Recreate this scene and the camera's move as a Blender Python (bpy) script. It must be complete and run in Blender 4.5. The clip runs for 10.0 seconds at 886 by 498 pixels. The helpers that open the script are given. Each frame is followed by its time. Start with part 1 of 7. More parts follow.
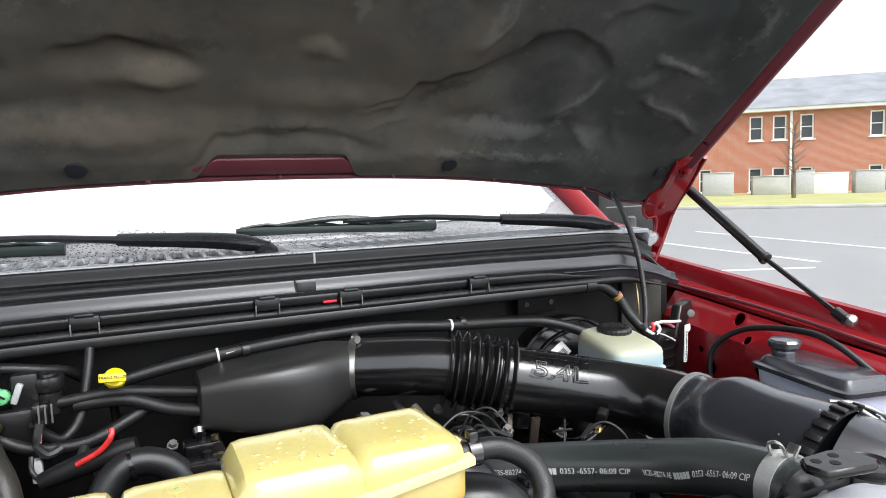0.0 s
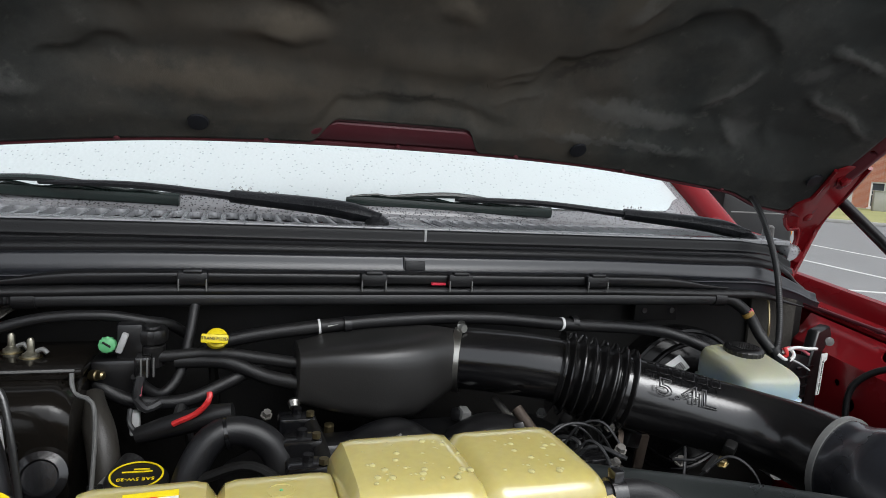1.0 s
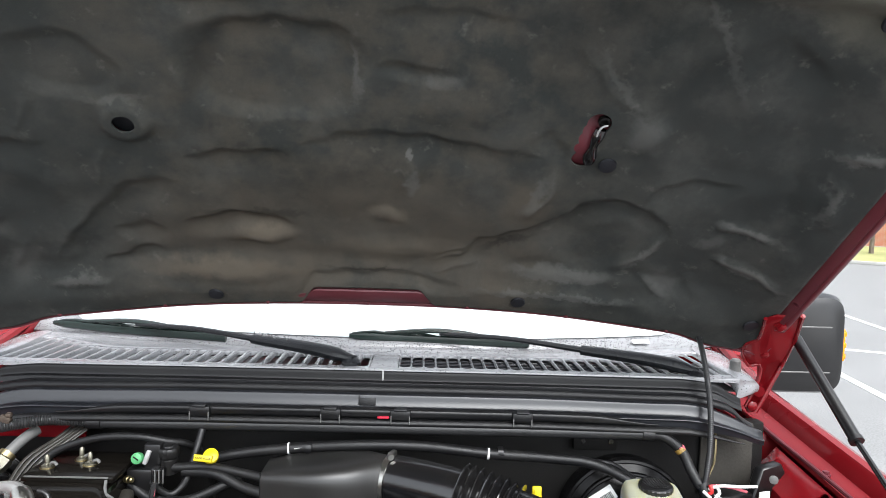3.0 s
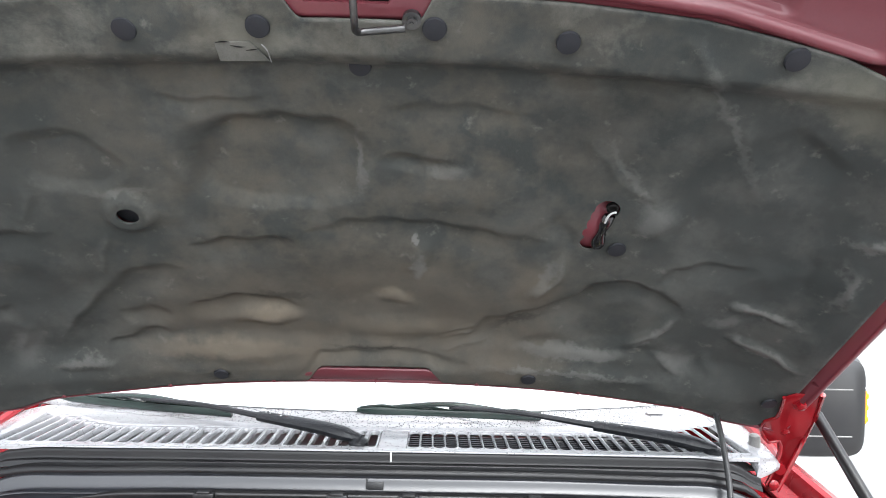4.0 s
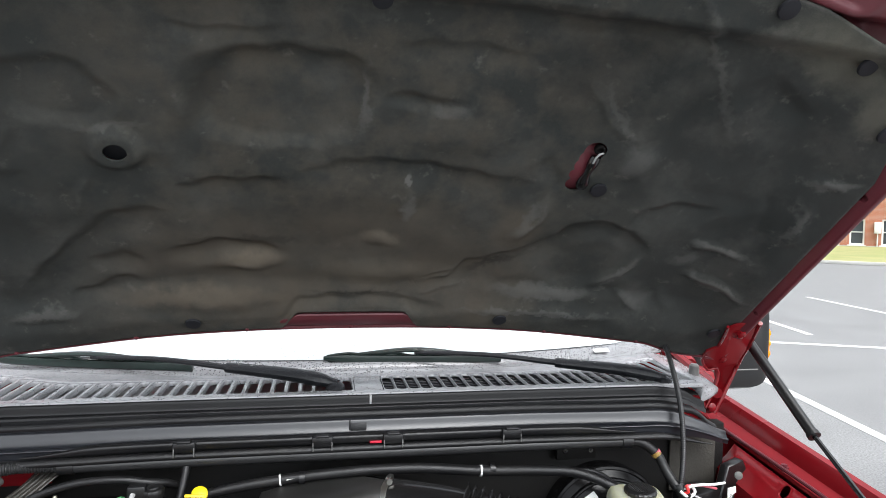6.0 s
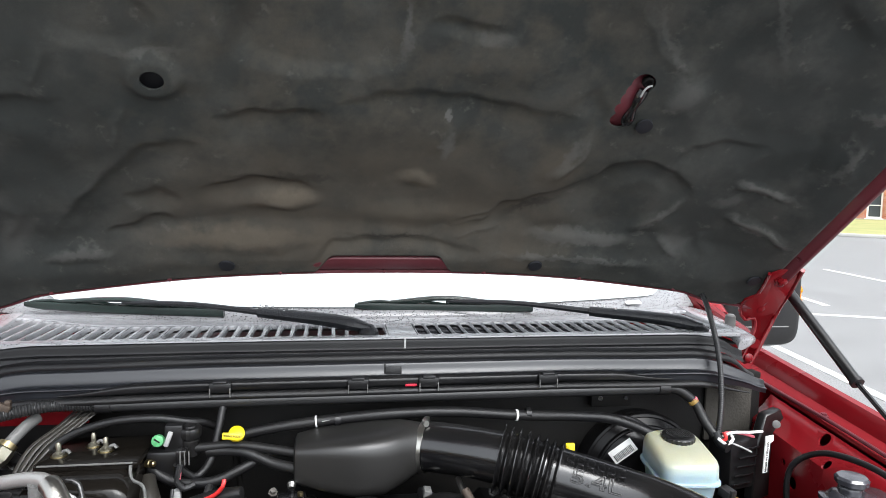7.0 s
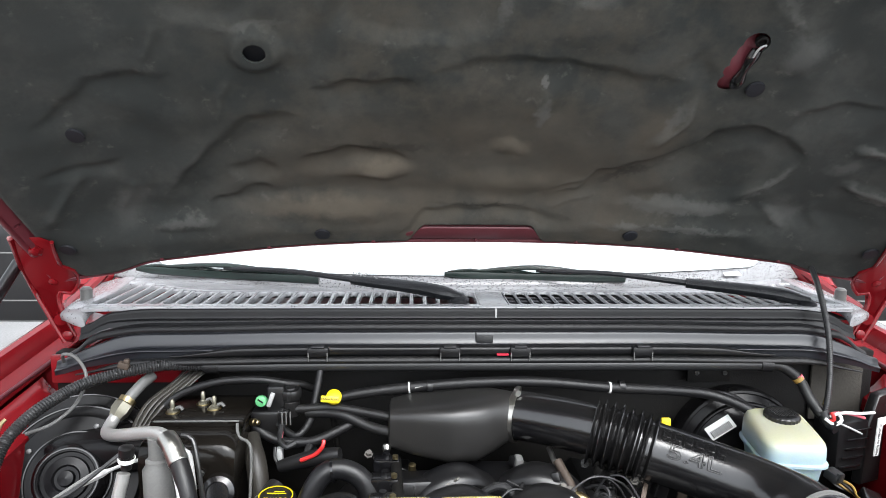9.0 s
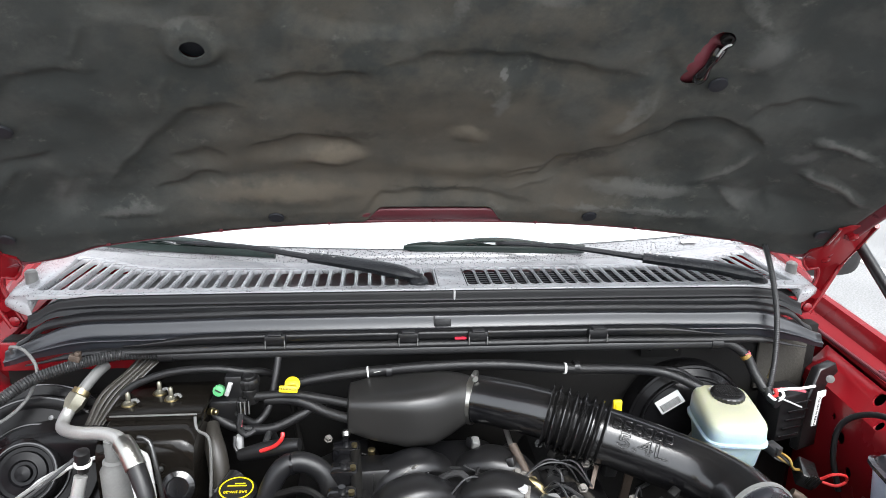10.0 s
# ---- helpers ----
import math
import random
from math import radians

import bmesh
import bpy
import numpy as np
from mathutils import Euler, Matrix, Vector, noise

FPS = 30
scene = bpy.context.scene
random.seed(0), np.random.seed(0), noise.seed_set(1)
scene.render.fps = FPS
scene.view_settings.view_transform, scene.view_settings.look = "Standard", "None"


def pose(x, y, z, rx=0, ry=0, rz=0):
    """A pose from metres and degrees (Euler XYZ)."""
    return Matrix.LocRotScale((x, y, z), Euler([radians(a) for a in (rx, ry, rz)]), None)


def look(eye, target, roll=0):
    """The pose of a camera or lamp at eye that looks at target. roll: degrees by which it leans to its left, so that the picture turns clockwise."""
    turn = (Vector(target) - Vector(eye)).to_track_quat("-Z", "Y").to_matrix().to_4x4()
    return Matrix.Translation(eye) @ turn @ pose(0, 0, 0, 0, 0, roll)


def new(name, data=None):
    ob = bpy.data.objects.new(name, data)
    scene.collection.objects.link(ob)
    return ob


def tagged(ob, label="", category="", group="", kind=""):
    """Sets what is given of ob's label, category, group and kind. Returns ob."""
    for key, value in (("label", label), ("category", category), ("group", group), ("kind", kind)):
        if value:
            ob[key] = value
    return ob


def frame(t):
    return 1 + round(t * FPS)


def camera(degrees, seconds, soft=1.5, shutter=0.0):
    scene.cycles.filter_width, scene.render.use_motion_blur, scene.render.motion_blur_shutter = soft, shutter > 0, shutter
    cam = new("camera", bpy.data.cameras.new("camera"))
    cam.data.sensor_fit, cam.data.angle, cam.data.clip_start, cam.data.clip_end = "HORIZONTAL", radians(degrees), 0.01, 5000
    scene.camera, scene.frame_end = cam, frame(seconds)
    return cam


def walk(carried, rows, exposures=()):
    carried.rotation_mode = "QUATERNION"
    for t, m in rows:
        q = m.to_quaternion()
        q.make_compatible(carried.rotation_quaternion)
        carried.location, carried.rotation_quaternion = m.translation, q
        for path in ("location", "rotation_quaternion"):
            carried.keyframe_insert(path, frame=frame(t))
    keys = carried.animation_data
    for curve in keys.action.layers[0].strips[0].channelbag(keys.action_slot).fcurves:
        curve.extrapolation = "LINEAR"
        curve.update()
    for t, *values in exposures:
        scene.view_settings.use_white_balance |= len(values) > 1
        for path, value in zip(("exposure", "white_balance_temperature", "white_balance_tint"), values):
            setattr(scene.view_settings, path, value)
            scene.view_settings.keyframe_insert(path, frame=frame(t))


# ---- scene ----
cam = camera(67.1, 10.0, soft=0.75)
PATH = [
    (0, (-0.231, 0.035, 1.442), (0.614, 1.837, 1.248), -1.7),
    (0.2, (-0.265, 0.085, 1.45), (0.531, 1.91, 1.253), -0.0),
    (0.5, (-0.264, 0.111, 1.441), (0.407, 1.983, 1.224), 3.2),
    (1, (-0.246, 0.122, 1.444), (0.358, 2.011, 1.183), 3.7),
    (1.5, (-0.214, 0.048, 1.451), (0.324, 1.951, 1.157), 2.4),
    (2, (-0.145, -0.082, 1.446), (0.333, 1.837, 1.143), 3.1),
    (2.4, (-0.065, -0.186, 1.489), (0.251, 1.772, 1.229), 3.2),
    (2.5, (-0.037, -0.198, 1.515), (0.216, 1.772, 1.278), 3.0),
    (2.7, (0.024, -0.202, 1.574), (0.174, 1.785, 1.409), 2.1),
    (3, (0.11, -0.185, 1.654), (0.166, 1.811, 1.537), 1.8),
    (3.2, (0.14, -0.162, 1.656), (0.134, 1.836, 1.58), 1.7),
    (4.3, (0.08, -0.166, 1.752), (0.142, 1.833, 1.785), 0.3),
    (4.5, (0.047, -0.166, 1.734), (0.274, 1.819, 1.828), 0.7),
    (5, (-0.008, -0.179, 1.714), (0.325, 1.785, 1.896), -0.0),
    (5.5, (-0.024, -0.189, 1.691), (0.316, 1.78, 1.786), 0.2),
    (6, (-0.055, -0.181, 1.685), (0.298, 1.786, 1.586), 0.9),
    (6.2, (-0.052, -0.179, 1.68), (0.266, 1.788, 1.514), 1.1),
    (7.3, (-0.133, -0.149, 1.613), (0.19, 1.815, 1.425), 1.0),
    (7.5, (-0.152, -0.152, 1.611), (0.21, 1.805, 1.416), 1.3),
    (8, (-0.139, -0.162, 1.602), (0.028, 1.822, 1.408), 0.6),
    (8.5, (-0.119, -0.14, 1.596), (-0.034, 1.845, 1.372), 0.9),
    (9, (-0.12, -0.144, 1.632), (-0.034, 1.833, 1.346), 0.6),
    (9.5, (-0.12, -0.111, 1.721), (-0.01, 1.838, 1.284), 0.9),
    (10, (-0.103, -0.101, 1.757), (0.083, 1.816, 1.219), 1.0),
]
EXPOSURES = [(0.0, 1.50), (0.3, 0.85), (1.0, 0.58), (2.0, 0.76), (2.5, 0.92), (3.0, 1.7), (3.2, 1.9), (4.3, 2.6), (5.2, 2.85), (6.0, 1.45), (7.5, 1.65), (8.0, 1.4), (8.5, 1.65), (9.0, 1.76), (10.0, 1.94)]
walk(cam, [(t, look(eye, target, roll)) for t, eye, target, roll in PATH], EXPOSURES)

# ---- light ----
world = bpy.data.worlds.new("overcast_sky")
scene.world = world
world.use_nodes = True
wn, wl = world.node_tree.nodes, world.node_tree.links
sky = wn.new("ShaderNodeTexSky")
sky.sky_type = "NISHITA"
sky.sun_disc = False
sky.sun_elevation, sky.sun_rotation = radians(52), radians(160)
sky.air_density, sky.dust_density, sky.ozone_density = 1.0, 4.0, 1.0
grey = wn.new("ShaderNodeHueSaturation")
grey.inputs["Saturation"].default_value = 0.12
wl.new(sky.outputs[0], grey.inputs["Color"])
cool = wn.new("ShaderNodeMix")
cool.data_type, cool.blend_type = "RGBA", "MULTIPLY"
cool.inputs[0].default_value = 1.0
cool.inputs[7].default_value = (0.96, 1.0, 1.045, 1)
wl.new(grey.outputs[0], cool.inputs[6])
wl.new(cool.outputs[2], wn["Background"].inputs[0])
wn["Background"].inputs[1].default_value = 0.14
sun_data = bpy.data.lights.new("sun", "SUN")
sun_data.energy, sun_data.angle, sun_data.color = 0.9, radians(40), (1.0, 0.985, 0.96)
sun = new("sun", sun_data)
sun.matrix_world = look((3, -6, 12), (0, 0, 0))


# ---- materials ----
def material(name, base, rough=0.5, metal=0.0, vary=0.25, scale=40.0, bump=0.1, fine=400.0, dirt=None, dirt_amount=0.3, coat=0.0, spread=None, trans=0.0, sss=0.0, spec=0.5):
    """Two scales of colour change (stains and grain), roughness wear and fine relief."""
    m = bpy.data.materials.new(name)
    m.use_nodes = True
    nd, ln = m.node_tree.nodes, m.node_tree.links
    b = nd["Principled BSDF"]
    co = nd.new("ShaderNodeTexCoord")
    big, small = nd.new("ShaderNodeTexNoise"), nd.new("ShaderNodeTexNoise")
    big.inputs["Scale"].default_value, big.inputs["Detail"].default_value = scale * 0.15, 6
    small.inputs["Scale"].default_value, small.inputs["Detail"].default_value = fine, 4
    for t in (big, small):
        ln.new(co.outputs["Object"], t.inputs["Vector"])
    ramp = nd.new("ShaderNodeMapRange")
    ramp.inputs["From Min"].default_value, ramp.inputs["From Max"].default_value = 0.35, 0.7
    ln.new(big.outputs["Fac"], ramp.inputs["Value"])
    mix = nd.new("ShaderNodeMix")
    mix.data_type = "RGBA"
    c2 = dirt if dirt else tuple(c * (1 - vary) for c in base)
    mix.inputs[6].default_value = (*base, 1)
    mix.inputs[7].default_value = (*c2, 1)
    fac = nd.new("ShaderNodeMath")
    fac.operation = "MULTIPLY"
    fac.inputs[1].default_value = dirt_amount if dirt else 1.0
    ln.new(ramp.outputs[0], fac.inputs[0])
    ln.new(fac.outputs[0], mix.inputs[0])
    gr = nd.new("ShaderNodeMix")
    gr.data_type, gr.blend_type = "RGBA", "MULTIPLY"
    gr.inputs[0].default_value = vary
    ln.new(mix.outputs[2], gr.inputs[6])
    ln.new(small.outputs["Fac"], gr.inputs[7])
    boost = nd.new("ShaderNodeMix")
    boost.data_type, boost.blend_type = "RGBA", "MULTIPLY"
    boost.inputs[0].default_value = 1.0
    k = 1 + 0.5 * vary
    boost.inputs[7].default_value = (k, k, k, 1)
    ln.new(gr.outputs[2], boost.inputs[6])
    ln.new(boost.outputs[2], b.inputs["Base Color"])
    rr = nd.new("ShaderNodeMapRange")
    w = spread if spread is not None else 0.25 * rough
    rr.inputs["To Min"].default_value, rr.inputs["To Max"].default_value = max(0.02, rough - w), min(1, rough + w)
    ln.new(big.outputs["Fac"], rr.inputs["Value"])
    ln.new(rr.outputs[0], b.inputs["Roughness"])
    b.inputs["Metallic"].default_value = metal
    b.inputs["Coat Weight"].default_value = coat
    b.inputs["Coat Roughness"].default_value = 0.08
    b.inputs["Specular IOR Level"].default_value = spec
    b.inputs["Transmission Weight"].default_value = trans
    b.inputs["Subsurface Weight"].default_value = sss
    b.inputs["Subsurface Radius"].default_value = (0.03, 0.022, 0.008)
    if bump:
        bp = nd.new("ShaderNodeBump")
        bp.inputs["Strength"].default_value, bp.inputs["Distance"].default_value = bump, 0.002
        ln.new(small.outputs["Fac"], bp.inputs["Height"])
        ln.new(bp.outputs[0], b.inputs["Normal"])
    return m


RED = material("red_paint", (0.200, 0.006, 0.010), 0.26, 0, 0.12, 20, 0.03, 300, coat=0.12, spec=0.35)
# the same red paint with glare haze put into its duller, pinker colour
RED_HAZED = material("red_hazed_paint", (0.132, 0.024, 0.033), 0.46, 0, 0.18, 30, 0.06, 300, (0.105, 0.022, 0.029), 0.6, coat=0.14)
SATIN = material("satin_black_plastic", (0.013, 0.0125, 0.012), 0.40, 0, 0.3, 40, 0.06, 500, (0.030, 0.028, 0.026), 0.6, spec=0.6)
BLACK = material("black_plastic", (0.006, 0.006, 0.007), 0.33, 0, 0.3, 50, 0.12, 600, (0.016, 0.015, 0.014), 0.6, spec=0.5)
GLOSS = material("shiny_black_plastic", (0.005, 0.005, 0.006), 0.19, 0, 0.35, 50, 0.07, 260, (0.016, 0.015, 0.014), 0.6, spec=0.9)
RUBBER = material("black_rubber", (0.008, 0.008, 0.009), 0.4, 0, 0.3, 60, 0.2, 800, (0.020, 0.019, 0.018), 0.5, spec=0.42)
LOOM = material("wire_loom", (0.028, 0.028, 0.029), 0.34, 0, 0.3, 60, 0.1, 600)
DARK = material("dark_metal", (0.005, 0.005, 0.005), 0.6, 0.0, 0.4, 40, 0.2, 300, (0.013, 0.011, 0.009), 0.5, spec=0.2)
# grey base holds the sky's sheen on wet black plastic
BEAM = material("sheen_grey_plastic", (0.35, 0.355, 0.385), 0.3, 0, 0.2, 40, 0.08, 300, (0.42, 0.42, 0.45), 0.5)
PAN = material("drain_pan", (0.075, 0.077, 0.081), 0.45, 0, 0.4, 200, 0.7, 250, (0.19, 0.193, 0.198), 0.5, spec=0.4)
CAST = material("dusty_cast_metal", (0.19, 0.18, 0.165), 0.55, 0.3, 0.35, 60, 0.3, 300, (0.11, 0.10, 0.09), 0.6)
LID = material("wet_black_lid", (0.035, 0.036, 0.042), 0.18, 0, 0.3, 60, 0.12, 200, (0.06, 0.06, 0.07), 0.6, spec=0.9)
DULLRING = material("dull_grey_plastic", (0.16, 0.16, 0.155), 0.5, 0, 0.3, 60, 0.1, 300)
OLDSTEEL = material("dull_steel", (0.12, 0.12, 0.12), 0.36, 0.85, 0.3, 60, 0.2, 400)
PIN = material("pin_plastic", (0.020, 0.021, 0.025), 0.65, 0, 0.2, 60, 0.1, 400, spec=0.25)
MAT = material("firewall_mat", (0.060, 0.056, 0.049), 0.9, 0, 0.4, 60, 0.4, 200, (0.055, 0.050, 0.044), 0.6, spec=0.2)
WET = material("wet_grey_plastic", (0.27, 0.274, 0.285), 0.14, 0, 0.25, 120, 0.18, 350, (0.38, 0.385, 0.395), 0.6, spec=1.0)
PAINTBLACK = material("black_paint", (0.010, 0.011, 0.014), 0.30, 0, 0.25, 30, 0.06, 400, (0.022, 0.023, 0.028), 0.5, spec=0.7)
ARM = material("wet_black_arm", (0.007, 0.008, 0.010), 0.42, 0, 0.4, 60, 0.9, 260, (0.014, 0.015, 0.018), 0.5, spec=0.45)
DUSTY = material("dusty_black_plastic", (0.013, 0.014, 0.018), 0.26, 0, 0.35, 45, 0.05, 500, (0.022, 0.023, 0.028), 0.6, coat=0.3, spec=1.0)
HOSE = material("dusty_hose_rubber", (0.024, 0.028, 0.028), 0.30, 0, 0.35, 60, 0.12, 500, (0.045, 0.050, 0.049), 0.6, spec=0.8)
STAMP = material("wet_olive_black_paint", (0.016, 0.015, 0.010), 0.07, 0, 0.3, 40, 0.04, 120, (0.034, 0.031, 0.020), 0.5, spec=0.7)
SEAM = material("pale_seam_plastic", (0.66, 0.54, 0.27), 0.3, 0, 0.12, 60, 0.08, 300, sss=0.3)
STRAP = material("translucent_strap", (0.50, 0.46, 0.40), 0.3, 0, 0.12, 60, 0.08, 300, (0.58, 0.52, 0.42), 0.5, sss=0.3)
WASHER = material("grey_blue_plastic", (0.72, 0.77, 0.92), 0.28, 0, 0.2, 40, 0.08, 300, (0.60, 0.65, 0.80), 0.6, spec=0.8)
WIPER = material("wet_green_black", (0.010, 0.020, 0.017), 0.2, 0, 0.3, 60, 0.2, 400, (0.022, 0.034, 0.030), 0.5)
DEEP = material("deep_black_plastic", (0.007, 0.006, 0.005), 0.16, 0, 0.3, 40, 0.12, 120, (0.012, 0.010, 0.008), 0.5, spec=0.26)
ENAMEL = material("black_enamel", (0.005, 0.005, 0.006), 0.22, 0, 0.35, 50, 0.06, 200, (0.012, 0.011, 0.010), 0.5, spec=0.16)
DUSTDUCT = material("dusty_brown_rubber", (0.021, 0.019, 0.016), 0.42, 0, 0.35, 50, 0.2, 400, (0.052, 0.047, 0.040), 0.6)
DROP = material("clear_beads", (0.50, 0.45, 0.20), 0.05, 0, 0.1, 60, 0.0, 300, coat=0.5, spec=0.7)
SEAL = material("seal_rubber", (0.007, 0.007, 0.008), 0.36, 0, 0.3, 60, 0.25, 500, (0.014, 0.014, 0.014), 0.5, spec=0.32)
TANK = material("yellowed_plastic", (0.47, 0.395, 0.135), 0.16, 0, 0.15, 60, 0.05, 200, (0.53, 0.47, 0.20), 0.6, sss=0.4, coat=0.6, spec=0.8)
COOLANT = material("orange_coolant_plastic", (0.56, 0.235, 0.02), 0.3, 0, 0.12, 60, 0.1, 200, (0.66, 0.32, 0.04), 0.5, sss=0.35)
FLUID = material("pale_blue_plastic", (0.45, 0.45, 0.33), 0.36, 0, 0.15, 60, 0.1, 300, sss=0.4)
ALU = material("aluminium", (0.42, 0.42, 0.41), 0.36, 0.45, 0.25, 60, 0.15, 400, (0.30, 0.29, 0.27), 0.5)
STEEL = material("zinc_steel", (0.55, 0.54, 0.50), 0.3, 1.0, 0.25, 60, 0.1, 400)
PLATED = material("dull_zinc_plating", (0.36, 0.34, 0.27), 0.36, 0.9, 0.3, 60, 0.15, 400)
BRASS = material("plated_brass", (0.44, 0.36, 0.20), 0.35, 1.0, 0.25, 60, 0.1, 400)
WIREGOLD = material("yellow_brown_insulation", (0.36, 0.22, 0.05), 0.45, 0, 0.3, 60, 0.05, 300)
RUST = material("brown_metal", (0.085, 0.062, 0.047), 0.6, 0.3, 0.4, 60, 0.3, 300, (0.055, 0.042, 0.034), 0.7)
YELLOW = material("yellow_plastic", (0.85, 0.66, 0.01), 0.4, 0, 0.1, 60, 0.05, 300)
GREEN = material("green_plastic", (0.10, 0.40, 0.16), 0.45, 0, 0.1, 60, 0.05, 300)
REDWIRE = material("red_insulation", (0.62, 0.03, 0.03), 0.4, 0, 0.1, 60, 0.05, 300)
PINK = material("faded_red_insulation", (0.7, 0.16, 0.2), 0.4, 0, 0.1, 60, 0.05, 300)
WHITE = material("white_paper", (0.80, 0.80, 0.78), 0.5, 0, 0.08, 60, 0.05, 300)
GREYCLIP = material("grey_plastic", (0.45, 0.45, 0.45), 0.45, 0, 0.15, 60, 0.05, 300)
ORANGE = material("amber_lens", (0.9, 0.32, 0.01), 0.15, 0, 0.1, 60, 0.1, 100, trans=0.2)
INK = material("black_ink", (0.01, 0.01, 0.01), 0.6, 0, 0.1, 60, 0, 300)
REDINK = material("red_ink", (0.6, 0.02, 0.05), 0.6, 0, 0.1, 60, 0, 300)
PRINT = material("hose_print", (0.60, 0.60, 0.57), 0.6, 0, 0.3, 60, 0, 300)
ASPHALT = material("asphalt", (0.215, 0.215, 0.215), 0.58, 0, 0.9, 9, 1.0, 70, (0.28, 0.28, 0.28), 0.9, spec=0.4)
STRIPE = material("road_paint", (0.72, 0.72, 0.70), 0.6, 0, 0.3, 10, 0.3, 60, (0.35, 0.35, 0.35), 0.5)
GRASS = material("grass", (0.25, 0.27, 0.09), 0.9, 0, 0.5, 3, 0.8, 30, (0.38, 0.34, 0.16), 0.8)
KERB = material("concrete", (0.48, 0.47, 0.44), 0.8, 0, 0.3, 6, 0.4, 80)
ROOF = material("grey_shingle", (0.22, 0.23, 0.25), 0.85, 0, 0.3, 4, 0.5, 20)
WHITEPAINT = material("white_paint", (0.78, 0.78, 0.76), 0.5, 0, 0.08, 6, 0.05, 60)
PANE = material("dark_window_glass", (0.07, 0.08, 0.09), 0.08, 0, 0.2, 4, 0, 60)
LEAF = material("spring_leaves", (0.12, 0.19, 0.035), 0.7, 0, 0.4, 30, 0, 60, (0.22, 0.25, 0.06), 0.7)
BARK = material("bark", (0.16, 0.13, 0.10), 0.9, 0, 0.4, 20, 0.6, 60)
CABIN = material("cabin_trim", (0.12, 0.12, 0.125), 0.8, 0, 0.2, 10, 0.1, 200)


def brick_material():
    m = material("red_brick", (0.42, 0.14, 0.075), 0.85, 0, 0.3, 3, 0.3, 40, (0.50, 0.20, 0.11), 0.8)
    nd, ln = m.node_tree.nodes, m.node_tree.links
    b = nd["Principled BSDF"]
    src = b.inputs["Base Color"].links[0].from_socket
    br = nd.new("ShaderNodeTexBrick")
    br.inputs["Scale"].default_value = 1.0
    br.inputs["Brick Width"].default_value, br.inputs["Row Height"].default_value = 0.215, 0.075
    br.inputs["Mortar Size"].default_value = 0.006
    br.inputs["Mortar"].default_value = (0.5, 0.42, 0.36, 1)
    br.inputs["Color2"].default_value = (0.36, 0.11, 0.06, 1)
    sep, cmb = nd.new("ShaderNodeSeparateXYZ"), nd.new("ShaderNodeCombineXYZ")
    co = nd.new("ShaderNodeTexCoord")
    ln.new(co.outputs["Object"], sep.inputs[0])
    ln.new(sep.outputs[0], cmb.inputs[0])
    ln.new(sep.outputs[2], cmb.inputs[1])
    ln.new(cmb.outputs[0], br.inputs["Vector"])
    ln.new(src, br.inputs["Color1"])
    ln.new(br.outputs["Color"], b.inputs["Base Color"])
    return m


BRICK = brick_material()


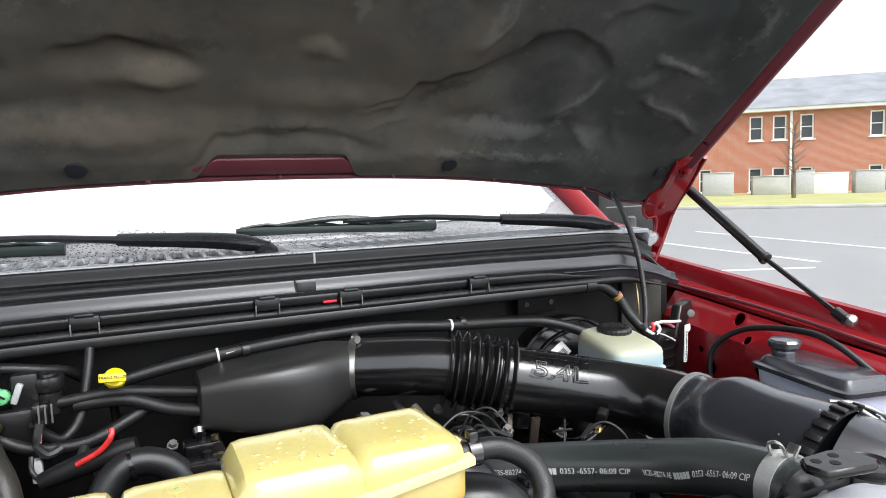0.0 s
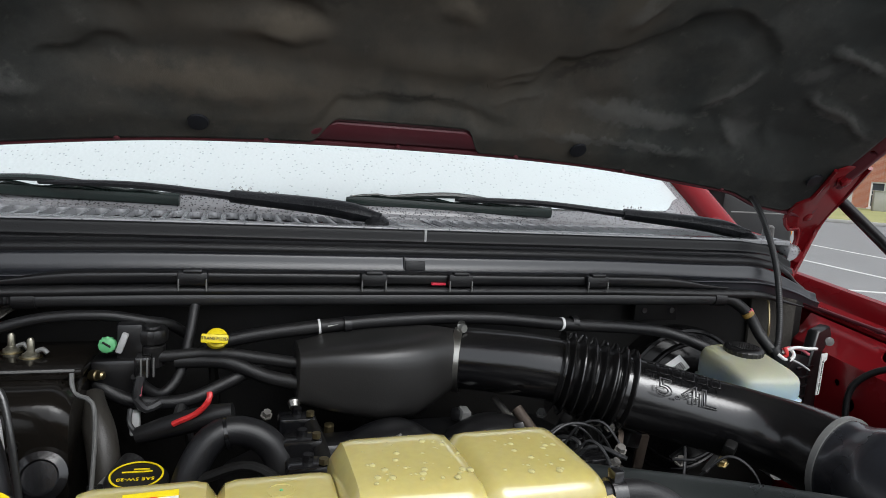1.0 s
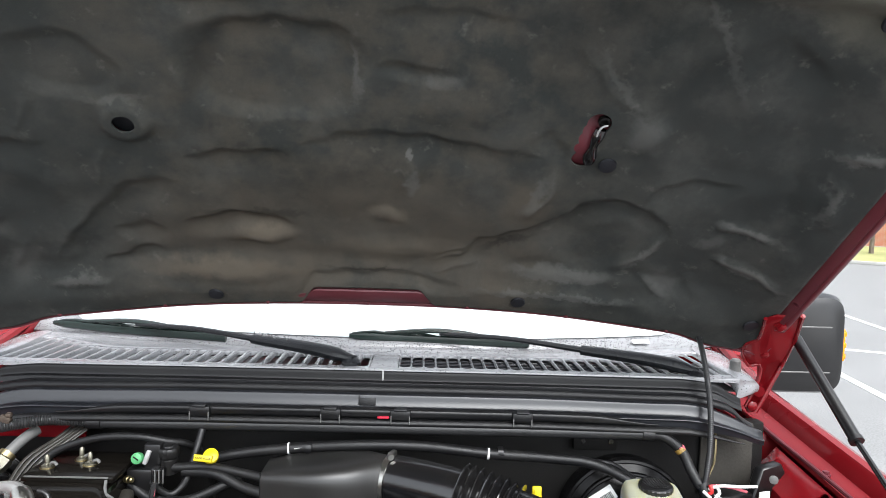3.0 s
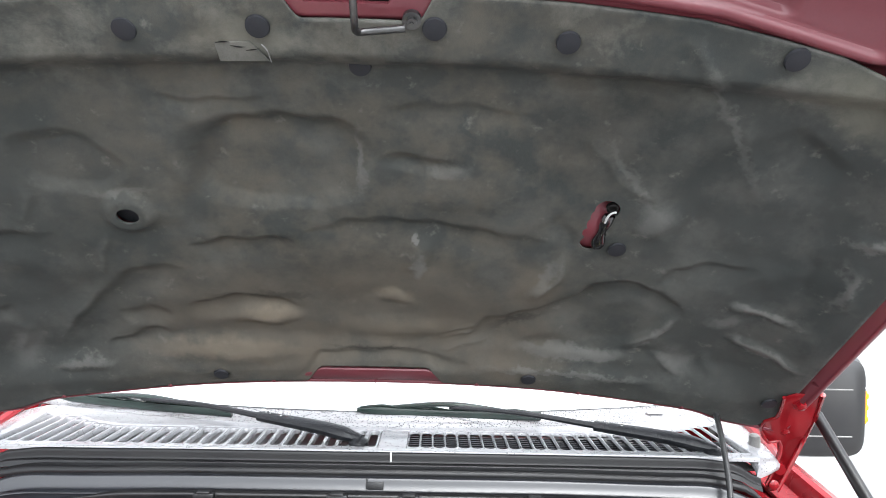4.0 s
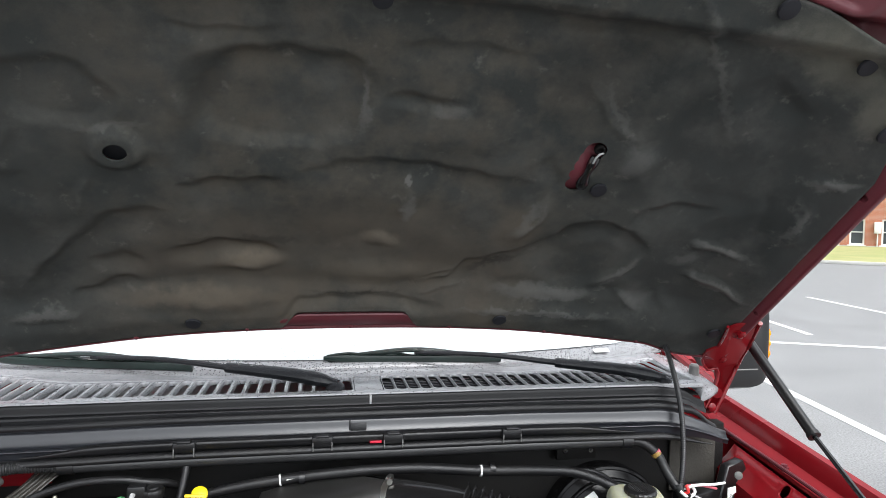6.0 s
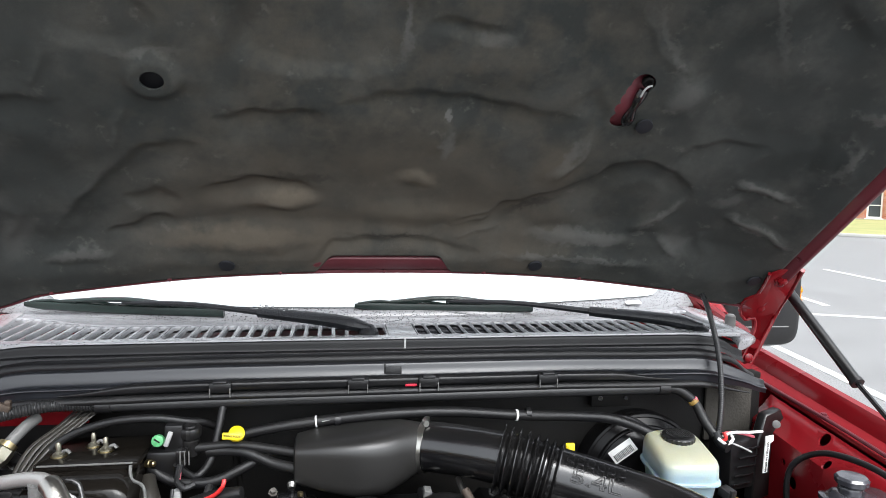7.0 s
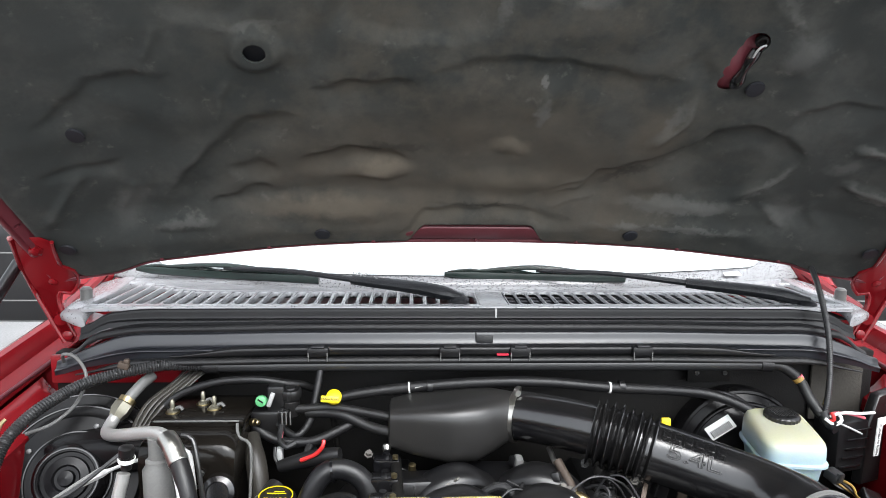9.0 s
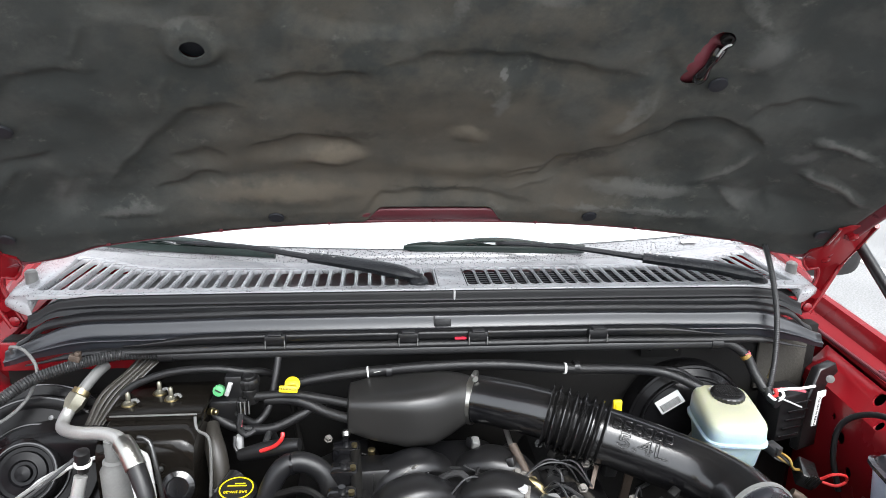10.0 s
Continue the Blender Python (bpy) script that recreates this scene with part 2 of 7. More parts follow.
def felt_material():
    """Grey-green felt with brown stains in the middle, pale scuffs and worn ridges, and lit swellings tinted in."""
    m = bpy.data.materials.new("felt")
    m.use_nodes = True
    nd, ln = m.node_tree.nodes, m.node_tree.links
    b = nd["Principled BSDF"]
    b.inputs["Roughness"].default_value, b.inputs["Specular IOR Level"].default_value = 0.95, 0.15
    co = nd.new("ShaderNodeTexCoord")

    def noise_fac(scale, detail, lo, hi, rough=0.55):
        t, r = nd.new("ShaderNodeTexNoise"), nd.new("ShaderNodeMapRange")
        t.inputs["Scale"].default_value, t.inputs["Detail"].default_value, t.inputs["Roughness"].default_value = scale, detail, rough
        r.inputs["From Min"].default_value, r.inputs["From Max"].default_value = lo, hi
        ln.new(co.outputs["Object"], t.inputs["Vector"])
        ln.new(t.outputs["Fac"], r.inputs["Value"])
        return r.outputs[0], t.outputs["Fac"]

    def blend(fac, a, c):
        x = nd.new("ShaderNodeMix")
        x.data_type = "RGBA"
        ln.new(fac, x.inputs[0])
        for sock, v in ((x.inputs[6], a), (x.inputs[7], c)):
            if isinstance(v, tuple):
                sock.default_value = (*v, 1)
            else:
                ln.new(v, sock)
        return x.outputs[2]

    def times(a, c):
        x = nd.new("ShaderNodeMath")
        x.operation = "MULTIPLY"
        ln.new(a, x.inputs[0])
        if isinstance(c, float):
            x.inputs[1].default_value = c
        else:
            ln.new(c, x.inputs[1])
        return x.outputs[0]

    blotch, _ = noise_fac(4.5, 5, 0.38, 0.66)
    cloud, _ = noise_fac(14, 6, 0.42, 0.70, 0.65)
    scuff, _ = noise_fac(34, 7, 0.60, 0.72, 0.7)
    grain, gsrc = noise_fac(900, 3, 0.2, 0.8)
    sep = nd.new("ShaderNodeSeparateXYZ")
    ln.new(co.outputs["Object"], sep.inputs[0])
    ab, mid = nd.new("ShaderNodeMath"), nd.new("ShaderNodeMapRange")
    ab.operation = "ABSOLUTE"
    ln.new(sep.outputs[0], ab.inputs[0])
    mid.inputs["From Min"].default_value, mid.inputs["From Max"].default_value = 0.60, 0.15
    mid.interpolation_type = "SMOOTHSTEP"
    ln.new(ab.outputs[0], mid.inputs["Value"])
    col = blend(blotch, (0.044, 0.049, 0.047), (0.061, 0.064, 0.060))
    col = blend(times(cloud, mid.outputs[0]), col, (0.100, 0.090, 0.072))
    col = blend(times(cloud, 0.22), col, (0.082, 0.086, 0.081))
    col = blend(times(scuff, 0.6), col, (0.15, 0.145, 0.13))
    along, front = nd.new("ShaderNodeVectorMath"), nd.new("ShaderNodeMapRange")
    along.operation = "DOT_PRODUCT"
    along.inputs[1].default_value = (0, -0.7258, 0.6879)
    ln.new(co.outputs["Object"], along.inputs[0])
    front.inputs["From Min"].default_value, front.inputs["From Max"].default_value = 0.82, 0.90
    ln.new(along.outputs["Value"], front.inputs["Value"])
    smear, _ = noise_fac(9, 7, 0.50, 0.66, 0.7)
    col = blend(times(smear, 0.28), col, (0.125, 0.125, 0.113))
    col = blend(times(times(smear, front.outputs[0]), 0.32), col, (0.20, 0.195, 0.165))
    rear = nd.new("ShaderNodeMapRange")
    rear.inputs["From Min"].default_value, rear.inputs["From Max"].default_value = 0.56, 0.34
    rear.interpolation_type = "SMOOTHSTEP"
    ln.new(along.outputs["Value"], rear.inputs["Value"])
    stain, _ = noise_fac(6, 6, 0.36, 0.62, 0.6)
    col = blend(times(times(times(rear.outputs[0], mid.outputs[0]), stain), 0.75), col, (0.122, 0.104, 0.082))
    # worn, dusty and stained places of the felt and tinted fold shade, each with an uneven outline
    shift, warp, place = nd.new("ShaderNodeMath"), nd.new("ShaderNodeTexNoise"), nd.new("ShaderNodeCombineXYZ")
    shift.operation, shift.inputs[1].default_value = "SUBTRACT", 0.1959
    ln.new(along.outputs["Value"], shift.inputs[0])
    ln.new(sep.outputs[0], place.inputs[0])
    ln.new(shift.outputs[0], place.inputs[1])
    warp.inputs["Scale"].default_value, warp.inputs["Detail"].default_value, warp.inputs["Roughness"].default_value = 22, 6, 0.65
    ln.new(co.outputs["Object"], warp.inputs["Vector"])
    centred, small, moved = nd.new("ShaderNodeVectorMath"), nd.new("ShaderNodeVectorMath"), nd.new("ShaderNodeVectorMath")
    centred.operation, centred.inputs[1].default_value = "SUBTRACT", (0.5, 0.5, 0.5)
    small.operation, small.inputs[1].default_value = "MULTIPLY", (0.07, 0.07, 0.0)
    moved.operation = "ADD"
    ln.new(warp.outputs["Color"], centred.inputs[0])
    ln.new(centred.outputs[0], small.inputs[0])
    ln.new(place.outputs[0], moved.inputs[0])
    ln.new(small.outputs[0], moved.inputs[1])

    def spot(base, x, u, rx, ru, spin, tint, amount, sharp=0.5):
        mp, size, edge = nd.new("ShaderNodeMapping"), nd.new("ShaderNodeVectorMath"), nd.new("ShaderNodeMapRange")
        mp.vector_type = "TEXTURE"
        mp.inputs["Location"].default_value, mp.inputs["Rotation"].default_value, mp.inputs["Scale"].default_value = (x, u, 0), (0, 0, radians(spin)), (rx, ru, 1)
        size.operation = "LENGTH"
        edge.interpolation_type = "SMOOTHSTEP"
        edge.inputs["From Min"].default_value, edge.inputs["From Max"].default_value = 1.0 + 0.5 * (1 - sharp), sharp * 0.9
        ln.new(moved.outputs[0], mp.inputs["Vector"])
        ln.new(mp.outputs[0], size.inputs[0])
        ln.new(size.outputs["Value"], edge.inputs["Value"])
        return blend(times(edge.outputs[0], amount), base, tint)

    TAN, PALE, COOL, DIRT_SHADE = (0.165, 0.140, 0.108), (0.175, 0.175, 0.165), (0.034, 0.041, 0.042), (0.036, 0.034, 0.030)
    col = spot(col, -0.62, 0.40, 0.22, 0.42, 0, COOL, 0.18, 0.2)
    col = spot(col, 0.62, 0.46, 0.17, 0.22, 0, COOL, 0.10, 0.2)
    col = spot(col, -0.02, 0.17, 0.34, 0.16, 0, (0.098, 0.086, 0.070), 0.55, 0.1)
    # tan and pale wear on swellings and ridges, their lit slopes tinted in with it
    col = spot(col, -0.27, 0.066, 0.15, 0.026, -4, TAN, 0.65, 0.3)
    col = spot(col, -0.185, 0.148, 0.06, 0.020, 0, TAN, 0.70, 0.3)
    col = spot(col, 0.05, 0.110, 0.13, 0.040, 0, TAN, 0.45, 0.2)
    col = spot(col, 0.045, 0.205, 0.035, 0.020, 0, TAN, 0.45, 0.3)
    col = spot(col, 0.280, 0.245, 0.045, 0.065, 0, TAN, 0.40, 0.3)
    col = spot(col, 0.084, 0.285, 0.016, 0.026, 0, PALE, 0.55, 0.5)
    col = spot(col, 0.080, 0.345, 0.007, 0.016, 0, PALE, 0.65, 0.5)
    col = spot(col, 0.300, 0.275, 0.012, 0.060, -20, PALE, 0.40, 0.3)
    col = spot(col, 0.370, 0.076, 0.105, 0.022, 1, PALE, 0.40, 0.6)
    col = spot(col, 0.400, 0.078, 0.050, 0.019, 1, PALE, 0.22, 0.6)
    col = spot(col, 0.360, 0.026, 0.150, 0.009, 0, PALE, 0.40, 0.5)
    col = spot(col, 0.505, 0.150, 0.010, 0.055, -30, PALE, 0.55, 0.3)
    col = spot(col, 0.560, 0.085, 0.030, 0.050, 35, PALE, 0.40, 0.3)
    col = spot(col, 0.690, 0.158, 0.065, 0.012, -16, PALE, 0.60, 0.3)
    col = spot(col, 0.655, 0.256, 0.050, 0.012, -3, PALE, 0.55, 0.3)
    col = spot(col, 0.610, 0.215, 0.030, 0.020, 30, PALE, 0.35, 0.3)
    col = spot(col, 0.440, 0.425, 0.030, 0.034, 20, PALE, 0.40, 0.3)
    col = spot(col, 0.722, 0.368, 0.010, 0.050, 8, PALE, 0.40, 0.3)
    col = spot(col, 0.728, 0.463, 0.035, 0.010, 18, PALE, 0.50, 0.3)
    col = spot(col, 0.490, 0.610, 0.008, 0.150, 33, PALE, 0.28, 0.3)
    col = spot(col, 0.385, 0.505, 0.008, 0.085, 38, PALE, 0.25, 0.3)
    col = spot(col, -0.535, 0.050, 0.055, 0.014, 0, PALE, 0.45, 0.3)
    col = spot(col, -0.350, 0.452, 0.050, 0.008, 0, PALE, 0.30, 0.3)
    col = spot(col, 0.003, 0.500, 0.008, 0.060, 0, PALE, 0.40, 0.3)
    col = spot(col, 0.130, 0.495, 0.030, 0.012, 0, PALE, 0.30, 0.3)
    col = spot(col, 0.620, 0.670, 0.100, 0.045, -30, (0.20, 0.195, 0.155), 0.50, 0.4)
    col = spot(col, 0.715, 0.600, 0.030, 0.045, 0, (0.21, 0.20, 0.16), 0.45, 0.4)
    col = spot(col, -0.110, 0.715, 0.060, 0.030, 0, (0.19, 0.185, 0.155), 0.45, 0.4)
    col = spot(col, -0.350, 0.735, 0.120, 0.025, 0, (0.16, 0.16, 0.14), 0.12, 0.3)
    col = spot(col, -0.62, 0.10, 0.06, 0.03, 60, PALE, 0.30, 0.3)
    col = spot(col, 0.33, 0.60, 0.10, 0.10, 0, DIRT_SHADE, 0.25, 0.2)
    # shade of the creases put into the colour, one spot along each fold
    col = spot(col, 0.265, 0.140, 0.060, 0.010, 20, DIRT_SHADE, 0.6, 0.3)
    col = spot(col, -0.215, 0.352, 0.060, 0.008, 2, DIRT_SHADE, 0.45, 0.3)
    col = spot(col, -0.185, 0.204, 0.100, 0.010, -4, DIRT_SHADE, 0.55, 0.3)
    col = spot(col, 0.000, 0.062, 0.090, 0.006, 0, DIRT_SHADE, 0.60, 0.3)
    col = spot(col, -0.222, 0.500, 0.020, 0.070, -35, DIRT_SHADE, 0.45, 0.3)
    geo, worn = nd.new("ShaderNodeNewGeometry"), nd.new("ShaderNodeMapRange")
    worn.inputs["From Min"].default_value, worn.inputs["From Max"].default_value = 0.505, 0.55
    ln.new(geo.outputs["Pointiness"], worn.inputs["Value"])
    col = blend(times(times(worn.outputs[0], cloud), 0.8), col, (0.15, 0.15, 0.14))
    g = nd.new("ShaderNodeMix")
    g.data_type, g.blend_type = "RGBA", "MULTIPLY"
    g.inputs[0].default_value = 0.28
    ln.new(col, g.inputs[6])
    ln.new(grain, g.inputs[7])
    ln.new(g.outputs[2], b.inputs["Base Color"])
    b1, b2 = nd.new("ShaderNodeBump"), nd.new("ShaderNodeBump")
    wr, wsrc = noise_fac(26, 6, 0.3, 0.7, 0.6)
    b1.inputs["Strength"].default_value, b1.inputs["Distance"].default_value = 0.22, 0.006
    b2.inputs["Strength"].default_value, b2.inputs["Distance"].default_value = 0.3, 0.001
    ln.new(wsrc, b1.inputs["Height"])
    ln.new(gsrc, b2.inputs["Height"])
    ln.new(b1.outputs[0], b2.inputs["Normal"])
    ln.new(b2.outputs[0], b.inputs["Normal"])
    return m


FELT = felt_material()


def water_material():
    m = bpy.data.materials.new("water_drops")
    m.use_nodes = True
    b = m.node_tree.nodes["Principled BSDF"]
    b.inputs["Base Color"].default_value = (1.0, 1.0, 0.97, 1)
    b.inputs["Roughness"].default_value, b.inputs["IOR"].default_value = 0.03, 1.33
    b.inputs["Transmission Weight"].default_value = 1.0
    return m


WATER = water_material()


def coolant_level(m, z0, z1, low):
    """Orange coolant shows through the wall below its level."""
    nd, ln = m.node_tree.nodes, m.node_tree.links
    b = nd["Principled BSDF"]
    src = b.inputs["Base Color"].links[0].from_socket
    co, sep, mr, mix = nd.new("ShaderNodeTexCoord"), nd.new("ShaderNodeSeparateXYZ"), nd.new("ShaderNodeMapRange"), nd.new("ShaderNodeMix")
    mix.data_type = "RGBA"
    ln.new(co.outputs["Object"], sep.inputs[0])
    ln.new(sep.outputs[2], mr.inputs["Value"])
    mr.interpolation_type = "SMOOTHSTEP"
    mr.inputs["From Min"].default_value, mr.inputs["From Max"].default_value = z0, z1
    mix.inputs[6].default_value = (*low, 1)
    ln.new(mr.outputs[0], mix.inputs[0])
    ln.new(src, mix.inputs[7])
    ln.new(mix.outputs[2], b.inputs["Base Color"])


coolant_level(TANK, 1.160, 1.243, (0.66, 0.33, 0.012))
coolant_level(FLUID, 1.138, 1.166, (0.36, 0.47, 0.51))


def rain(m, scale, dark, strength, lo=0.16, hi=0.32):
    """Beads of rain: small domes, darker than the wet film between them."""
    nd, ln = m.node_tree.nodes, m.node_tree.links
    b = nd["Principled BSDF"]
    src = b.inputs["Base Color"].links[0].from_socket
    co, vo, mr, mix, bp = nd.new("ShaderNodeTexCoord"), nd.new("ShaderNodeTexVoronoi"), nd.new("ShaderNodeMapRange"), nd.new("ShaderNodeMix"), nd.new("ShaderNodeBump")
    vo.inputs["Scale"].default_value = scale
    ln.new(co.outputs["Object"], vo.inputs["Vector"])
    mr.inputs["From Min"].default_value, mr.inputs["From Max"].default_value = lo, hi
    mr.inputs["To Min"].default_value, mr.inputs["To Max"].default_value = 1.0, 0.0
    ln.new(vo.outputs["Distance"], mr.inputs["Value"])
    mix.data_type = "RGBA"
    ln.new(mr.outputs[0], mix.inputs[0])
    ln.new(src, mix.inputs[6])
    mix.inputs[7].default_value = (*dark, 1)
    ln.new(mix.outputs[2], b.inputs["Base Color"])
    bp.inputs["Strength"].default_value, bp.inputs["Distance"].default_value = strength, 0.003
    ln.new(mr.outputs[0], bp.inputs["Height"])
    if b.inputs["Normal"].links:
        ln.new(b.inputs["Normal"].links[0].from_socket, bp.inputs["Normal"])
    ln.new(bp.outputs[0], b.inputs["Normal"])


rain(WET, 150, (0.09, 0.093, 0.10), 0.5, 0.12, 0.24)


def misted_sky_glass():
    """Rain-wet windshield; inner mist and the sky's reflection are one opaque pale colour."""
    m = bpy.data.materials.new("misted_sky_glass")
    m.use_nodes = True
    nd, ln = m.node_tree.nodes, m.node_tree.links
    b = nd["Principled BSDF"]
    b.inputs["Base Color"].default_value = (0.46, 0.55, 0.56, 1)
    b.inputs["Roughness"].default_value = 0.06
    b.inputs["Coat Weight"].default_value = 0.6
    co, no = nd.new("ShaderNodeTexCoord"), nd.new("ShaderNodeTexVoronoi")
    no.inputs["Scale"].default_value = 120
    ln.new(co.outputs["Object"], no.inputs["Vector"])
    bp = nd.new("ShaderNodeBump")
    bp.inputs["Strength"].default_value, bp.inputs["Distance"].default_value = 0.45, 0.001
    ln.new(no.outputs["Distance"], bp.inputs["Height"])
    ln.new(bp.outputs[0], b.inputs["Normal"])
    return m


MIST_SKY = misted_sky_glass()
film = MIST_SKY.node_tree.nodes.new("ShaderNodeRGB")
# pale film colour carries the reflected sky as well as mist
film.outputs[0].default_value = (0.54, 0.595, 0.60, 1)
MIST_SKY.node_tree.links.new(film.outputs[0], MIST_SKY.node_tree.nodes["Principled BSDF"].inputs["Base Color"])
rain(MIST_SKY, 95, (0.40, 0.46, 0.47), 0.5, 0.07, 0.20)


def wet_frit():
    """Black glass border covered in rain drops; its grey colour holds the sky's reflection."""
    m = bpy.data.materials.new("wet_sky_grey_glass")
    m.use_nodes = True
    nd, ln = m.node_tree.nodes, m.node_tree.links
    b = nd["Principled BSDF"]
    b.inputs["Roughness"].default_value = 0.12
    co, no, mr = nd.new("ShaderNodeTexCoord"), nd.new("ShaderNodeTexVoronoi"), nd.new("ShaderNodeMapRange")
    no.inputs["Scale"].default_value, no.inputs["Randomness"].default_value = 215, 1.0
    ln.new(co.outputs["Object"], no.inputs["Vector"])
    mr.inputs["From Min"].default_value, mr.inputs["From Max"].default_value = 0.22, 0.36
    mr.inputs["To Min"].default_value, mr.inputs["To Max"].default_value = 1.0, 0.0
    ln.new(no.outputs["Distance"], mr.inputs["Value"])
    mix = nd.new("ShaderNodeMix")
    mix.data_type = "RGBA"
    # grey between the drops is reflected sky put into the base colour
    mix.inputs[6].default_value, mix.inputs[7].default_value = (0.25, 0.254, 0.262, 1), (0.07, 0.072, 0.076, 1)
    ln.new(mr.outputs[0], mix.inputs[0])
    ln.new(mix.outputs[2], b.inputs["Base Color"])
    bp = nd.new("ShaderNodeBump")
    bp.inputs["Strength"].default_value, bp.inputs["Distance"].default_value = 0.8, 0.003
    ln.new(mr.outputs[0], bp.inputs["Height"])
    ln.new(bp.outputs[0], b.inputs["Normal"])
    return m


FRIT = wet_frit()


# ---- building helpers ----
def finish(ob, bm, mat, smooth=True):
    bmesh.ops.recalc_face_normals(bm, faces=bm.faces)
    for f in bm.faces:
        f.smooth = smooth
    bm.to_mesh(ob.data)
    bm.free()
    ob.data.materials.append(mat)
    if smooth:
        ob.data.set_sharp_from_angle(angle=radians(38))
    return ob


def part(name, bm, mat, parent, label="", smooth=True):
    ob = finish(new(name, bpy.data.meshes.new(name)), bm, mat, smooth)
    ob.parent = parent
    if label:
        tagged(ob, label)
    return ob


def thing(name, label, category, group="", kind="", at=None):
    ob = new(name)
    ob.empty_display_size = 0.05
    return tagged(ob, label, category, group, kind)


def solo(name, bm, mat, label, category, group="", kind="", smooth=True):
    return tagged(finish(new(name, bpy.data.meshes.new(name)), bm, mat, smooth), label, category, group, kind)


def join(*bms):
    out = bmesh.new()
    for b in bms:
        me = bpy.data.meshes.new("tmp")
        b.to_mesh(me)
        b.free()
        out.from_mesh(me)
        bpy.data.meshes.remove(me)
    return out


def box(c, size, bevel=0.0, rot=(0, 0, 0), seg=2, taper=0.0):
    bm = bmesh.new()
    bmesh.ops.create_cube(bm, size=1.0)
    for v in bm.verts:
        k = 1 - taper * (v.co.z + 0.5)
        v.co = Vector((v.co.x * size[0] * k, v.co.y * size[1] * k, v.co.z * size[2]))
    if bevel:
        bmesh.ops.bevel(bm, geom=bm.edges[:], offset=bevel, segments=seg, affect="EDGES", profile=0.5)
    bm.transform(pose(*c, *rot))
    return bm


def curve_points(pts, step=0.008):
    """A smooth line (Catmull-Rom) through pts."""
    p = [Vector(q) for q in pts]
    p = [2 * p[0] - p[1]] + p + [2 * p[-1] - p[-2]]
    out = []
    for i in range(1, len(p) - 2):
        n = max(2, int((p[i + 1] - p[i]).length / step))
        for k in range(n):
            t = k / n
            a, b, c, d = p[i - 1], p[i], p[i + 1], p[i + 2]
            out.append(0.5 * (2 * b + (c - a) * t + (2 * a - 5 * b + 4 * c - d) * t * t + (3 * b - a - 3 * c + d) * t ** 3))
    out.append(p[-2])
    return out


def tube(pts, r, n=14, step=0.008, smooth=True, flat=1.0):
    """A sweep along pts; r: a radius, or a function of (distance, part of the length)."""
    line = curve_points(pts, step) if smooth else [Vector(q) for q in pts]
    bm = bmesh.new()
    total = sum((b - a).length for a, b in zip(line, line[1:]))
    up = Vector((0, 0, 1))
    rings, s = [], 0.0
    for i, p in enumerate(line):
        d = (line[min(i + 1, len(line) - 1)] - line[max(i - 1, 0)]).normalized()
        if i:
            s += (line[i] - line[i - 1]).length
        side = d.cross(up)
        if side.length < 0.05:
            side = d.cross(Vector((0, 1, 0)))
        side.normalize()
        if i and side.dot(last) < 0:
            side = -side
        last = side
        top = side.cross(d)
        rad = r(s, s / total) if callable(r) else r
        rings.append([bm.verts.new(p + rad * (math.cos(a) * side + flat * math.sin(a) * top)) for a in (2 * math.pi * k / n for k in range(n))])
    for a, b in zip(rings, rings[1:]):
        for k in range(n):
            bm.faces.new((a[k], a[(k + 1) % n], b[(k + 1) % n], b[k]))
    bm.faces.new(rings[0][::-1])
    bm.faces.new(rings[-1])
    return bm


def lathe(profile, c=(0, 0, 0), axis=(0, 0, 1), n=28, lobes=0, depth=0.0):
    """Turned round axis: profile rows of (radius, height)."""
    bm = bmesh.new()
    rings = []
    for r, h in profile:
        ring = []
        for k in range(n):
            a = 2 * math.pi * k / n
            rr = r * (1 + depth * math.cos(lobes * a)) if lobes else r
            ring.append(bm.verts.new((rr * math.cos(a), rr * math.sin(a), h)))
        rings.append(ring)
    for a, b in zip(rings, rings[1:]):
        for k in range(n):
            bm.faces.new((a[k], a[(k + 1) % n], b[(k + 1) % n], b[k]))
    bm.faces.new(rings[0][::-1])
    bm.faces.new(rings[-1])
    bm.transform(Matrix.Translation(c) @ Vector(axis).to_track_quat("Z", "Y").to_matrix().to_4x4())
    return bm


def ring_band(c, axis, r, width, thick, n=40):
    """A hollow band."""
    bm = bmesh.new()
    prof = ((r, -width / 2), (r + thick, -width / 2), (r + thick, width / 2), (r, width / 2))
    rings = [[bm.verts.new((q * math.cos(2 * math.pi * k / n), q * math.sin(2 * math.pi * k / n), h)) for k in range(n)] for q, h in prof]
    for a, b in zip(rings, rings[1:] + rings[:1]):
        for k in range(n):
            bm.faces.new((a[k], a[(k + 1) % n], b[(k + 1) % n], b[k]))
    bm.transform(Matrix.Translation(c) @ Vector(axis).to_track_quat("Z", "Y").to_matrix().to_4x4())
    return bm


def plate(outline, thick, m, bevel=0.0):
    """A flat outline in x, y, thickened along z, placed by m."""
    bm = bmesh.new()
    lo = [bm.verts.new((x, y, -thick / 2)) for x, y in outline]
    hi = [bm.verts.new((x, y, thick / 2)) for x, y in outline]
    n = len(outline)
    bm.faces.new(lo[::-1])
    bm.faces.new(hi)
    for k in range(n):
        bm.faces.new((lo[k], lo[(k + 1) % n], hi[(k + 1) % n], hi[k]))
    if bevel:
        bmesh.ops.bevel(bm, geom=[e for e in bm.edges], offset=bevel, segments=1, affect="EDGES")
    bm.transform(m)
    return bm


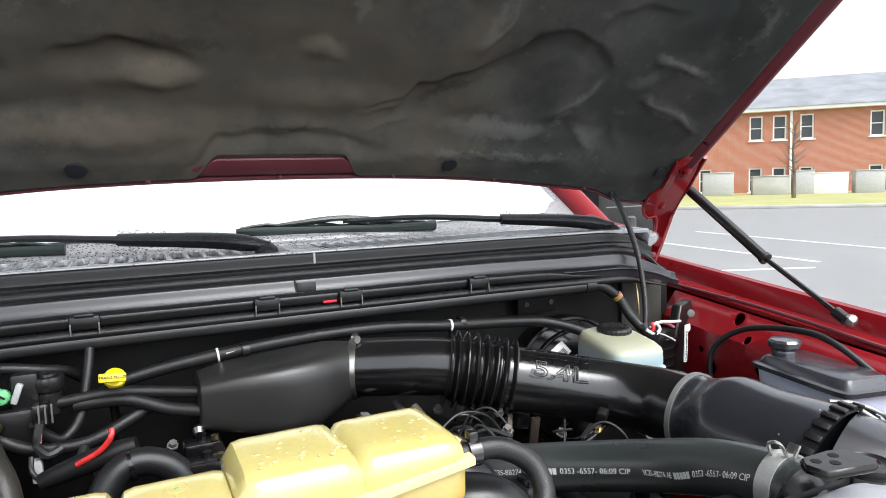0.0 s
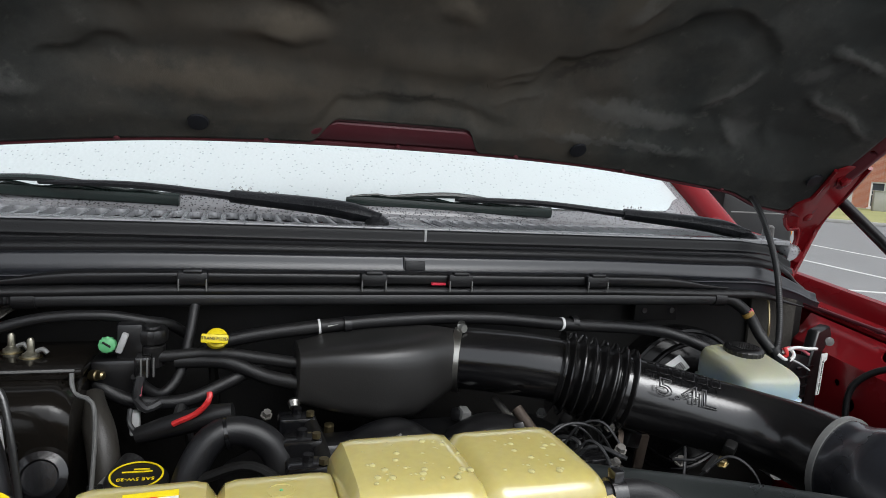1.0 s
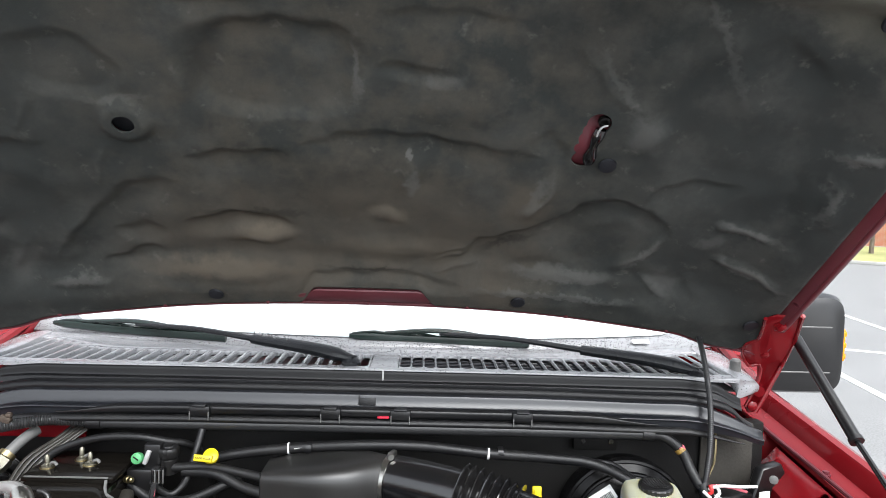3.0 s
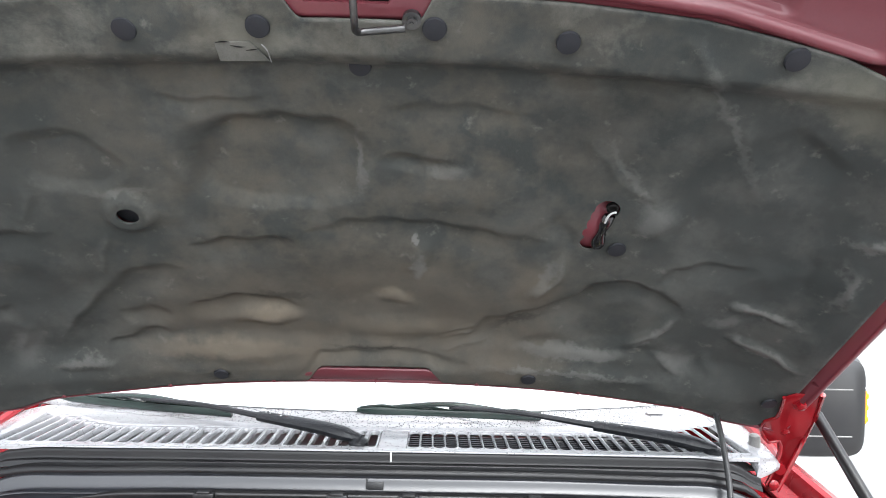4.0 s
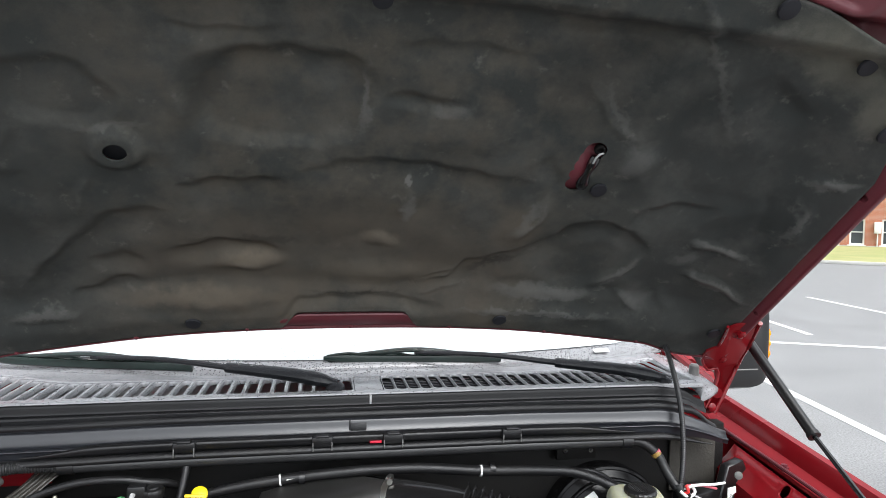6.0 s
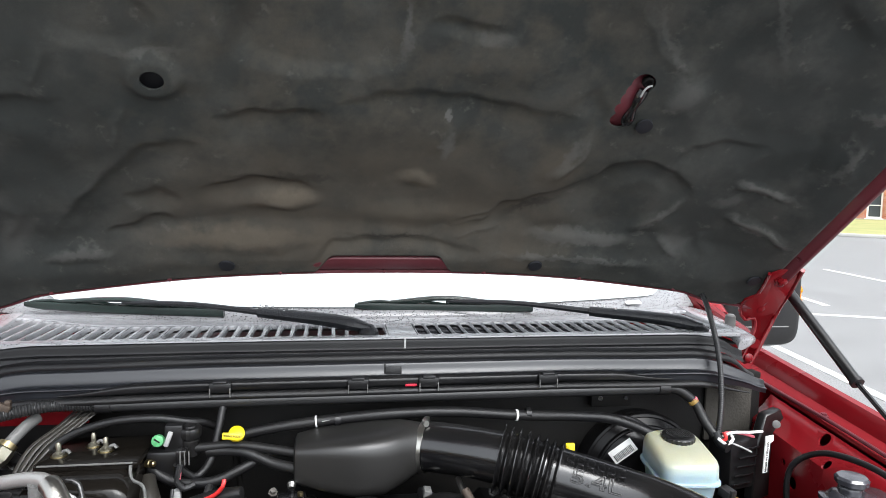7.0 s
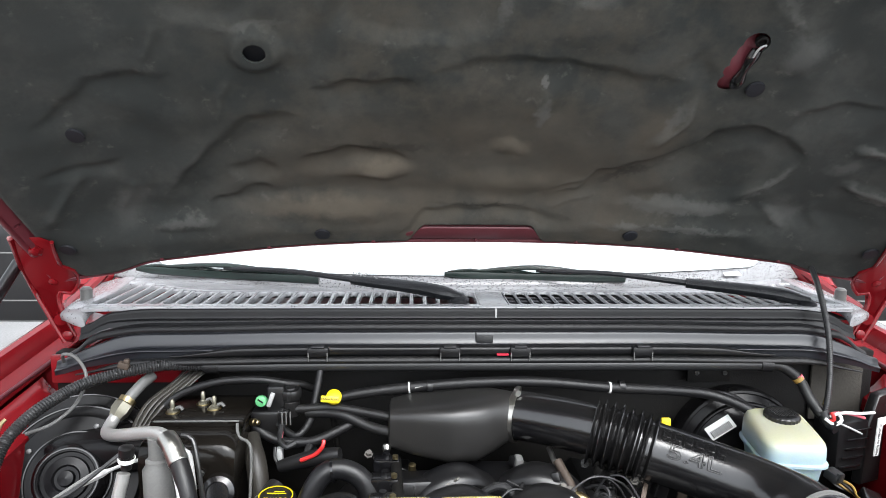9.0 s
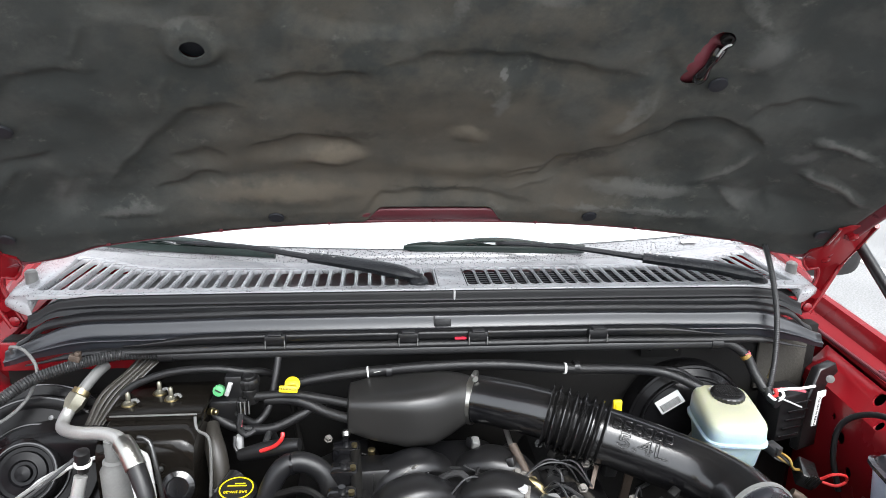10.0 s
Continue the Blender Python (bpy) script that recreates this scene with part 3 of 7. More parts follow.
def loft(sections, cap=True):
    bm = bmesh.new()
    rings = [[bm.verts.new(p) for p in s] for s in sections]
    n = len(rings[0])
    for a, b in zip(rings, rings[1:]):
        for k in range(n):
            bm.faces.new((a[k], a[(k + 1) % n], b[(k + 1) % n], b[k]))
    if cap:
        bm.faces.new(rings[0][::-1])
        bm.faces.new(rings[-1])
    return bm


def superellipse(c, u, v, a, b, power=2.0, n=32):
    out = []
    for k in range(n):
        t = 2 * math.pi * k / n
        ct, st = math.cos(t), math.sin(t)
        x = a * math.copysign(abs(ct) ** (2 / power), ct)
        y = b * math.copysign(abs(st) ** (2 / power), st)
        out.append(Vector(c) + x * Vector(u) + y * Vector(v))
    return out


def sheet(nx, ny, fn):
    bm = bmesh.new()
    g = [[bm.verts.new(fn(i / nx, j / ny)) for i in range(nx + 1)] for j in range(ny + 1)]
    for j in range(ny):
        for i in range(nx):
            bm.faces.new((g[j][i], g[j][i + 1], g[j + 1][i + 1], g[j + 1][i]))
    return bm


def thicken(ob, t, offset=-1.0):
    s = ob.modifiers.new("thickness", "SOLIDIFY")
    s.thickness, s.offset = t, offset
    return ob


def cut(ob, cutters):
    """Take the shapes in cutters out of ob's mesh."""
    tool = bpy.data.objects.new("cutter", bpy.data.meshes.new("cutter"))
    scene.collection.objects.link(tool)
    bm = join(*cutters)
    bmesh.ops.recalc_face_normals(bm, faces=bm.faces)
    bm.to_mesh(tool.data)
    bm.free()
    mod = ob.modifiers.new("cut", "BOOLEAN")
    mod.object, mod.operation, mod.solver, mod.use_self = tool, "DIFFERENCE", "EXACT", True
    dg = bpy.context.evaluated_depsgraph_get()
    me = bpy.data.meshes.new_from_object(ob.evaluated_get(dg))
    ob.modifiers.clear()
    old, ob.data = ob.data, me
    bpy.data.meshes.remove(old)
    bpy.data.objects.remove(tool)
    return ob


def smooth01(a, b, x):
    t = min(1.0, max(0.0, (x - a) / (b - a)))
    return t * t * (3 - 2 * t)


def lettering(text, size, m, mat, parent, name="lettering", depth=0.0006, bevel=0.0, outline=False):
    cu = bpy.data.curves.new("tmp", "FONT")
    cu.body, cu.size, cu.extrude, cu.bevel_depth, cu.align_x, cu.align_y = text, size, depth, bevel, "CENTER", "CENTER"
    if outline:
        cu.fill_mode = "NONE"
    tmp = bpy.data.objects.new("tmp", cu)
    scene.collection.objects.link(tmp)
    dg = bpy.context.evaluated_depsgraph_get()
    me = bpy.data.meshes.new_from_object(tmp.evaluated_get(dg))
    bpy.data.objects.remove(tmp)
    bpy.data.curves.remove(cu)
    me.transform(m)
    me.materials.clear()
    me.materials.append(mat)
    ob = new(name, me)
    ob.parent = parent
    return ob


# ---- ground and distance ----
def ground_sheet():
    def fn(a, b):
        x, y = -600 + 1200 * a, -600 + 1200 * b
        return (x, y, 0.0)
    return sheet(24, 24, fn)


ground = solo("ground", ground_sheet(), ASPHALT, "wet grey asphalt parking lot", "ground", kind="structure")


def stripe(x0, y0, x1, y1, width=0.10):
    d = Vector((x1 - x0, y1 - y0, 0))
    return box(((x0 + x1) / 2, (y0 + y1) / 2, 0.003), (d.length, width, 0.006), 0, (0, 0, math.degrees(math.atan2(d.y, d.x))))


for row in ((4.1, 3.2, 4.85, 8.0), (7.1, 8.6, 7.95, 13.2), (9.85, 7.2, 10.6, 13.0), (12.4, 7.0, 13.2, 13.0), (5.4, 8.38, 9.2, 6.8), (-4.4, 2.0, -4.2, 7.5), (-7.1, 2.0, -6.9, 7.5)):
    solo("parking_line", stripe(*row), STRIPE, "worn white painted parking line on wet asphalt", "road marking", "parking lines", kind="structure", smooth=False)

# kerb, grass and the brick building stand across the lot
AZ = math.atan2(0.72, 0.69)
FAR = Matrix.Rotation(AZ - math.pi / 2, 4, "Z")


def far(x, y, z):
    """Across the lot: x to the side, y away from the truck."""
    return FAR @ Vector((x, y, z))


def placed(bm):
    bm.transform(FAR)
    return bm


solo("kerb", placed(box((0, 31.0, 0.07), (120, 0.18, 0.14), 0.02)), KERB, "pale concrete kerb along the parking lot", "kerb", kind="structure")
lawn = solo("lawn", placed(box((0, 61.2, 0.05), (140, 60.2, 0.12), 0.0)), GRASS, "patchy spring grass between kerb and building", "grass", kind="structure", smooth=False)

house = thing("brick_building", "two-storey red brick building with grey shingle roof", "building")


WINS = [(x, z, 0.86, 1.7) for x in (-9.4, -6.6, -4.1, -1.6, 0.2, 2.4, 5.7, 7.2, 8.9, 13.1, 17.0, 21.0, 25.0, 29.0) for z in (1.05, 4.65)]
wall = part("wall", placed(box((11.25, 52.175, 2.9), (45.5, 0.35, 5.8))), BRICK, house, smooth=False)
cut(wall, [placed(box((w[0], 52.1, w[1]), (w[2], 1.2, w[3]))) for w in WINS])
part("side_wall", placed(box((-11.3, 60, 2.9), (0.35, 15.6, 5.8))), BRICK, house, smooth=False)
part("foundation", placed(box((11, 51.97, 0.05), (45.2, 0.1, 0.2), 0.01)), KERB, house)
part("fascia", placed(box((11, 51.85, 5.88), (46.6, 0.9, 0.26), 0.02)), WHITEPAINT, house)
part("roof", placed(loft([[Vector((-12.2, 51.3, 6.0)), Vector((34.8, 51.3, 6.0)), Vector((34.8, 69, 6.0)), Vector((-12.2, 69, 6.0))], [Vector((-4, 59.5, 8.9)), Vector((27, 59.5, 8.9)), Vector((27, 60.5, 8.9)), Vector((-4, 60.5, 8.9))]])), ROOF, house, smooth=False)
for wx, wz, ww, wh in WINS:
    win = part("window", placed(join(box((wx - ww / 2 + 0.05, 52.12, wz), (0.1, 0.1, wh)), box((wx + ww / 2 - 0.05, 52.12, wz), (0.1, 0.1, wh)), box((wx, 52.12, wz + wh / 2 - 0.05), (ww - 0.2, 0.1, 0.1)), box((wx, 52.12, wz - wh / 2 + 0.05), (ww - 0.2, 0.1, 0.1)), box((wx, 52.13, wz), (ww - 0.2, 0.07, 0.06)), box((wx, 51.97, wz - wh / 2 - 0.04), (ww + 0.2, 0.14, 0.08)))), WHITEPAINT, house, smooth=False)
    part("pane", placed(box((wx, 52.2, wz), (ww - 0.16, 0.02, wh - 0.16))), PANE, win, smooth=False)
for dx in (-2.65, -11.1, 7.9, 21.5):
    part("downspout", placed(box((dx, 51.9, 2.9), (0.15, 0.12, 5.7), 0.02)), WHITEPAINT, house, "white downspout")
for ux, uw, uh, mt in ((-3.5, 1.2, 1.1, KERB), (3.0, 1.9, 1.5, GREYCLIP), (6.2, 2.2, 1.2, KERB), (8.1, 1.2, 1.5, GREYCLIP), (9.6, 2.0, 1.3, WHITEPAINT), (11.8, 1.6, 1.4, GREYCLIP)):
    unit = thing("utility_box", "grey-green metal utility box on the lawn by the building", "utility box", "utility boxes")
    part("cabinet", placed(box((ux, 48.5, 0.1 + uh / 2), (uw, 1.0, uh), 0.04)), mt, unit)
    part("lid", placed(box((ux, 48.5, 0.12 + uh), (uw + 0.08, 1.08, 0.06), 0.02)), mt, unit)
meter = thing("meter_box", "pale metal meter box on the brick wall", "meter box")
part("box_body", placed(box((-0.45, 51.88, 1.35), (0.40, 0.24, 0.75), 0.03)), WHITEPAINT, meter)
part("conduit", placed(box((-0.45, 51.93, 0.5), (0.08, 0.1, 1.0), 0.02)), WHITEPAINT, meter)


def tree(x, y, h, crown, leaves, label, seed):
    rnd = random.Random(seed)
    t = thing("tree", label, "tree", "trees")
    base = far(x, y, 0.1)
    limbs = [tube([base, base + Vector((0.05, 0.03, h * 0.3)), base + Vector((0.0, 0.1, h * 0.55)), base + Vector((0.1, 0.0, h * 0.9))], lambda s, k: 0.11 * (1 - 0.85 * k) + 0.01, 8, 0.3)]
    tips = []
    for _ in range(26):
        z = h * rnd.uniform(0.3, 0.85)
        a, l = rnd.uniform(0, 6.28), crown * rnd.uniform(0.5, 1.0) * (1.15 - 0.5 * z / h)
        p = base + Vector((0.03, 0.05, z))
        q = p + Vector((math.cos(a) * l * 0.5, math.sin(a) * l * 0.5, l * 0.35))
        e = p + Vector((math.cos(a) * l, math.sin(a) * l, l * rnd.uniform(0.5, 0.9)))
        limbs.append(tube([p, q, e], lambda s, k: 0.03 * (1 - 0.8 * k), 5, 0.3))
        tips += [q, e, (q + e) / 2]
    part("trunk", join(*limbs), BARK, t)
    if leaves:
        verts, faces = [], []
        for _ in range(leaves):
            c = rnd.choice(tips) + Vector((rnd.gauss(0, 0.22), rnd.gauss(0, 0.22), rnd.gauss(0, 0.2)))
            a = Euler((rnd.uniform(0, 6), rnd.uniform(0, 6), rnd.uniform(0, 6))).to_matrix()
            k = len(verts)
            s = rnd.uniform(0.04, 0.09)
            for dx, dy in ((-1, 0), (0, -0.5), (1, 0), (0, 0.5)):
                verts.append(c + a @ Vector((dx * s, dy * s, 0.02 * abs(dx))))
            faces.append((k, k + 1, k + 2, k + 3))
        me = bpy.data.meshes.new("crown")
        me.from_pydata(verts, [], faces)
        me.materials.append(LEAF)
        ob = new("crown", me)
        ob.parent = t
    return t


tree(-2.4, 38, 4.2, 1.6, 5000, "young tree with thin spring leaves on the lawn", 3)
tree(-6.5, 40, 4.8, 1.9, 5000, "young tree with thin spring leaves on the lawn", 4)
tree(6.4, 41, 4.6, 1.3, 0, "small bare tree on the lawn", 5)

# ---- the truck's body ----
truck = thing("pickup_truck", "red pickup truck with its hood propped open", "truck")
ZF = lambda y: 1.2 + 0.108 * (y - 0.715)


def fender(side):
    def prof(y):
        z = ZF(y)
        return [(0.99, 0.80), (1.0, 1.0), (0.99, z - 0.09), (0.955, z - 0.025), (0.91, z + 0.002), (0.897, z), (0.89, z - 0.012), (0.884, z - 0.034), (0.862, z - 0.04), (0.842, z - 0.038), (0.838, z - 0.044)]
    ys = [-0.05 + 1.50 * k / 24 for k in range(25)]
    bm = bmesh.new()
    g = [[bm.verts.new((side * x, y, z)) for x, z in prof(y)] for y in ys]
    for a, b in zip(g, g[1:]):
        for k in range(len(a) - 1):
            bm.faces.new((a[k], a[k + 1], b[k + 1], b[k]))
    ob = part("fender", bm, RED, truck, "glossy red front fender")
    thicken(ob, 0.004)
    # inner wing below the rail
    def fn(a, b):
        y = 0.0 + 1.12 * a
        z = ZF(y) - 0.046 - 0.45 * b
        x = 0.832 - 0.05 * smooth01(0, 0.12, b) - 0.02 * smooth01(0.35, 0.5, a) * smooth01(0.9, 0.7, a) * smooth01(0.1, 0.3, b)
        return (side * x, y, z)
    wing = part("inner_fender", sheet(40, 20, fn), RED, truck, "red painted inner fender with punched holes")
    thicken(wing, 0.003)
    cuts = []
    for hy, hz, r in ((0.942, 1.165, 0.011), (0.90, 1.135, 0.007), (0.86, 1.09, 0.010), (0.97, 1.07, 0.012), (0.93, 1.02, 0.010), (1.0, 1.10, 0.006), (0.80, 1.10, 0.008)):
        cuts.append(lathe([(r, -0.08), (r, 0.08)], (side * 0.80, hy, hz), (1, 0, 0), 14))
    cut(wing, cuts)
    part("wheel_liner", box((side * 0.9, 0.55, 0.95), (0.16, 1.05, 0.3)), DARK, truck)
    seam = part("rail_seam", tube([(side * 0.842, y, ZF(y) - 0.034 + 0.004 * math.sin(9 * y)) for y in (0.1, 0.3, 0.5, 0.7, 0.8, 0.9, 1.0, 1.1, 1.2)], 0.004, 8, 0.02), RED_HAZED, truck)
    for by in (0.99, 0.62):
        part("fender_bolt", lathe([(0.009, 0), (0.009, 0.003), (0.006, 0.003), (0.006, 0.008)], (side * 0.855, by, ZF(by) - 0.038), (0, 0, 1), 8), RED_HAZED, truck)


fender(1)
fender(-1)
part("firewall_mat", box((0.722, 1.105, 1.18), (0.105, 0.008, 0.14), 0.003), MAT, truck, "grey-brown insulation mat")
part("cowl_corner", box((-0.665, 1.098, 1.222), (0.27, 0.010, 0.055), 0.003), RED, truck, "red body panel under the cowl end")
part("firewall", box((0, 1.125, 0.95), (1.60, 0.03, 0.60), 0.004), DARK, truck, "dark firewall behind the engine")

# cowl, from the engine side to the windshield


def drop(x):
    return -0.022 * smooth01(0.60, 0.79, abs(x)) - 0.004 * smooth01(0.3, 0.6, abs(x))


def rounded(profile, times=2):
    """Cuts the corners of a profile, so that its bends are soft."""
    for _ in range(times):
        cut = [profile[0]]
        for (ya, za), (yb, zb) in zip(profile, profile[1:]):
            cut += [(ya * 0.8 + yb * 0.2, za * 0.8 + zb * 0.2), (ya * 0.2 + yb * 0.8, za * 0.2 + zb * 0.8)]
        profile = cut + [profile[-1]]
    return profile


def cowl_run(profile, name, mat, x1=0.78, label="", nx=80, thick=0.0, fold=0.8, fall=1.0, tuck=0.0):
    bm = bmesh.new()
    profile = rounded(profile)
    g = []
    for i in range(nx + 1):
        x = -x1 + 2 * x1 * i / nx
        zb, yb = profile[0][1], profile[0][0]
        k = 1 - fold * smooth01(x1 - 0.13, x1, abs(x))
        g.append([bm.verts.new((x, yb + (y - yb) * k, zb + (z - zb) * k + fall * drop(x) - tuck * smooth01(x1 - 0.075, x1, abs(x)) ** 2)) for y, z in profile])
    for a, b in zip(g, g[1:]):
        for k in range(len(a) - 1):
            bm.faces.new((a[k], b[k], b[k + 1], a[k + 1]))
    ob = part(name, bm, mat, truck, label)
    if thick:
        thicken(ob, thick)
    return ob


cowl_run([(1.045, 1.247), (1.033, 1.250), (1.031, 1.256), (1.036, 1.262), (1.045, 1.262)], "lower_lip", RUBBER, 0.73)
cowl_run([(1.043, 1.263), (1.038, 1.266), (1.037, 1.277), (1.042, 1.281), (1.050, 1.281)], "clip_rail", BLACK, 0.56)
cowl_run([(1.048, 1.258), (1.046, 1.272), (1.043, 1.2745), (1.046, 1.2775), (1.054, 1.279), (1.060, 1.289), (1.063, 1.299), (1.066, 1.302), (1.076, 1.303)], "cowl_flange", PAINTBLACK, 0.768, "black painted cowl flange", thick=0.002, fold=0.45, tuck=0.008)
cowl_run([(1.070, 1.301), (1.069, 1.308), (1.074, 1.315), (1.083, 1.318), (1.089, 1.315), (1.092, 1.309)], "hood_seal", SEAL, 0.756, "black rubber hood seal", fold=0.3, tuck=0.030)
cowl_run([(1.088, 1.306), (1.092, 1.316), (1.0945, 1.318), (1.098, 1.3195), (1.0995, 1.334), (1.102, 1.337), (1.112, 1.338)], "cowl_front_edge", SEAL, 0.742, fold=0.25, fall=0.25, tuck=0.022)
for cx in (-0.293, -0.054, 0.075, 0.302):
    clip = part("clip", join(box((cx, 1.034, 1.272), (0.038, 0.012, 0.018), 0.003), box((cx, 1.033, 1.282), (0.024, 0.014, 0.005), 0.002)), BLACK, truck)
    for sx in (-0.017, 0.017):
        part("clip_leg", box((cx + sx, 1.028, 1.264), (0.002, 0.003, 0.016), 0.0007), DULLRING, clip)
part("notch_tab", join(box((0.012, 1.0575, 1.289), (0.030, 0.003, 0.014), 0.001, (-14, 0, 0)), box((-0.004, 1.0600, 1.292), (0.003, 0.004, 0.020), 0.001, (-14, 0, 0))), SEAL, truck)
part("red_tab", box((0.043, 1.0375, 1.266), (0.022, 0.006, 0.004), 0.001), REDINK, truck)

cowl_run([(1.1035, 1.332), (1.1035, 1.339), (1.106, 1.3405), (1.119, 1.3405)], "grille_front_rail", WET, 0.742, fold=0.0, fall=0.1)
# slotted cowl grille
grille = thing("cowl_grille", "wet grey plastic cowl grille with slots below the windshield", "cowl grille")
YW = lambda x: 1.275 + 0.165 * (x / 0.8) ** 2


def rear_apron(a, b):
    x = -0.79 + 1.58 * a
    y0 = 1.246 + 0.100 * smooth01(0.54, 0.76, abs(x))
    y1 = YW(x) + 0.02
    return (x, y0 + (y1 - y0) * b, 1.338 - 0.004 * b + 0.0 * x)


apron = part("rear_apron", sheet(60, 5, rear_apron), WET, grille)
thicken(apron, 0.006)
part("drain_pan", box((0, 1.222, 1.303), (1.44, 0.20, 0.012), 0.003), PAN, grille)


def slot_cell(x, half, y0, y1, wide, foot):
    """One piece of the grille: a web of plastic round a slot with round ends and rolled edges."""
    bm = bmesh.new()
    n, r = 8, wide * half
    a, b = y0 + 0.010 + r, y1 - 0.010 - r
    inner = [(r * math.cos(math.pi * k / n), b + r * math.sin(math.pi * k / n)) for k in range(n + 1)] + [(-r * math.cos(math.pi * k / n), a - r * math.sin(math.pi * k / n)) for k in range(n + 1)]
    outer = []
    for k in range(2 * n + 2):
        t = math.pi * (k if k <= n else k - 1) / n
        c, d = math.cos(t), math.sin(t)
        m = max(abs(c), abs(d))
        outer.append((half * c / m, b + (y1 - b) * d / m if k <= n else a + (a - y0) * d / m))
    rings = [[bm.verts.new((x + q[0], q[1], 1.339)) for q in outer],
             [bm.verts.new((x + q[0] * 1.16, (q[1] - (a + b) / 2) * 1.015 + (a + b) / 2, 1.340)) for q in inner],
             [bm.verts.new((x + q[0] * 1.06, q[1], 1.3375)) for q in inner],
             [bm.verts.new((x + q[0], q[1], foot)) for q in inner]]
    m = len(inner)
    for p, q in zip(rings, rings[1:]):
        for k in range(m):
            bm.faces.new((p[k], p[(k + 1) % m], q[(k + 1) % m], q[k]))
    return bm


for side_x0, side_x1, count, wide, foot in ((-0.738, 0.008, 28, 0.66, 1.331), (0.066, 0.738, 27, 0.78, 1.335)):
    half = (side_x1 - side_x0) / count / 2
    for k in range(count):
        x = side_x0 + half * (2 * k + 1)
        y_end = 1.247 + 0.100 * smooth01(0.54, 0.76, abs(x))
        part("slat", slot_cell(x, half - 0.0001, 1.117, y_end, wide, foot), WET, grille)
part("centre_web", box((0.037, 1.182, 1.333), (0.057, 0.130, 0.012), 0.003), WET, grille)
part("centre_seam", box((0.037, 1.1005, 1.327), (0.004, 0.006, 0.022), 0.001), GREYCLIP, grille)
for r in range(9):
    part("louvre", box((0.40, 1.126 + 0.0135 * r, 1.3285), (0.67, 0.0024, 0.0032), 0.0008, (30, 0, 0)), DUSTY, grille)
# dark sheet standing in for the shade below the right-hand slots
part("slot_shade", box((0.40, 1.20, 1.3125), (0.68, 0.18, 0.003)), DARK, grille)
for s in (-1, 1):
    part("end_cap", loft([superellipse((s * (xi + xo) / 2, y, z), (s, 0, -0.25), (0.25 * s, 0, 1), (xo - xi) / 2, 0.012, 3, 20) for y, xi, xo, z in ((1.098, 0.736, 0.744, 1.312), (1.104, 0.735, 0.762, 1.316), (1.13, 0.735, 0.795, 1.320), (1.20, 0.735, 0.815, 1.322), (1.30, 0.745, 0.835, 1.322), (1.40, 0.76, 0.86, 1.322))]), WET, grille)
    part("stop_post", lathe([(0.012, 0), (0.011, 0.03), (0.007, 0.034)], (s * 0.775, 1.195, 1.325), (0, 0, 1), 14), DULLRING, grille)

# windshield: black border and misted glass, sky reflection tinted into both


def glass(x, d, lift=0.0):
    return Vector((x, YW(x) + d * math.cos(radians(33)), 1.333 + lift + d * math.sin(radians(33))))


def pane_fn(a, b):
    x = -0.86 + 1.72 * a
    return glass(x, 0.0 + 0.80 * b) - Vector((0.06 * b * (a - 0.5) * 2, 0, 0))


windshield = part("windshield", sheet(60, 20, pane_fn), FRIT, truck, "rain-wet windshield with black border")
thicken(windshield, 0.005)


def mist_outline(a, b):
    """Clear area inside the border, with round lower corners."""
    s = 2 * a - 1
    x = 0.80 * s
    low = 0.045 + 0.05 * smooth01(0.88, 1.0, abs(s))
    d = low + (0.74 - low) * b
    return glass(x - 0.06 * d / 0.8 * s, d, 0.004)


part("clear_glass", sheet(80, 16, mist_outline), MIST_SKY, windshield, "misted glass with the sky's reflection put into its pale colour")
part("sticker", plate([(-0.022, -0.006), (0.022, -0.006), (0.022, 0.006), (-0.022, 0.006)], 0.001, Matrix.Translation(glass(0.637, 0.016, 0.011)) @ pose(0, 0, 0, 33, 0, 12)), WHITE, windshield)
for s in (-1, 1):
    part("pillar", tube([(s * 0.87, 1.40, 1.30), (s * 0.865, 1.60, 1.43), (s * 0.83, 1.9, 1.63), (s * 0.80, 2.1, 1.75)], 0.035, 10, 0.05), RED, truck)
    part("pillar_trim", tube([(s * 0.80, 1.14, 1.305), (s * 0.825, 1.22, 1.315), (s * 0.84, 1.33, 1.325), (s * 0.85, 1.45, 1.345)], 0.012, 8, 0.03), RED, truck)
    part("door", box((s * 0.97, 2.0, 0.95), (0.06, 1.1, 0.66), 0.02), RED, truck)
    part("cowl_side", box((s * 0.90, 1.42, 1.06), (0.16, 0.50, 0.30), 0.02), RED, truck)
part("roof_panel", box((0, 2.65, 1.90), (1.5, 1.2, 0.05), 0.02), RED, truck)
part("dashboard", box((0, 1.85, 1.20), (1.5, 0.5, 0.22), 0.05), CABIN, truck)
part("cab_back", box((0, 3.2, 1.3), (1.7, 0.06, 1.2), 0.02), RED, truck)
part("cab_floor", box((0, 2.3, 0.62), (1.8, 1.8, 0.06), 0.01), DARK, truck)


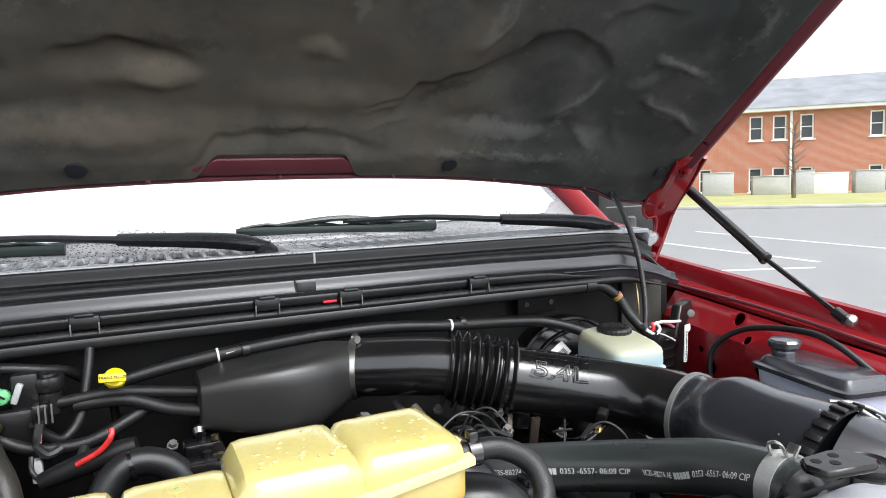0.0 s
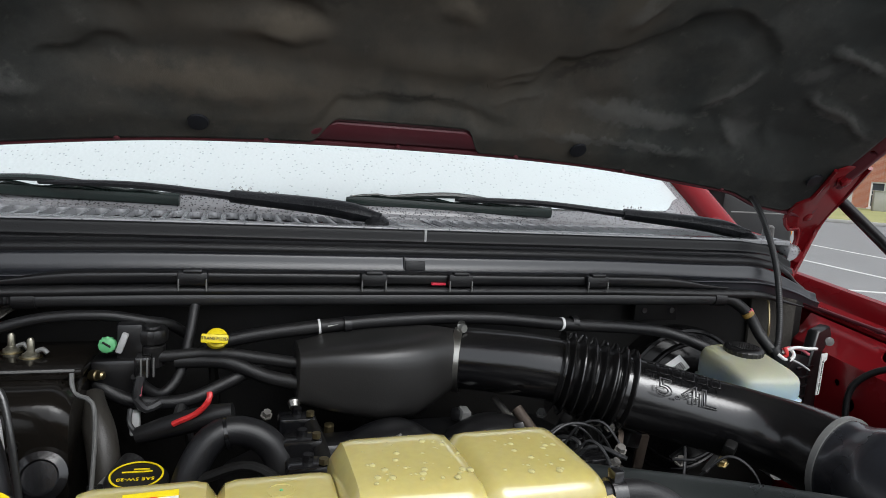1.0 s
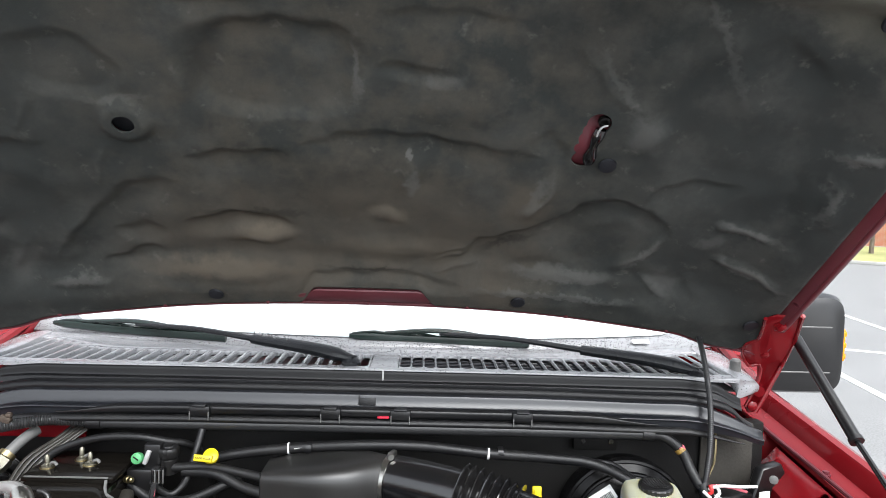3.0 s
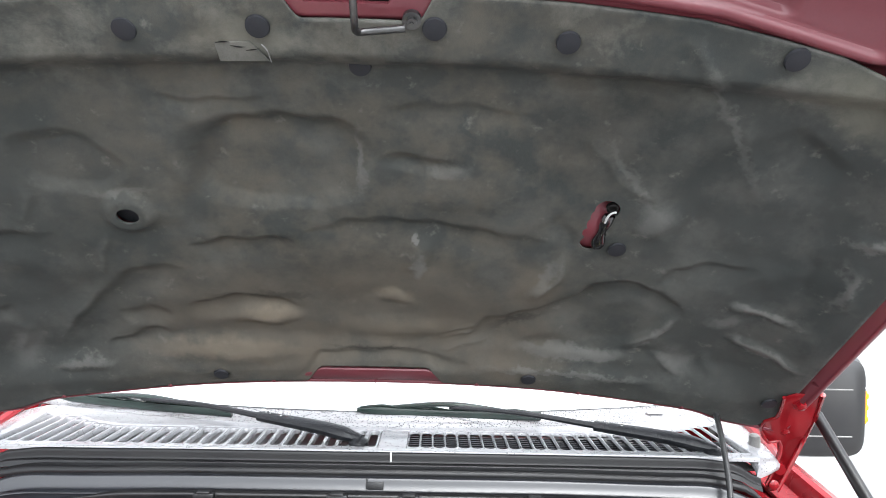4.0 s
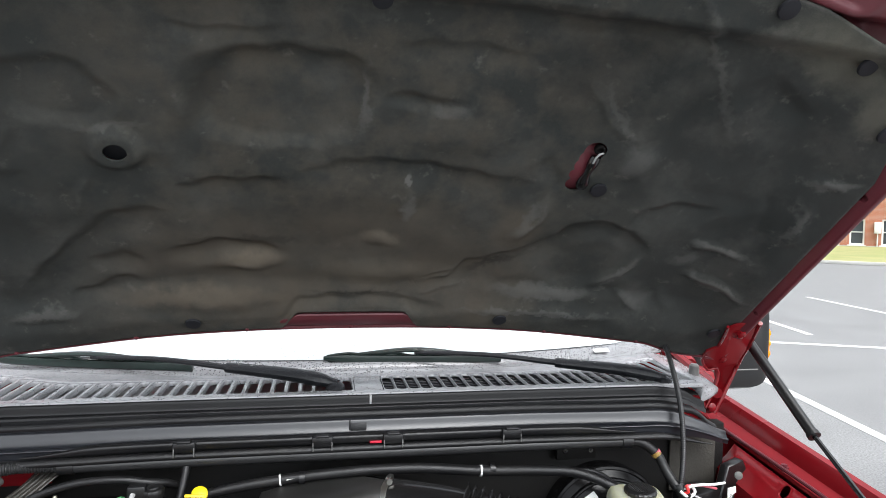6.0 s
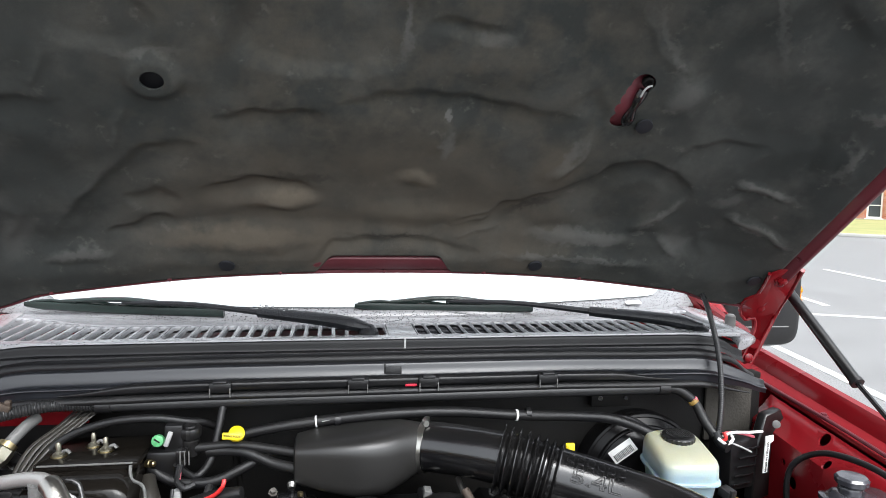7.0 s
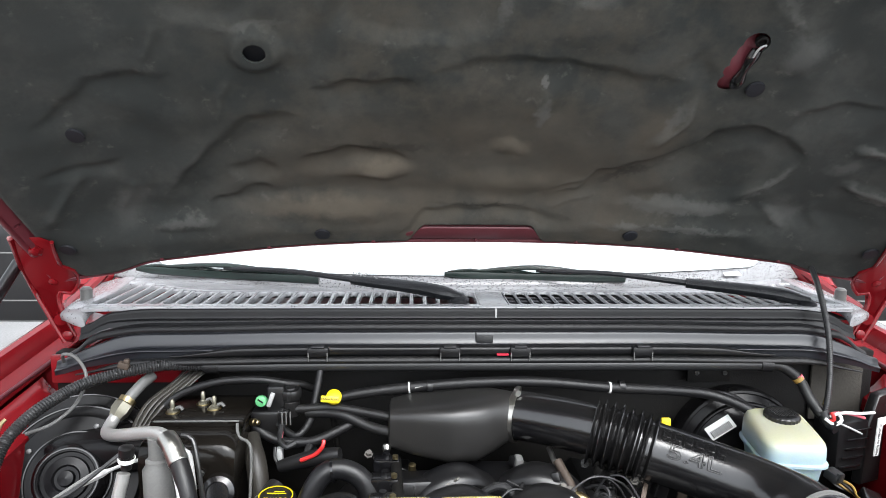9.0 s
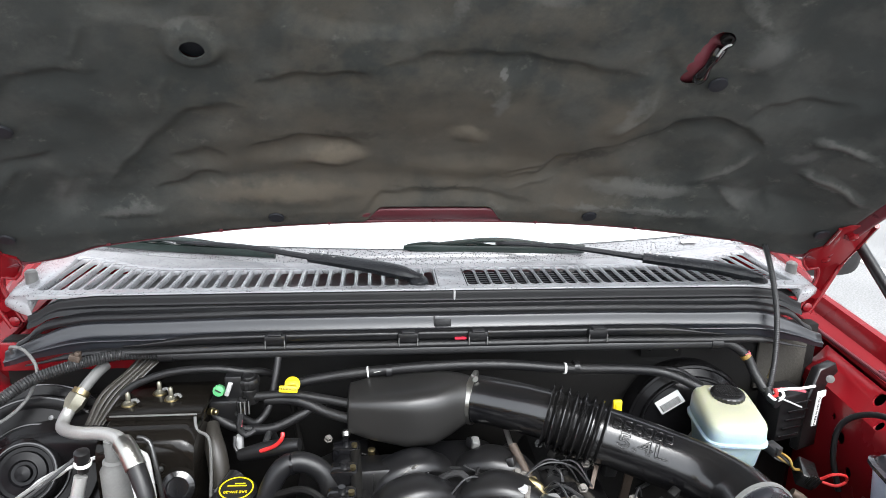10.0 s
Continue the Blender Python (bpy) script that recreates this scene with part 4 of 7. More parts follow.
def wiper(pivot, tip, end, label):
    """Arm from the pivot to the middle of the blade, which lies from tip to end on the glass."""
    w = thing("windshield_wiper", label, "wiper", "windshield wipers")
    p, a, b = Vector(pivot), Vector(tip), Vector(end)
    mid = (a + b) / 2 + Vector((0, -0.004, 0.014))
    join_pt = p + (mid - p) * 0.42 + Vector((0, 0, 0.012))
    part("head", lathe([(0.018, 0), (0.020, 0.004), (0.018, 0.014), (0.010, 0.020)], p + Vector((0, 0, -0.012)), (0, -0.2, 1), 18), ARM, w)
    part("arm", tube([p + Vector((0.006, 0, 0.004)), p + (join_pt - p) * 0.35 + Vector((0, 0, 0.008)), join_pt], lambda s, k: (0.020 - 0.006 * k) * (0.55 + 0.45 * smooth01(0.0, 0.2, k)), 12, 0.008, flat=0.75), ARM, w)
    part("rod", tube([join_pt, (join_pt + mid) / 2 + Vector((0, 0, 0.006)), mid], lambda s, k: 0.0065 - 0.002 * k, 8, 0.02), ARM, w)
    d = (b - a).normalized()
    up = Vector((0, 0, 1))
    part("blade", tube([a, (a + b) / 2 - 0.002 * up, b], lambda q, k: 0.0052 * (0.45 + 0.55 * smooth01(0, 0.08, k)), 8, 0.02, flat=2.0), WIPER, w)
    part("backing_strip", tube([a + d * 0.012 + 0.007 * up, (a + b) / 2 + 0.006 * up, b - d * 0.012 + 0.007 * up], 0.0022, 6, 0.02), STEEL, w)
    part("bridge", tube([a + d * 0.08 + 0.010 * up, mid + 0.006 * up, b - d * 0.08 + 0.010 * up], lambda q, k: 0.0045 + 0.004 * math.sin(math.pi * k), 8, 0.015, flat=0.7), WIPER, w)
    L = (b - a).length
    for f in (0.14, 0.37, 0.63, 0.86):
        c = a + d * L * f
        part("yoke", tube([c - d * 0.05 + 0.005 * up, c + Vector((0, -0.001, 0.012)), c + d * 0.05 + 0.005 * up], 0.0030, 6, 0.02), WIPER, w)
    drops, rnd = [], random.Random(3)
    for _ in range(60):
        q = p + (join_pt - p) * rnd.uniform(0.05, 1.0) + Vector((rnd.uniform(-0.004, 0.004), rnd.uniform(-0.008, 0.004), 0.012 + rnd.uniform(0, 0.006)))
        r = rnd.uniform(0.0008, 0.002)
        drops.append(lathe([(r, -r), (r * 0.9, r * 0.3), (r * 0.3, r * 0.7)], q, (0, -0.3, 1), 6))
    tagged(part("rain_drop", join(*drops), WATER, w), kind="stuff")


wiper((-0.030, 1.145, 1.345), (-0.764, 1.412, 1.358), (-0.33, 1.315, 1.352), "wet black windshield wiper parked on the glass")
wiper((0.662, 1.128, 1.342), (-0.053, 1.311, 1.365), (0.355, 1.318, 1.356), "wet black windshield wiper parked on the glass")


def mirror(s):
    m = thing("side_mirror", "black plastic towing side mirror with amber marker light", "side mirror", "side mirrors")
    part("shell", loft([superellipse((s * 1.19, y, 1.303), (1, 0, 0), (0, 0, 1), 0.135 * k, 0.146 * k, 6.0, 32) for y, k in ((1.665, 0.80), (1.675, 0.93), (1.70, 1.0), (1.78, 1.0), (1.80, 0.97))]), BLACK, m)
    for z in (1.355, 1.225):
        part("groove", box((s * 1.18, 1.667, z), (0.19, 0.006, 0.005), 0.002), DULLRING, m)
    lamp = part("marker_light", box((s * 1.322, 1.715, 1.300), (0.022, 0.05, 0.095), 0.006), ORANGE, m, "amber marker light")
    for q in range(3):
        part("lens_rib", box((s * 1.331, 1.712, 1.268 + 0.032 * q), (0.010, 0.044, 0.016), 0.004), ORANGE, lamp)
    part("bracket", tube([(s * 1.08, 1.72, 1.22), (s * 1.0, 1.74, 1.22), (s * 0.92, 1.76, 1.2)], 0.02, 10, 0.03), BLACK, m)


mirror(1)
mirror(-1)

# ---- hood ----
HP0, HD, HN = Vector((0, 1.13, 1.477)), Vector((0, -0.7258, 0.6879)), Vector((0, 0.6879, 0.7258))


def hp(x, u, w):
    return HP0 + Vector((x, 0, 0)) + u * HD + w * HN


HROT = Matrix((( -1, 0, 0), (0, HD.y, -HN.y), (0, HD.z, -HN.z))).to_4x4()


def on_hood(x, u, w, spin=0.0):
    """Local x across, y towards the hood's front edge, z out of the liner towards the engine."""
    return Matrix.Translation(hp(x, u, w)) @ HROT @ Matrix.Rotation(spin, 4, "Z")


def skin(x, u):
    return 0.007 - (0.075 + 0.065 * max(0, u)) * (abs(x) / 0.78) ** 2.2


def body(x, u):
    """Depth of the moulded liner field, flat at its rim."""
    e = smooth01(0.0, 0.10, u) * smooth01(0.695, 0.655, u) * smooth01(0.76, 0.64, abs(x))
    return skin(x, u) + 0.028 * e


# relief of the moulded felt: a height field over x and u, away from the engine
FX, FU = np.meshgrid(np.linspace(-0.80, 0.80, 641), np.linspace(-0.12, 0.80, 369))
FX = FX + 0.006 * np.sin(31 * FU + 9 * FX) + 0.003 * np.sin(83 * FU - 40 * FX)
FU = FU + 0.005 * np.sin(27 * FX + 1.3) * np.cos(19 * FU) + 0.0025 * np.sin(90 * FX + 35 * FU)
RELIEF = np.zeros(FX.shape)


def ramp01(a, b, v):
    t = np.clip((v - a) / (b - a), 0, 1)
    return t * t * (3 - 2 * t)


def along_line(pts):
    """Signed distance from a line of points (positive on its left) and the part of its length."""
    best = np.full(FX.shape, 9.0)
    side, part_of = np.zeros(FX.shape), np.zeros(FX.shape)
    lengths = [math.dist(a, b) for a, b in zip(pts, pts[1:])]
    total, done = sum(lengths), 0.0
    for (a, b), L in zip(zip(pts, pts[1:]), lengths):
        dx, du = (b[0] - a[0]) / L, (b[1] - a[1]) / L
        t = (FX - a[0]) * dx + (FU - a[1]) * du
        inside = np.clip(t, 0, L)
        dist = np.hypot(FX - a[0] - inside * dx, FU - a[1] - inside * du)
        near = dist < best
        best = np.where(near, dist, best)
        side = np.where(near, np.sign((FU - a[1]) * dx - (FX - a[0]) * du), side)
        reach = t if len(lengths) == 1 else np.where((t < 0) & (done > 0), 0, np.where((t > L) & (done + L < total - 1e-9), L, t))
        part_of = np.where(near, (done + reach) / total, part_of)
        done += L
    return best * side, part_of


def fold(pts, width, height, soft):
    """The felt steps back below the line and comes forward again over soft."""
    global RELIEF
    width = 1.6 * width
    s, t = along_line(pts)
    fade = ramp01(-0.12, 0.16, t) * ramp01(1.12, 0.84, t)
    RELIEF = RELIEF + 0.58 * height * fade * ramp01(-width, width, -s) * ramp01(soft, width, -s)


def ridge(pts, width, height):
    global RELIEF
    s, t = along_line(pts)
    RELIEF = RELIEF + 0.5 * height * ramp01(-0.15, 0.2, t) * ramp01(1.15, 0.8, t) * np.exp(-(s / width) ** 2)


def dish(x, u, rx, ru, height, edge=0.35, power=2.0):
    global RELIEF
    r = (np.abs((FX - x) / rx) ** power + np.abs((FU - u) / ru) ** power) ** (1 / power)
    RELIEF = RELIEF + 0.68 * height * ramp01(1.0 + 0.5 * edge, 1.0 - edge, r)


# round and long hollows
dish(-0.115, 0.500, 0.128, 0.082, 0.016, 0.22, 3.0)
dish(-0.400, 0.512, 0.070, 0.056, 0.012, 0.3)
dish(0.425, 0.185, 0.105, 0.088, 0.012, 0.35)
dish(0.575, 0.470, 0.125, 0.130, 0.012, 0.3)
dish(0.085, 0.506, 0.050, 0.014, 0.011, 0.8)
dish(-0.56, 0.24, 0.10, 0.07, 0.008, 0.6)
# swellings towards the engine
dish(-0.27, 0.065, 0.14, 0.034, -0.015, 0.8)
dish(-0.190, 0.148, 0.058, 0.024, -0.013, 0.7)
dish(0.083, 0.305, 0.020, 0.042, -0.008, 0.7)
dish(0.045, 0.200, 0.032, 0.018, -0.007, 0.8)
dish(-0.535, 0.050, 0.055, 0.020, -0.011, 0.8)
dish(0.290, 0.270, 0.050, 0.060, -0.010, 0.9)
dish(0.440, 0.425, 0.035, 0.032, -0.008, 0.8)
dish(0.06, 0.115, 0.10, 0.030, -0.010, 0.9)
dish(-0.30, 0.43, 0.03, 0.05, -0.006, 0.8)
dish(0.17, 0.45, 0.08, 0.035, -0.006, 0.9)
# sharp folds
fold([(-0.262, 0.337), (-0.208, 0.350), (-0.12, 0.342)], 0.006, 0.016, 0.07)
fold([(-0.078, 0.364), (-0.037, 0.381), (0.015, 0.391), (0.090, 0.384), (0.17, 0.372), (0.27, 0.366)], 0.007, 0.014, 0.08)
fold([(-0.300, 0.190), (-0.230, 0.198), (-0.140, 0.178)], 0.006, 0.018, 0.06)
fold([(-0.546, 0.125), (-0.482, 0.187), (-0.425, 0.252), (-0.385, 0.281), (-0.325, 0.282)], 0.007, 0.015, 0.08)
fold([(-0.481, 0.090), (-0.426, 0.106), (-0.382, 0.128)], 0.005, 0.011, 0.04)
fold([(-0.431, 0.160), (-0.384, 0.184), (-0.345, 0.163)], 0.007, 0.012, 0.05)
fold([(-0.140, 0.004), (-0.092, 0.046), (0.003, 0.058), (0.067, 0.058), (0.110, 0.040), (0.17, 0.030)], 0.006, 0.012, 0.028)
fold([(0.180, 0.105), (0.207, 0.143), (0.250, 0.152), (0.297, 0.182), (0.333, 0.212), (0.372, 0.250)], 0.006, 0.020, 0.07)
fold([(0.340, 0.222), (0.372, 0.254), (0.405, 0.274), (0.448, 0.280), (0.494, 0.264), (0.528, 0.222)], 0.006, 0.014, 0.06)
fold([(0.480, 0.292), (0.505, 0.328), (0.535, 0.341), (0.600, 0.343)], 0.006, 0.013, 0.06)
fold([(-0.676, 0.320), (-0.628, 0.350), (-0.588, 0.376), (-0.548, 0.386), (-0.480, 0.383)], 0.007, 0.013, 0.10)
fold([(-0.252, 0.455), (-0.227, 0.510), (-0.192, 0.558), (-0.154, 0.582), (-0.080, 0.576), (-0.005, 0.562)], 0.008, 0.010, 0.06)
fold([(0.553, 0.622), (0.598, 0.591), (0.651, 0.562)], 0.006, 0.010, 0.05)
fold([(0.24, 0.660), (0.36, 0.668), (0.45, 0.660)], 0.005, 0.007, 0.03)
fold([(0.05, 0.600), (0.14, 0.603), (0.23, 0.598)], 0.005, 0.009, 0.04)
fold([(-0.26, 0.618), (-0.20, 0.611), (-0.12, 0.608)], 0.004, 0.008, 0.03)
fold([(0.300, 0.418), (0.330, 0.385), (0.342, 0.345)], 0.006, 0.008, 0.04)
fold([(-0.70, 0.215), (-0.645, 0.205), (-0.60, 0.215)], 0.005, 0.008, 0.03)
# worn ridges and creases
ridge([(0.288, 0.225), (0.327, 0.325)], 0.008, -0.010)
ridge([(0.474, 0.105), (0.505, 0.150), (0.522, 0.198)], 0.009, -0.011)
ridge([(0.607, 0.258), (0.693, 0.254)], 0.009, -0.011)
ridge([(0.625, 0.175), (0.737, 0.142)], 0.010, -0.013)
ridge([(0.522, 0.097), (0.577, 0.050)], 0.008, -0.010)
ridge([(0.60, 0.12), (0.64, 0.06)], 0.010, -0.008)
ridge([(0.215, 0.072), (0.545, 0.072)], 0.015, -0.008)
ridge([(0.215, 0.026), (0.545, 0.028)], 0.010, -0.007)
ridge([(0.396, 0.747), (0.462, 0.654), (0.527, 0.566), (0.572, 0.495)], 0.010, -0.006)
ridge([(0.327, 0.566), (0.390, 0.488), (0.434, 0.459)], 0.009, -0.006)
ridge([(0.698, 0.450), (0.756, 0.472)], 0.009, -0.010)
ridge([(0.728, 0.325), (0.718, 0.412)], 0.010, -0.010)
ridge([(0.665, 0.40), (0.69, 0.30)], 0.010, 0.008)
ridge([(-0.436, 0.291), (-0.415, 0.329), (-0.384, 0.362)], 0.006, -0.006)
ridge([(-0.422, 0.255), (-0.510, 0.156), (-0.575, 0.091)], 0.018, -0.008)
ridge([(-0.66, 0.20), (-0.74, 0.10)], 0.011, -0.010)
ridge([(-0.60, 0.17), (-0.63, 0.09)], 0.010, -0.007)
ridge([(-0.47, 0.46), (-0.50, 0.41)], 0.008, -0.006)
ridge([(0.095, 0.074), (0.192, 0.115)], 0.004, -0.005)
ridge([(0.119, 0.052), (0.209, 0.090)], 0.004, -0.005)
ridge([(0.10, 0.094), (0.185, 0.132)], 0.004, -0.004)
ridge([(-0.30, 0.676), (0.45, 0.680)], 0.007, -0.006)


def features(x, u):
    i, j = (x + 0.80) / 1.60 * 640, (u + 0.12) / 0.92 * 368
    i, j = min(max(i, 0.0), 638.99), min(max(j, 0.0), 366.99)
    a, b = int(i), int(j)
    p, q = i - a, j - b
    return float((1 - q) * ((1 - p) * RELIEF[b, a] + p * RELIEF[b, a + 1]) + q * ((1 - p) * RELIEF[b + 1, a] + p * RELIEF[b + 1, a + 1]))


RIM_X = (0.0, 0.26, 0.40, 0.48, 0.556, 0.640, 0.672, 0.686, 0.704, 0.737, 0.752, 0.770)
RIM_U = (0.771, 0.768, 0.761, 0.750, 0.737, 0.707, 0.700, 0.680, 0.640, 0.610, 0.566, 0.49)


def rear_edge(a):
    return -0.035 - 0.008 * smooth01(0.30, 0.60, a) - 0.022 * smooth01(0.61, 0.70, a)


def rim(x):
    a = abs(x)
    front = float(np.interp(a, RIM_X, RIM_U))
    front -= 0.034 * smooth01(-0.072, -0.045, x) * smooth01(0.112, 0.088, x)
    back = rear_edge(a) + 0.004 + 0.060 * max(0, (a - 0.735) / 0.035) ** 2
    back += 0.048 * smooth01(0.137, 0.100, a)
    return back, front


def liner_fn(a, b):
    x = 0.770 * (2 * a - 1)
    x = math.copysign(0.770 * (abs(x) / 0.770) ** 0.9, x)
    back, front = rim(x)
    u = back + (front - back) * b
    xx = x
    n = noise.noise(Vector((xx * 7, u * 7, 2.0))) * 0.005 + noise.noise(Vector((xx * 19, u * 19, 5.0))) * 0.0022
    ring = math.hypot(xx + 0.347, u - 0.411)
    hole = -0.011 * smooth01(0.046, 0.026, ring)
    inner = smooth01(0.0, 0.03, min(a, 1 - a)) * smooth01(0.0, 0.04, min(b, 1 - b))
    return hp(xx, u, body(xx, u) + (features(xx, u) + n) * inner + hole)


hood = thing("hood", "open red truck hood with grey felt insulation liner", "hood")
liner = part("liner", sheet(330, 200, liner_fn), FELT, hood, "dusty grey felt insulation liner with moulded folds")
thicken(liner, 0.004, 1.0)


def panel_edge(x):
    a = abs(x)
    back = rear_edge(a)
    front = 1.0 - 0.10 * smooth01(0.2, 0.8, a) - 0.07 * smooth01(0.70, 0.86, a)
    return back, front


def inner_fn(a, b):
    x = 0.806 * (2 * a - 1)
    back, front = panel_edge(x)
    u = back + (front - back) * (b / 0.45 * 0.74 if b < 0.45 else 0.74 + 0.26 * (b - 0.45) / 0.55)
    w = skin(x, u) + 0.006
    inside = smooth01(0.775, 0.74, abs(x)) * smooth01(0.0, 0.05, u) * smooth01(0.74, 0.70, u)
    w += 0.050 * inside - 0.030 * math.exp(-((x - 0.35) ** 2 + (u - 0.39) ** 2) / 0.06 ** 2)
    # pressed ribs of the front rail
    a = abs(x)
    bead = 0.783 - 0.07 * max(0.0, a - 0.27) - 0.14 * max(0.0, a - 0.42)
    w -= 0.009 * math.exp(-((u - bead) / 0.0075) ** 4) * smooth01(0.195, 0.215, a) * smooth01(0.60, 0.575, a)
    x0, x1 = 0.288 + 0.10 * (u - 0.783), 0.484 + 0.18 * (u - 0.757)
    u1 = 0.856 - 0.10 * (a - 0.29)
    w += 0.011 * smooth01(x0 - 0.007, x0 + 0.007, a) * smooth01(x1 + 0.007, x1 - 0.007, a) * smooth01(bead + 0.012, bead + 0.022, u) * smooth01(u1 + 0.006, u1 - 0.006, u)
    w -= 0.005 * math.exp(-((u - u1 - 0.010) / 0.010) ** 2) * smooth01(0.28, 0.30, a) * smooth01(0.60, 0.57, a)
    w += 0.008 * smooth01(0.640, 0.660, a) * smooth01(0.760, 0.74, a) * smooth01(0.66, 0.70, u) * smooth01(0.84, 0.80, u)
    w -= 0.006 * math.exp(-((a - 0.60 - 0.5 * (u - 0.74)) / 0.014) ** 2) * smooth01(0.70, 0.73, u)
    w -= 0.010 * math.exp(-((a - 0.786) / 0.006) ** 2) * smooth01(0.0, 0.05, u) * smooth01(0.78, 0.72, u)
    return hp(x, u, w)


panel = part("inner_panel", sheet(340, 200, inner_fn), RED_HAZED, hood, "red painted inner hood frame with oval holes")
thicken(panel, 0.006, 1.0)


def outer_fn(a, b):
    x = 0.812 * (2 * a - 1)
    back, front = panel_edge(x)
    u = back - 0.006 + (front + 0.02 - back) * b
    return hp(x, u, skin(x, u) + 0.090 * smooth01(0.0, 0.10, b) * smooth01(1.0, 0.97, b) * smooth01(0, 0.03, min(a, 1 - a)) + 0.018)


part("outer_skin", sheet(50, 40, outer_fn), RED, hood, "glossy red outer hood skin")


def oval(x, u, rx, ru, spin=0.0, depth=0.05):
    bm = lathe([(1, -depth), (1, depth)], (0, 0, 0), (0, 0, 1), 24)
    bm.transform(on_hood(x, u, skin(x, u) + 0.005, spin) @ Matrix.Diagonal((rx, ru, 1, 1)))
    return bm


def slot(x, u, lx, lu, spin=0.0, depth=0.05):
    bm = box((0, 0, 0), (lx, lu, 2 * depth), 0)
    vert = [e for e in bm.edges if abs(e.verts[0].co.z - e.verts[1].co.z) > 0.01]
    bmesh.ops.bevel(bm, geom=vert, offset=min(lx, lu) * 0.42, segments=5, affect="EDGES", profile=0.5)
    bm.transform(on_hood(x, u, skin(x, u) + 0.005, spin))
    return bm


holes = []
for s in (-1, 1):
    holes += [slot(s * 0.350, 0.804, 0.056, 0.026, -s * 0.04), slot(s * 0.434, 0.800, 0.052, 0.026, -s * 0.10), oval(s * 0.238, 0.803, 0.0035, 0.0035), oval(s * 0.659, 0.742, 0.004, 0.004), oval(s * 0.773, 0.455, 0.010, 0.008, s * 0.9), oval(s * 0.785, 0.511, 0.005, 0.004), oval(s * 0.782, 0.118, 0.004, 0.004)]
holes.append(oval(0.116, 0.803, 0.012, 0.011))
lb = plate([(0.054, 0.022), (-0.054, 0.024), (-0.054, -0.008), (-0.042, -0.024), (0.054, -0.023)], 0.1, on_hood(0.013, 0.778, 0.005))
holes.append(lb)
cut(panel, holes)
lamp_hole = []
for (x, u, r) in ((0.368, 0.438, 0.0185), (0.362, 0.424, 0.0165), (0.359, 0.408, 0.0165), (0.358, 0.388, 0.0170), (0.357, 0.366, 0.0175)):
    b = lathe([(r, -0.05), (r, 0.05)], (0, 0, 0), (0, 0, 1), 20)
    b.transform(on_hood(x, u, body(x, u)))
    lamp_hole.append(b)
for (x, u, r) in ((-0.347, 0.411, 0.0160),):
    b = lathe([(r, -0.05), (r, 0.05)], (0, 0, 0), (0, 0, 1), 20)
    b.transform(on_hood(x, u, body(x, u)))
    lamp_hole.append(b)
cut(liner, lamp_hole)

# push pins along the liner's rim
pin_bm = lathe([(0.0, 0.0012), (0.010, 0.0011), (0.0135, 0.0006), (0.0145, -0.003)][::-1], (0, 0, 0), (0, 0, 1), 20)
pin0 = None
for x, u in ((-0.245, 0.726), (-0.095, 0.728), (0.108, 0.730), (0.262, 0.722), (0.016, 0.665), (0.510, 0.729), (0.662, 0.663), (0.732, 0.578), (-0.510, 0.729), (-0.662, 0.663), (-0.732, 0.578), (-0.294, 0.003), (0.298, 0.003), (0.738, 0.030), (-0.738, 0.032), (-0.638, 0.278), (0.397, 0.360)):
    if pin0 is None:
        pin0 = part("push_pin", pin_bm, PIN, hood)
        ob = pin0
    else:
        ob = new("push_pin", pin0.data)
        ob.parent = hood
    ob.matrix_basis = on_hood(x, u, body(x, u) + features(x, u) - 0.0045)

# torn flap in the felt near the front edge
flap = part("torn_flap", plate([(-0.030, -0.012), (0.030, -0.013), (0.032, 0.012), (-0.010, 0.014)], 0.002, on_hood(-0.118, 0.694, body(-0.118, 0.694) + features(-0.118, 0.694) + 0.0002), 0.0005), FELT, hood, "torn flap of the felt")
part("torn_edge", tube([hp(-0.094, 0.706, body(-0.1, 0.7) - 0.004), hp(-0.088, 0.700, body(-0.1, 0.7) - 0.006), hp(-0.086, 0.683, body(-0.1, 0.69) - 0.005)], 0.0008, 6, 0.003), DULLRING, flap)
for k in range(3):
    tx, tu = -0.148 + 0.017 * k, 0.7065 - 0.0045 * k
    part("tear", tube([hp(tx + q, tu + 0.0012 * math.sin(2.5 * k + 160 * q), body(tx + q, tu) + features(tx + q, tu) - 0.0012) for q in (0.0, 0.006, 0.012, 0.017)], lambda d, f: 0.0009 * math.sin(math.pi * min(max(f, 0.08), 0.92)), 6, 0.002), DARK, flap)

# hood striker: bent rod with bolted feet over the latch opening
st = [hp(-0.045, 0.812, -0.010), hp(0.0, 0.814, -0.012), hp(0.014, 0.812, -0.018), hp(0.021, 0.798, -0.028), hp(0.021, 0.755, -0.028), hp(0.021, 0.738, -0.020), hp(0.030, 0.733, -0.012), hp(0.075, 0.737, -0.010)]
striker = part("striker", tube(st, 0.0042, 10, 0.004), OLDSTEEL, hood, "bent steel latch striker")
for x, u in ((-0.05, 0.812), (0.082, 0.738)):
    b = join(lathe([(0.011, -0.004), (0.011, 0.003), (0.006, 0.003), (0.006, 0.009)], (0, 0, 0), (0, 0, 1), 16), lathe([(0.0025, 0.009), (0.0025, 0.011)], (0, 0, 0), (0, 0, 1), 8))
    b.transform(on_hood(x, u, skin(x, u) + 0.002))
    part("striker_bolt", b, OLDSTEEL, striker)

